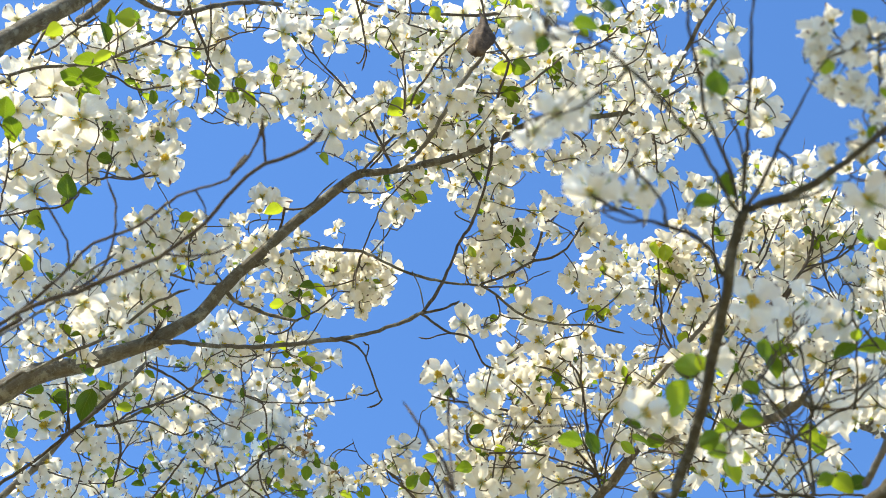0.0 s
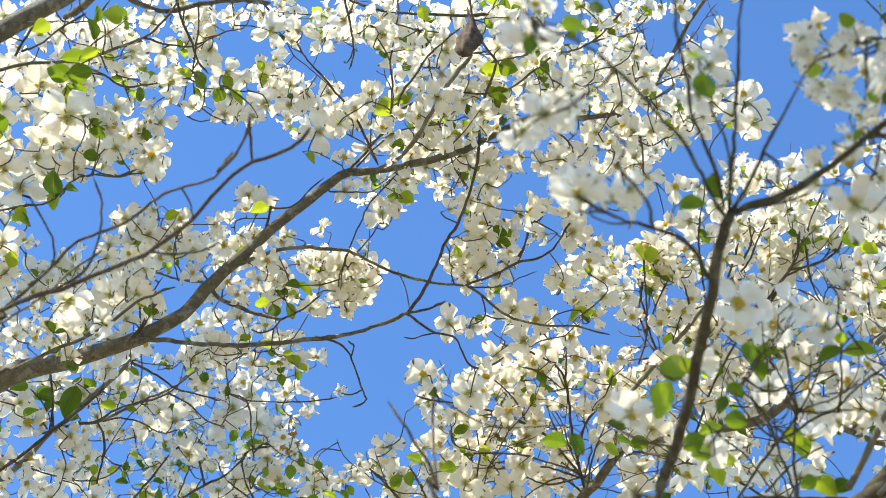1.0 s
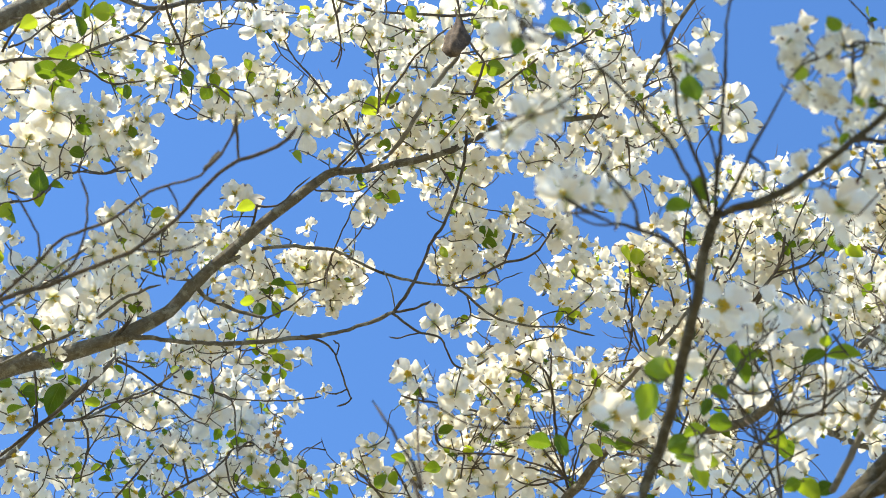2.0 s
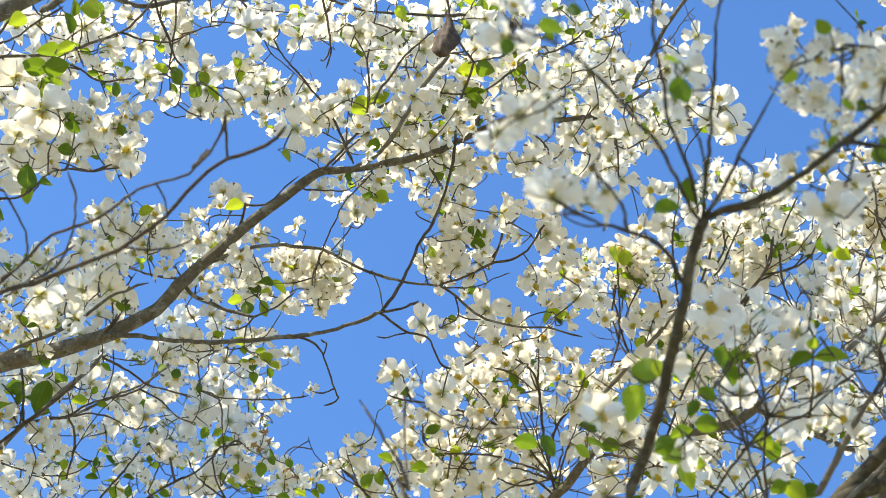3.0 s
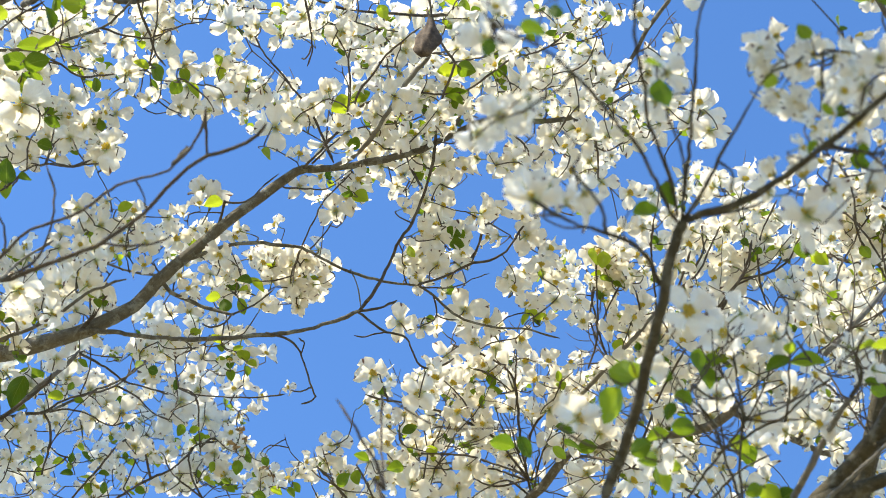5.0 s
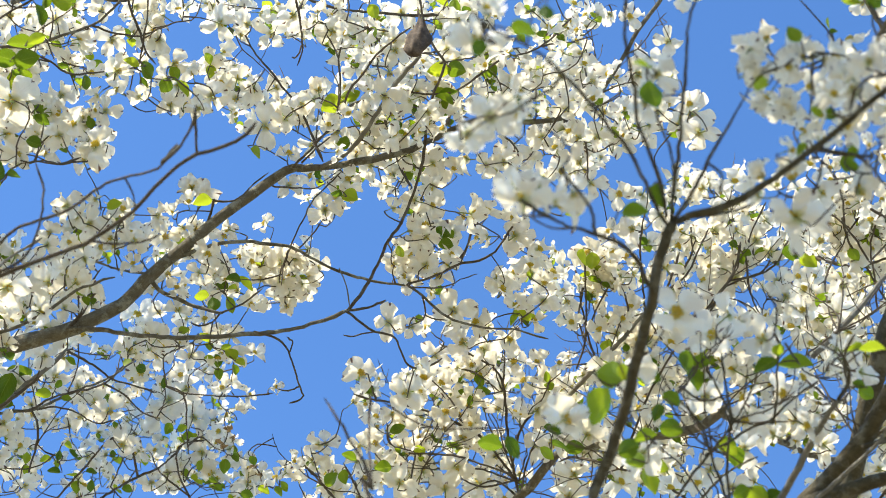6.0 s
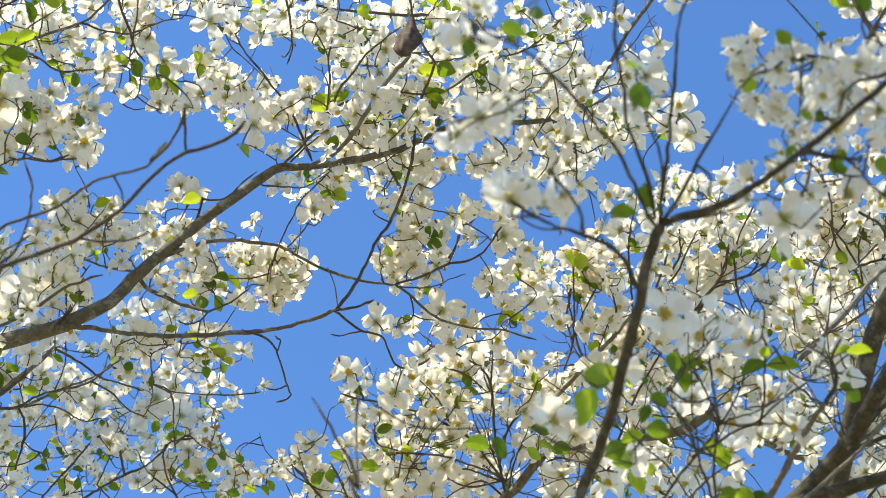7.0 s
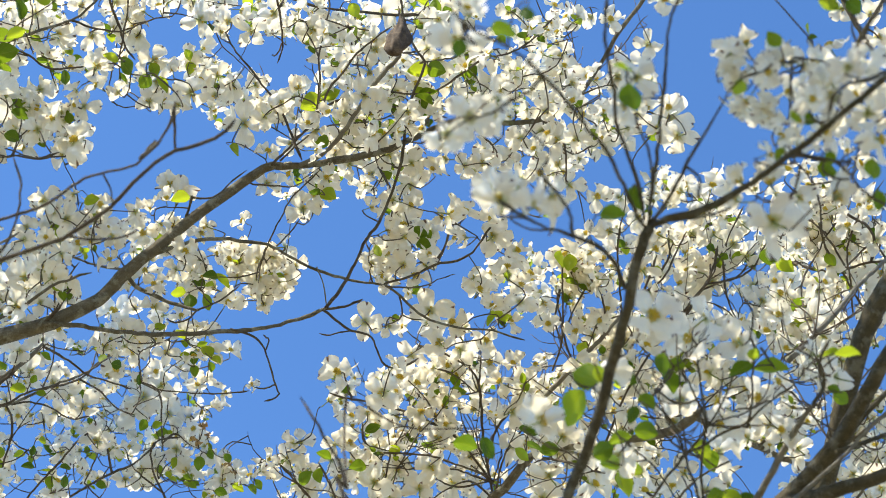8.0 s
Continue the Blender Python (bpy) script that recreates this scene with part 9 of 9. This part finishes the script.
spray(-1.367, 2.824, 5.478, 0.150, 13)
spray(-1.489, 2.769, 5.838, 0.150, 13)
spray(-1.534, 2.894, 5.684, 0.150, 13)
spray(-1.424, 2.884, 5.683, 0.150, 13)
spray(-1.513, 3.009, 5.745, 0.150, 13)
spray(-1.657, 2.739, 6.274, 0.150, 13)
spray(-1.592, 2.779, 5.614, 0.150, 13)
spray(-1.453, 3.033, 5.367, 0.150, 13)
spray(-1.676, 2.917, 6.244, 0.150, 13)
spray(-1.448, 2.467, 5.758, 0.150, 13)
spray(-1.322, 2.479, 5.576, 0.150, 13)
spray(-1.276, 2.516, 5.256, 0.150, 13)
spray(-1.745, 2.409, 6.058, 0.130, 16)
spray(-1.455, 2.482, 5.827, 0.130, 16)
spray(-1.485, 2.164, 5.637, 0.130, 16)
spray(-1.477, 2.237, 5.614, 0.130, 16)
spray(-1.305, 2.270, 5.352, 0.130, 16)
spray(-1.408, 2.397, 5.544, 0.130, 16)
spray(-1.455, 2.131, 5.842, 0.130, 16)
spray(-1.464, 2.106, 5.933, 0.130, 16)
spray(-1.419, 2.576, 6.806, 0.130, 16)
spray(-1.200, 2.710, 6.557, 0.130, 16)
spray(-1.053, 2.767, 6.608, 0.130, 16)
spray(-1.035, 2.590, 6.185, 0.130, 16)
spray(-0.978, 2.815, 6.516, 0.130, 16)
spray(-1.175, 2.654, 6.454, 0.130, 16)
spray(-0.267, 1.380, 4.595, 0.100, 12)
spray(-0.192, 1.474, 4.496, 0.100, 12)
spray(-0.221, 1.537, 4.865, 0.100, 12)
spray(-0.068, 1.659, 4.700, 0.100, 12)
spray(-0.060, 1.605, 4.701, 0.100, 12)
spray(-0.352, 1.603, 4.826, 0.100, 12)
spray(-0.052, 1.580, 4.681, 0.100, 12)
spray(-0.321, 1.421, 4.826, 0.100, 12)
spray(-0.193, 1.542, 4.336, 0.100, 12)
spray(-0.266, 1.522, 4.393, 0.100, 12)

join_stems()

dry_leaf(0.075, 2.255, 4.879, 0.158, 0.040)
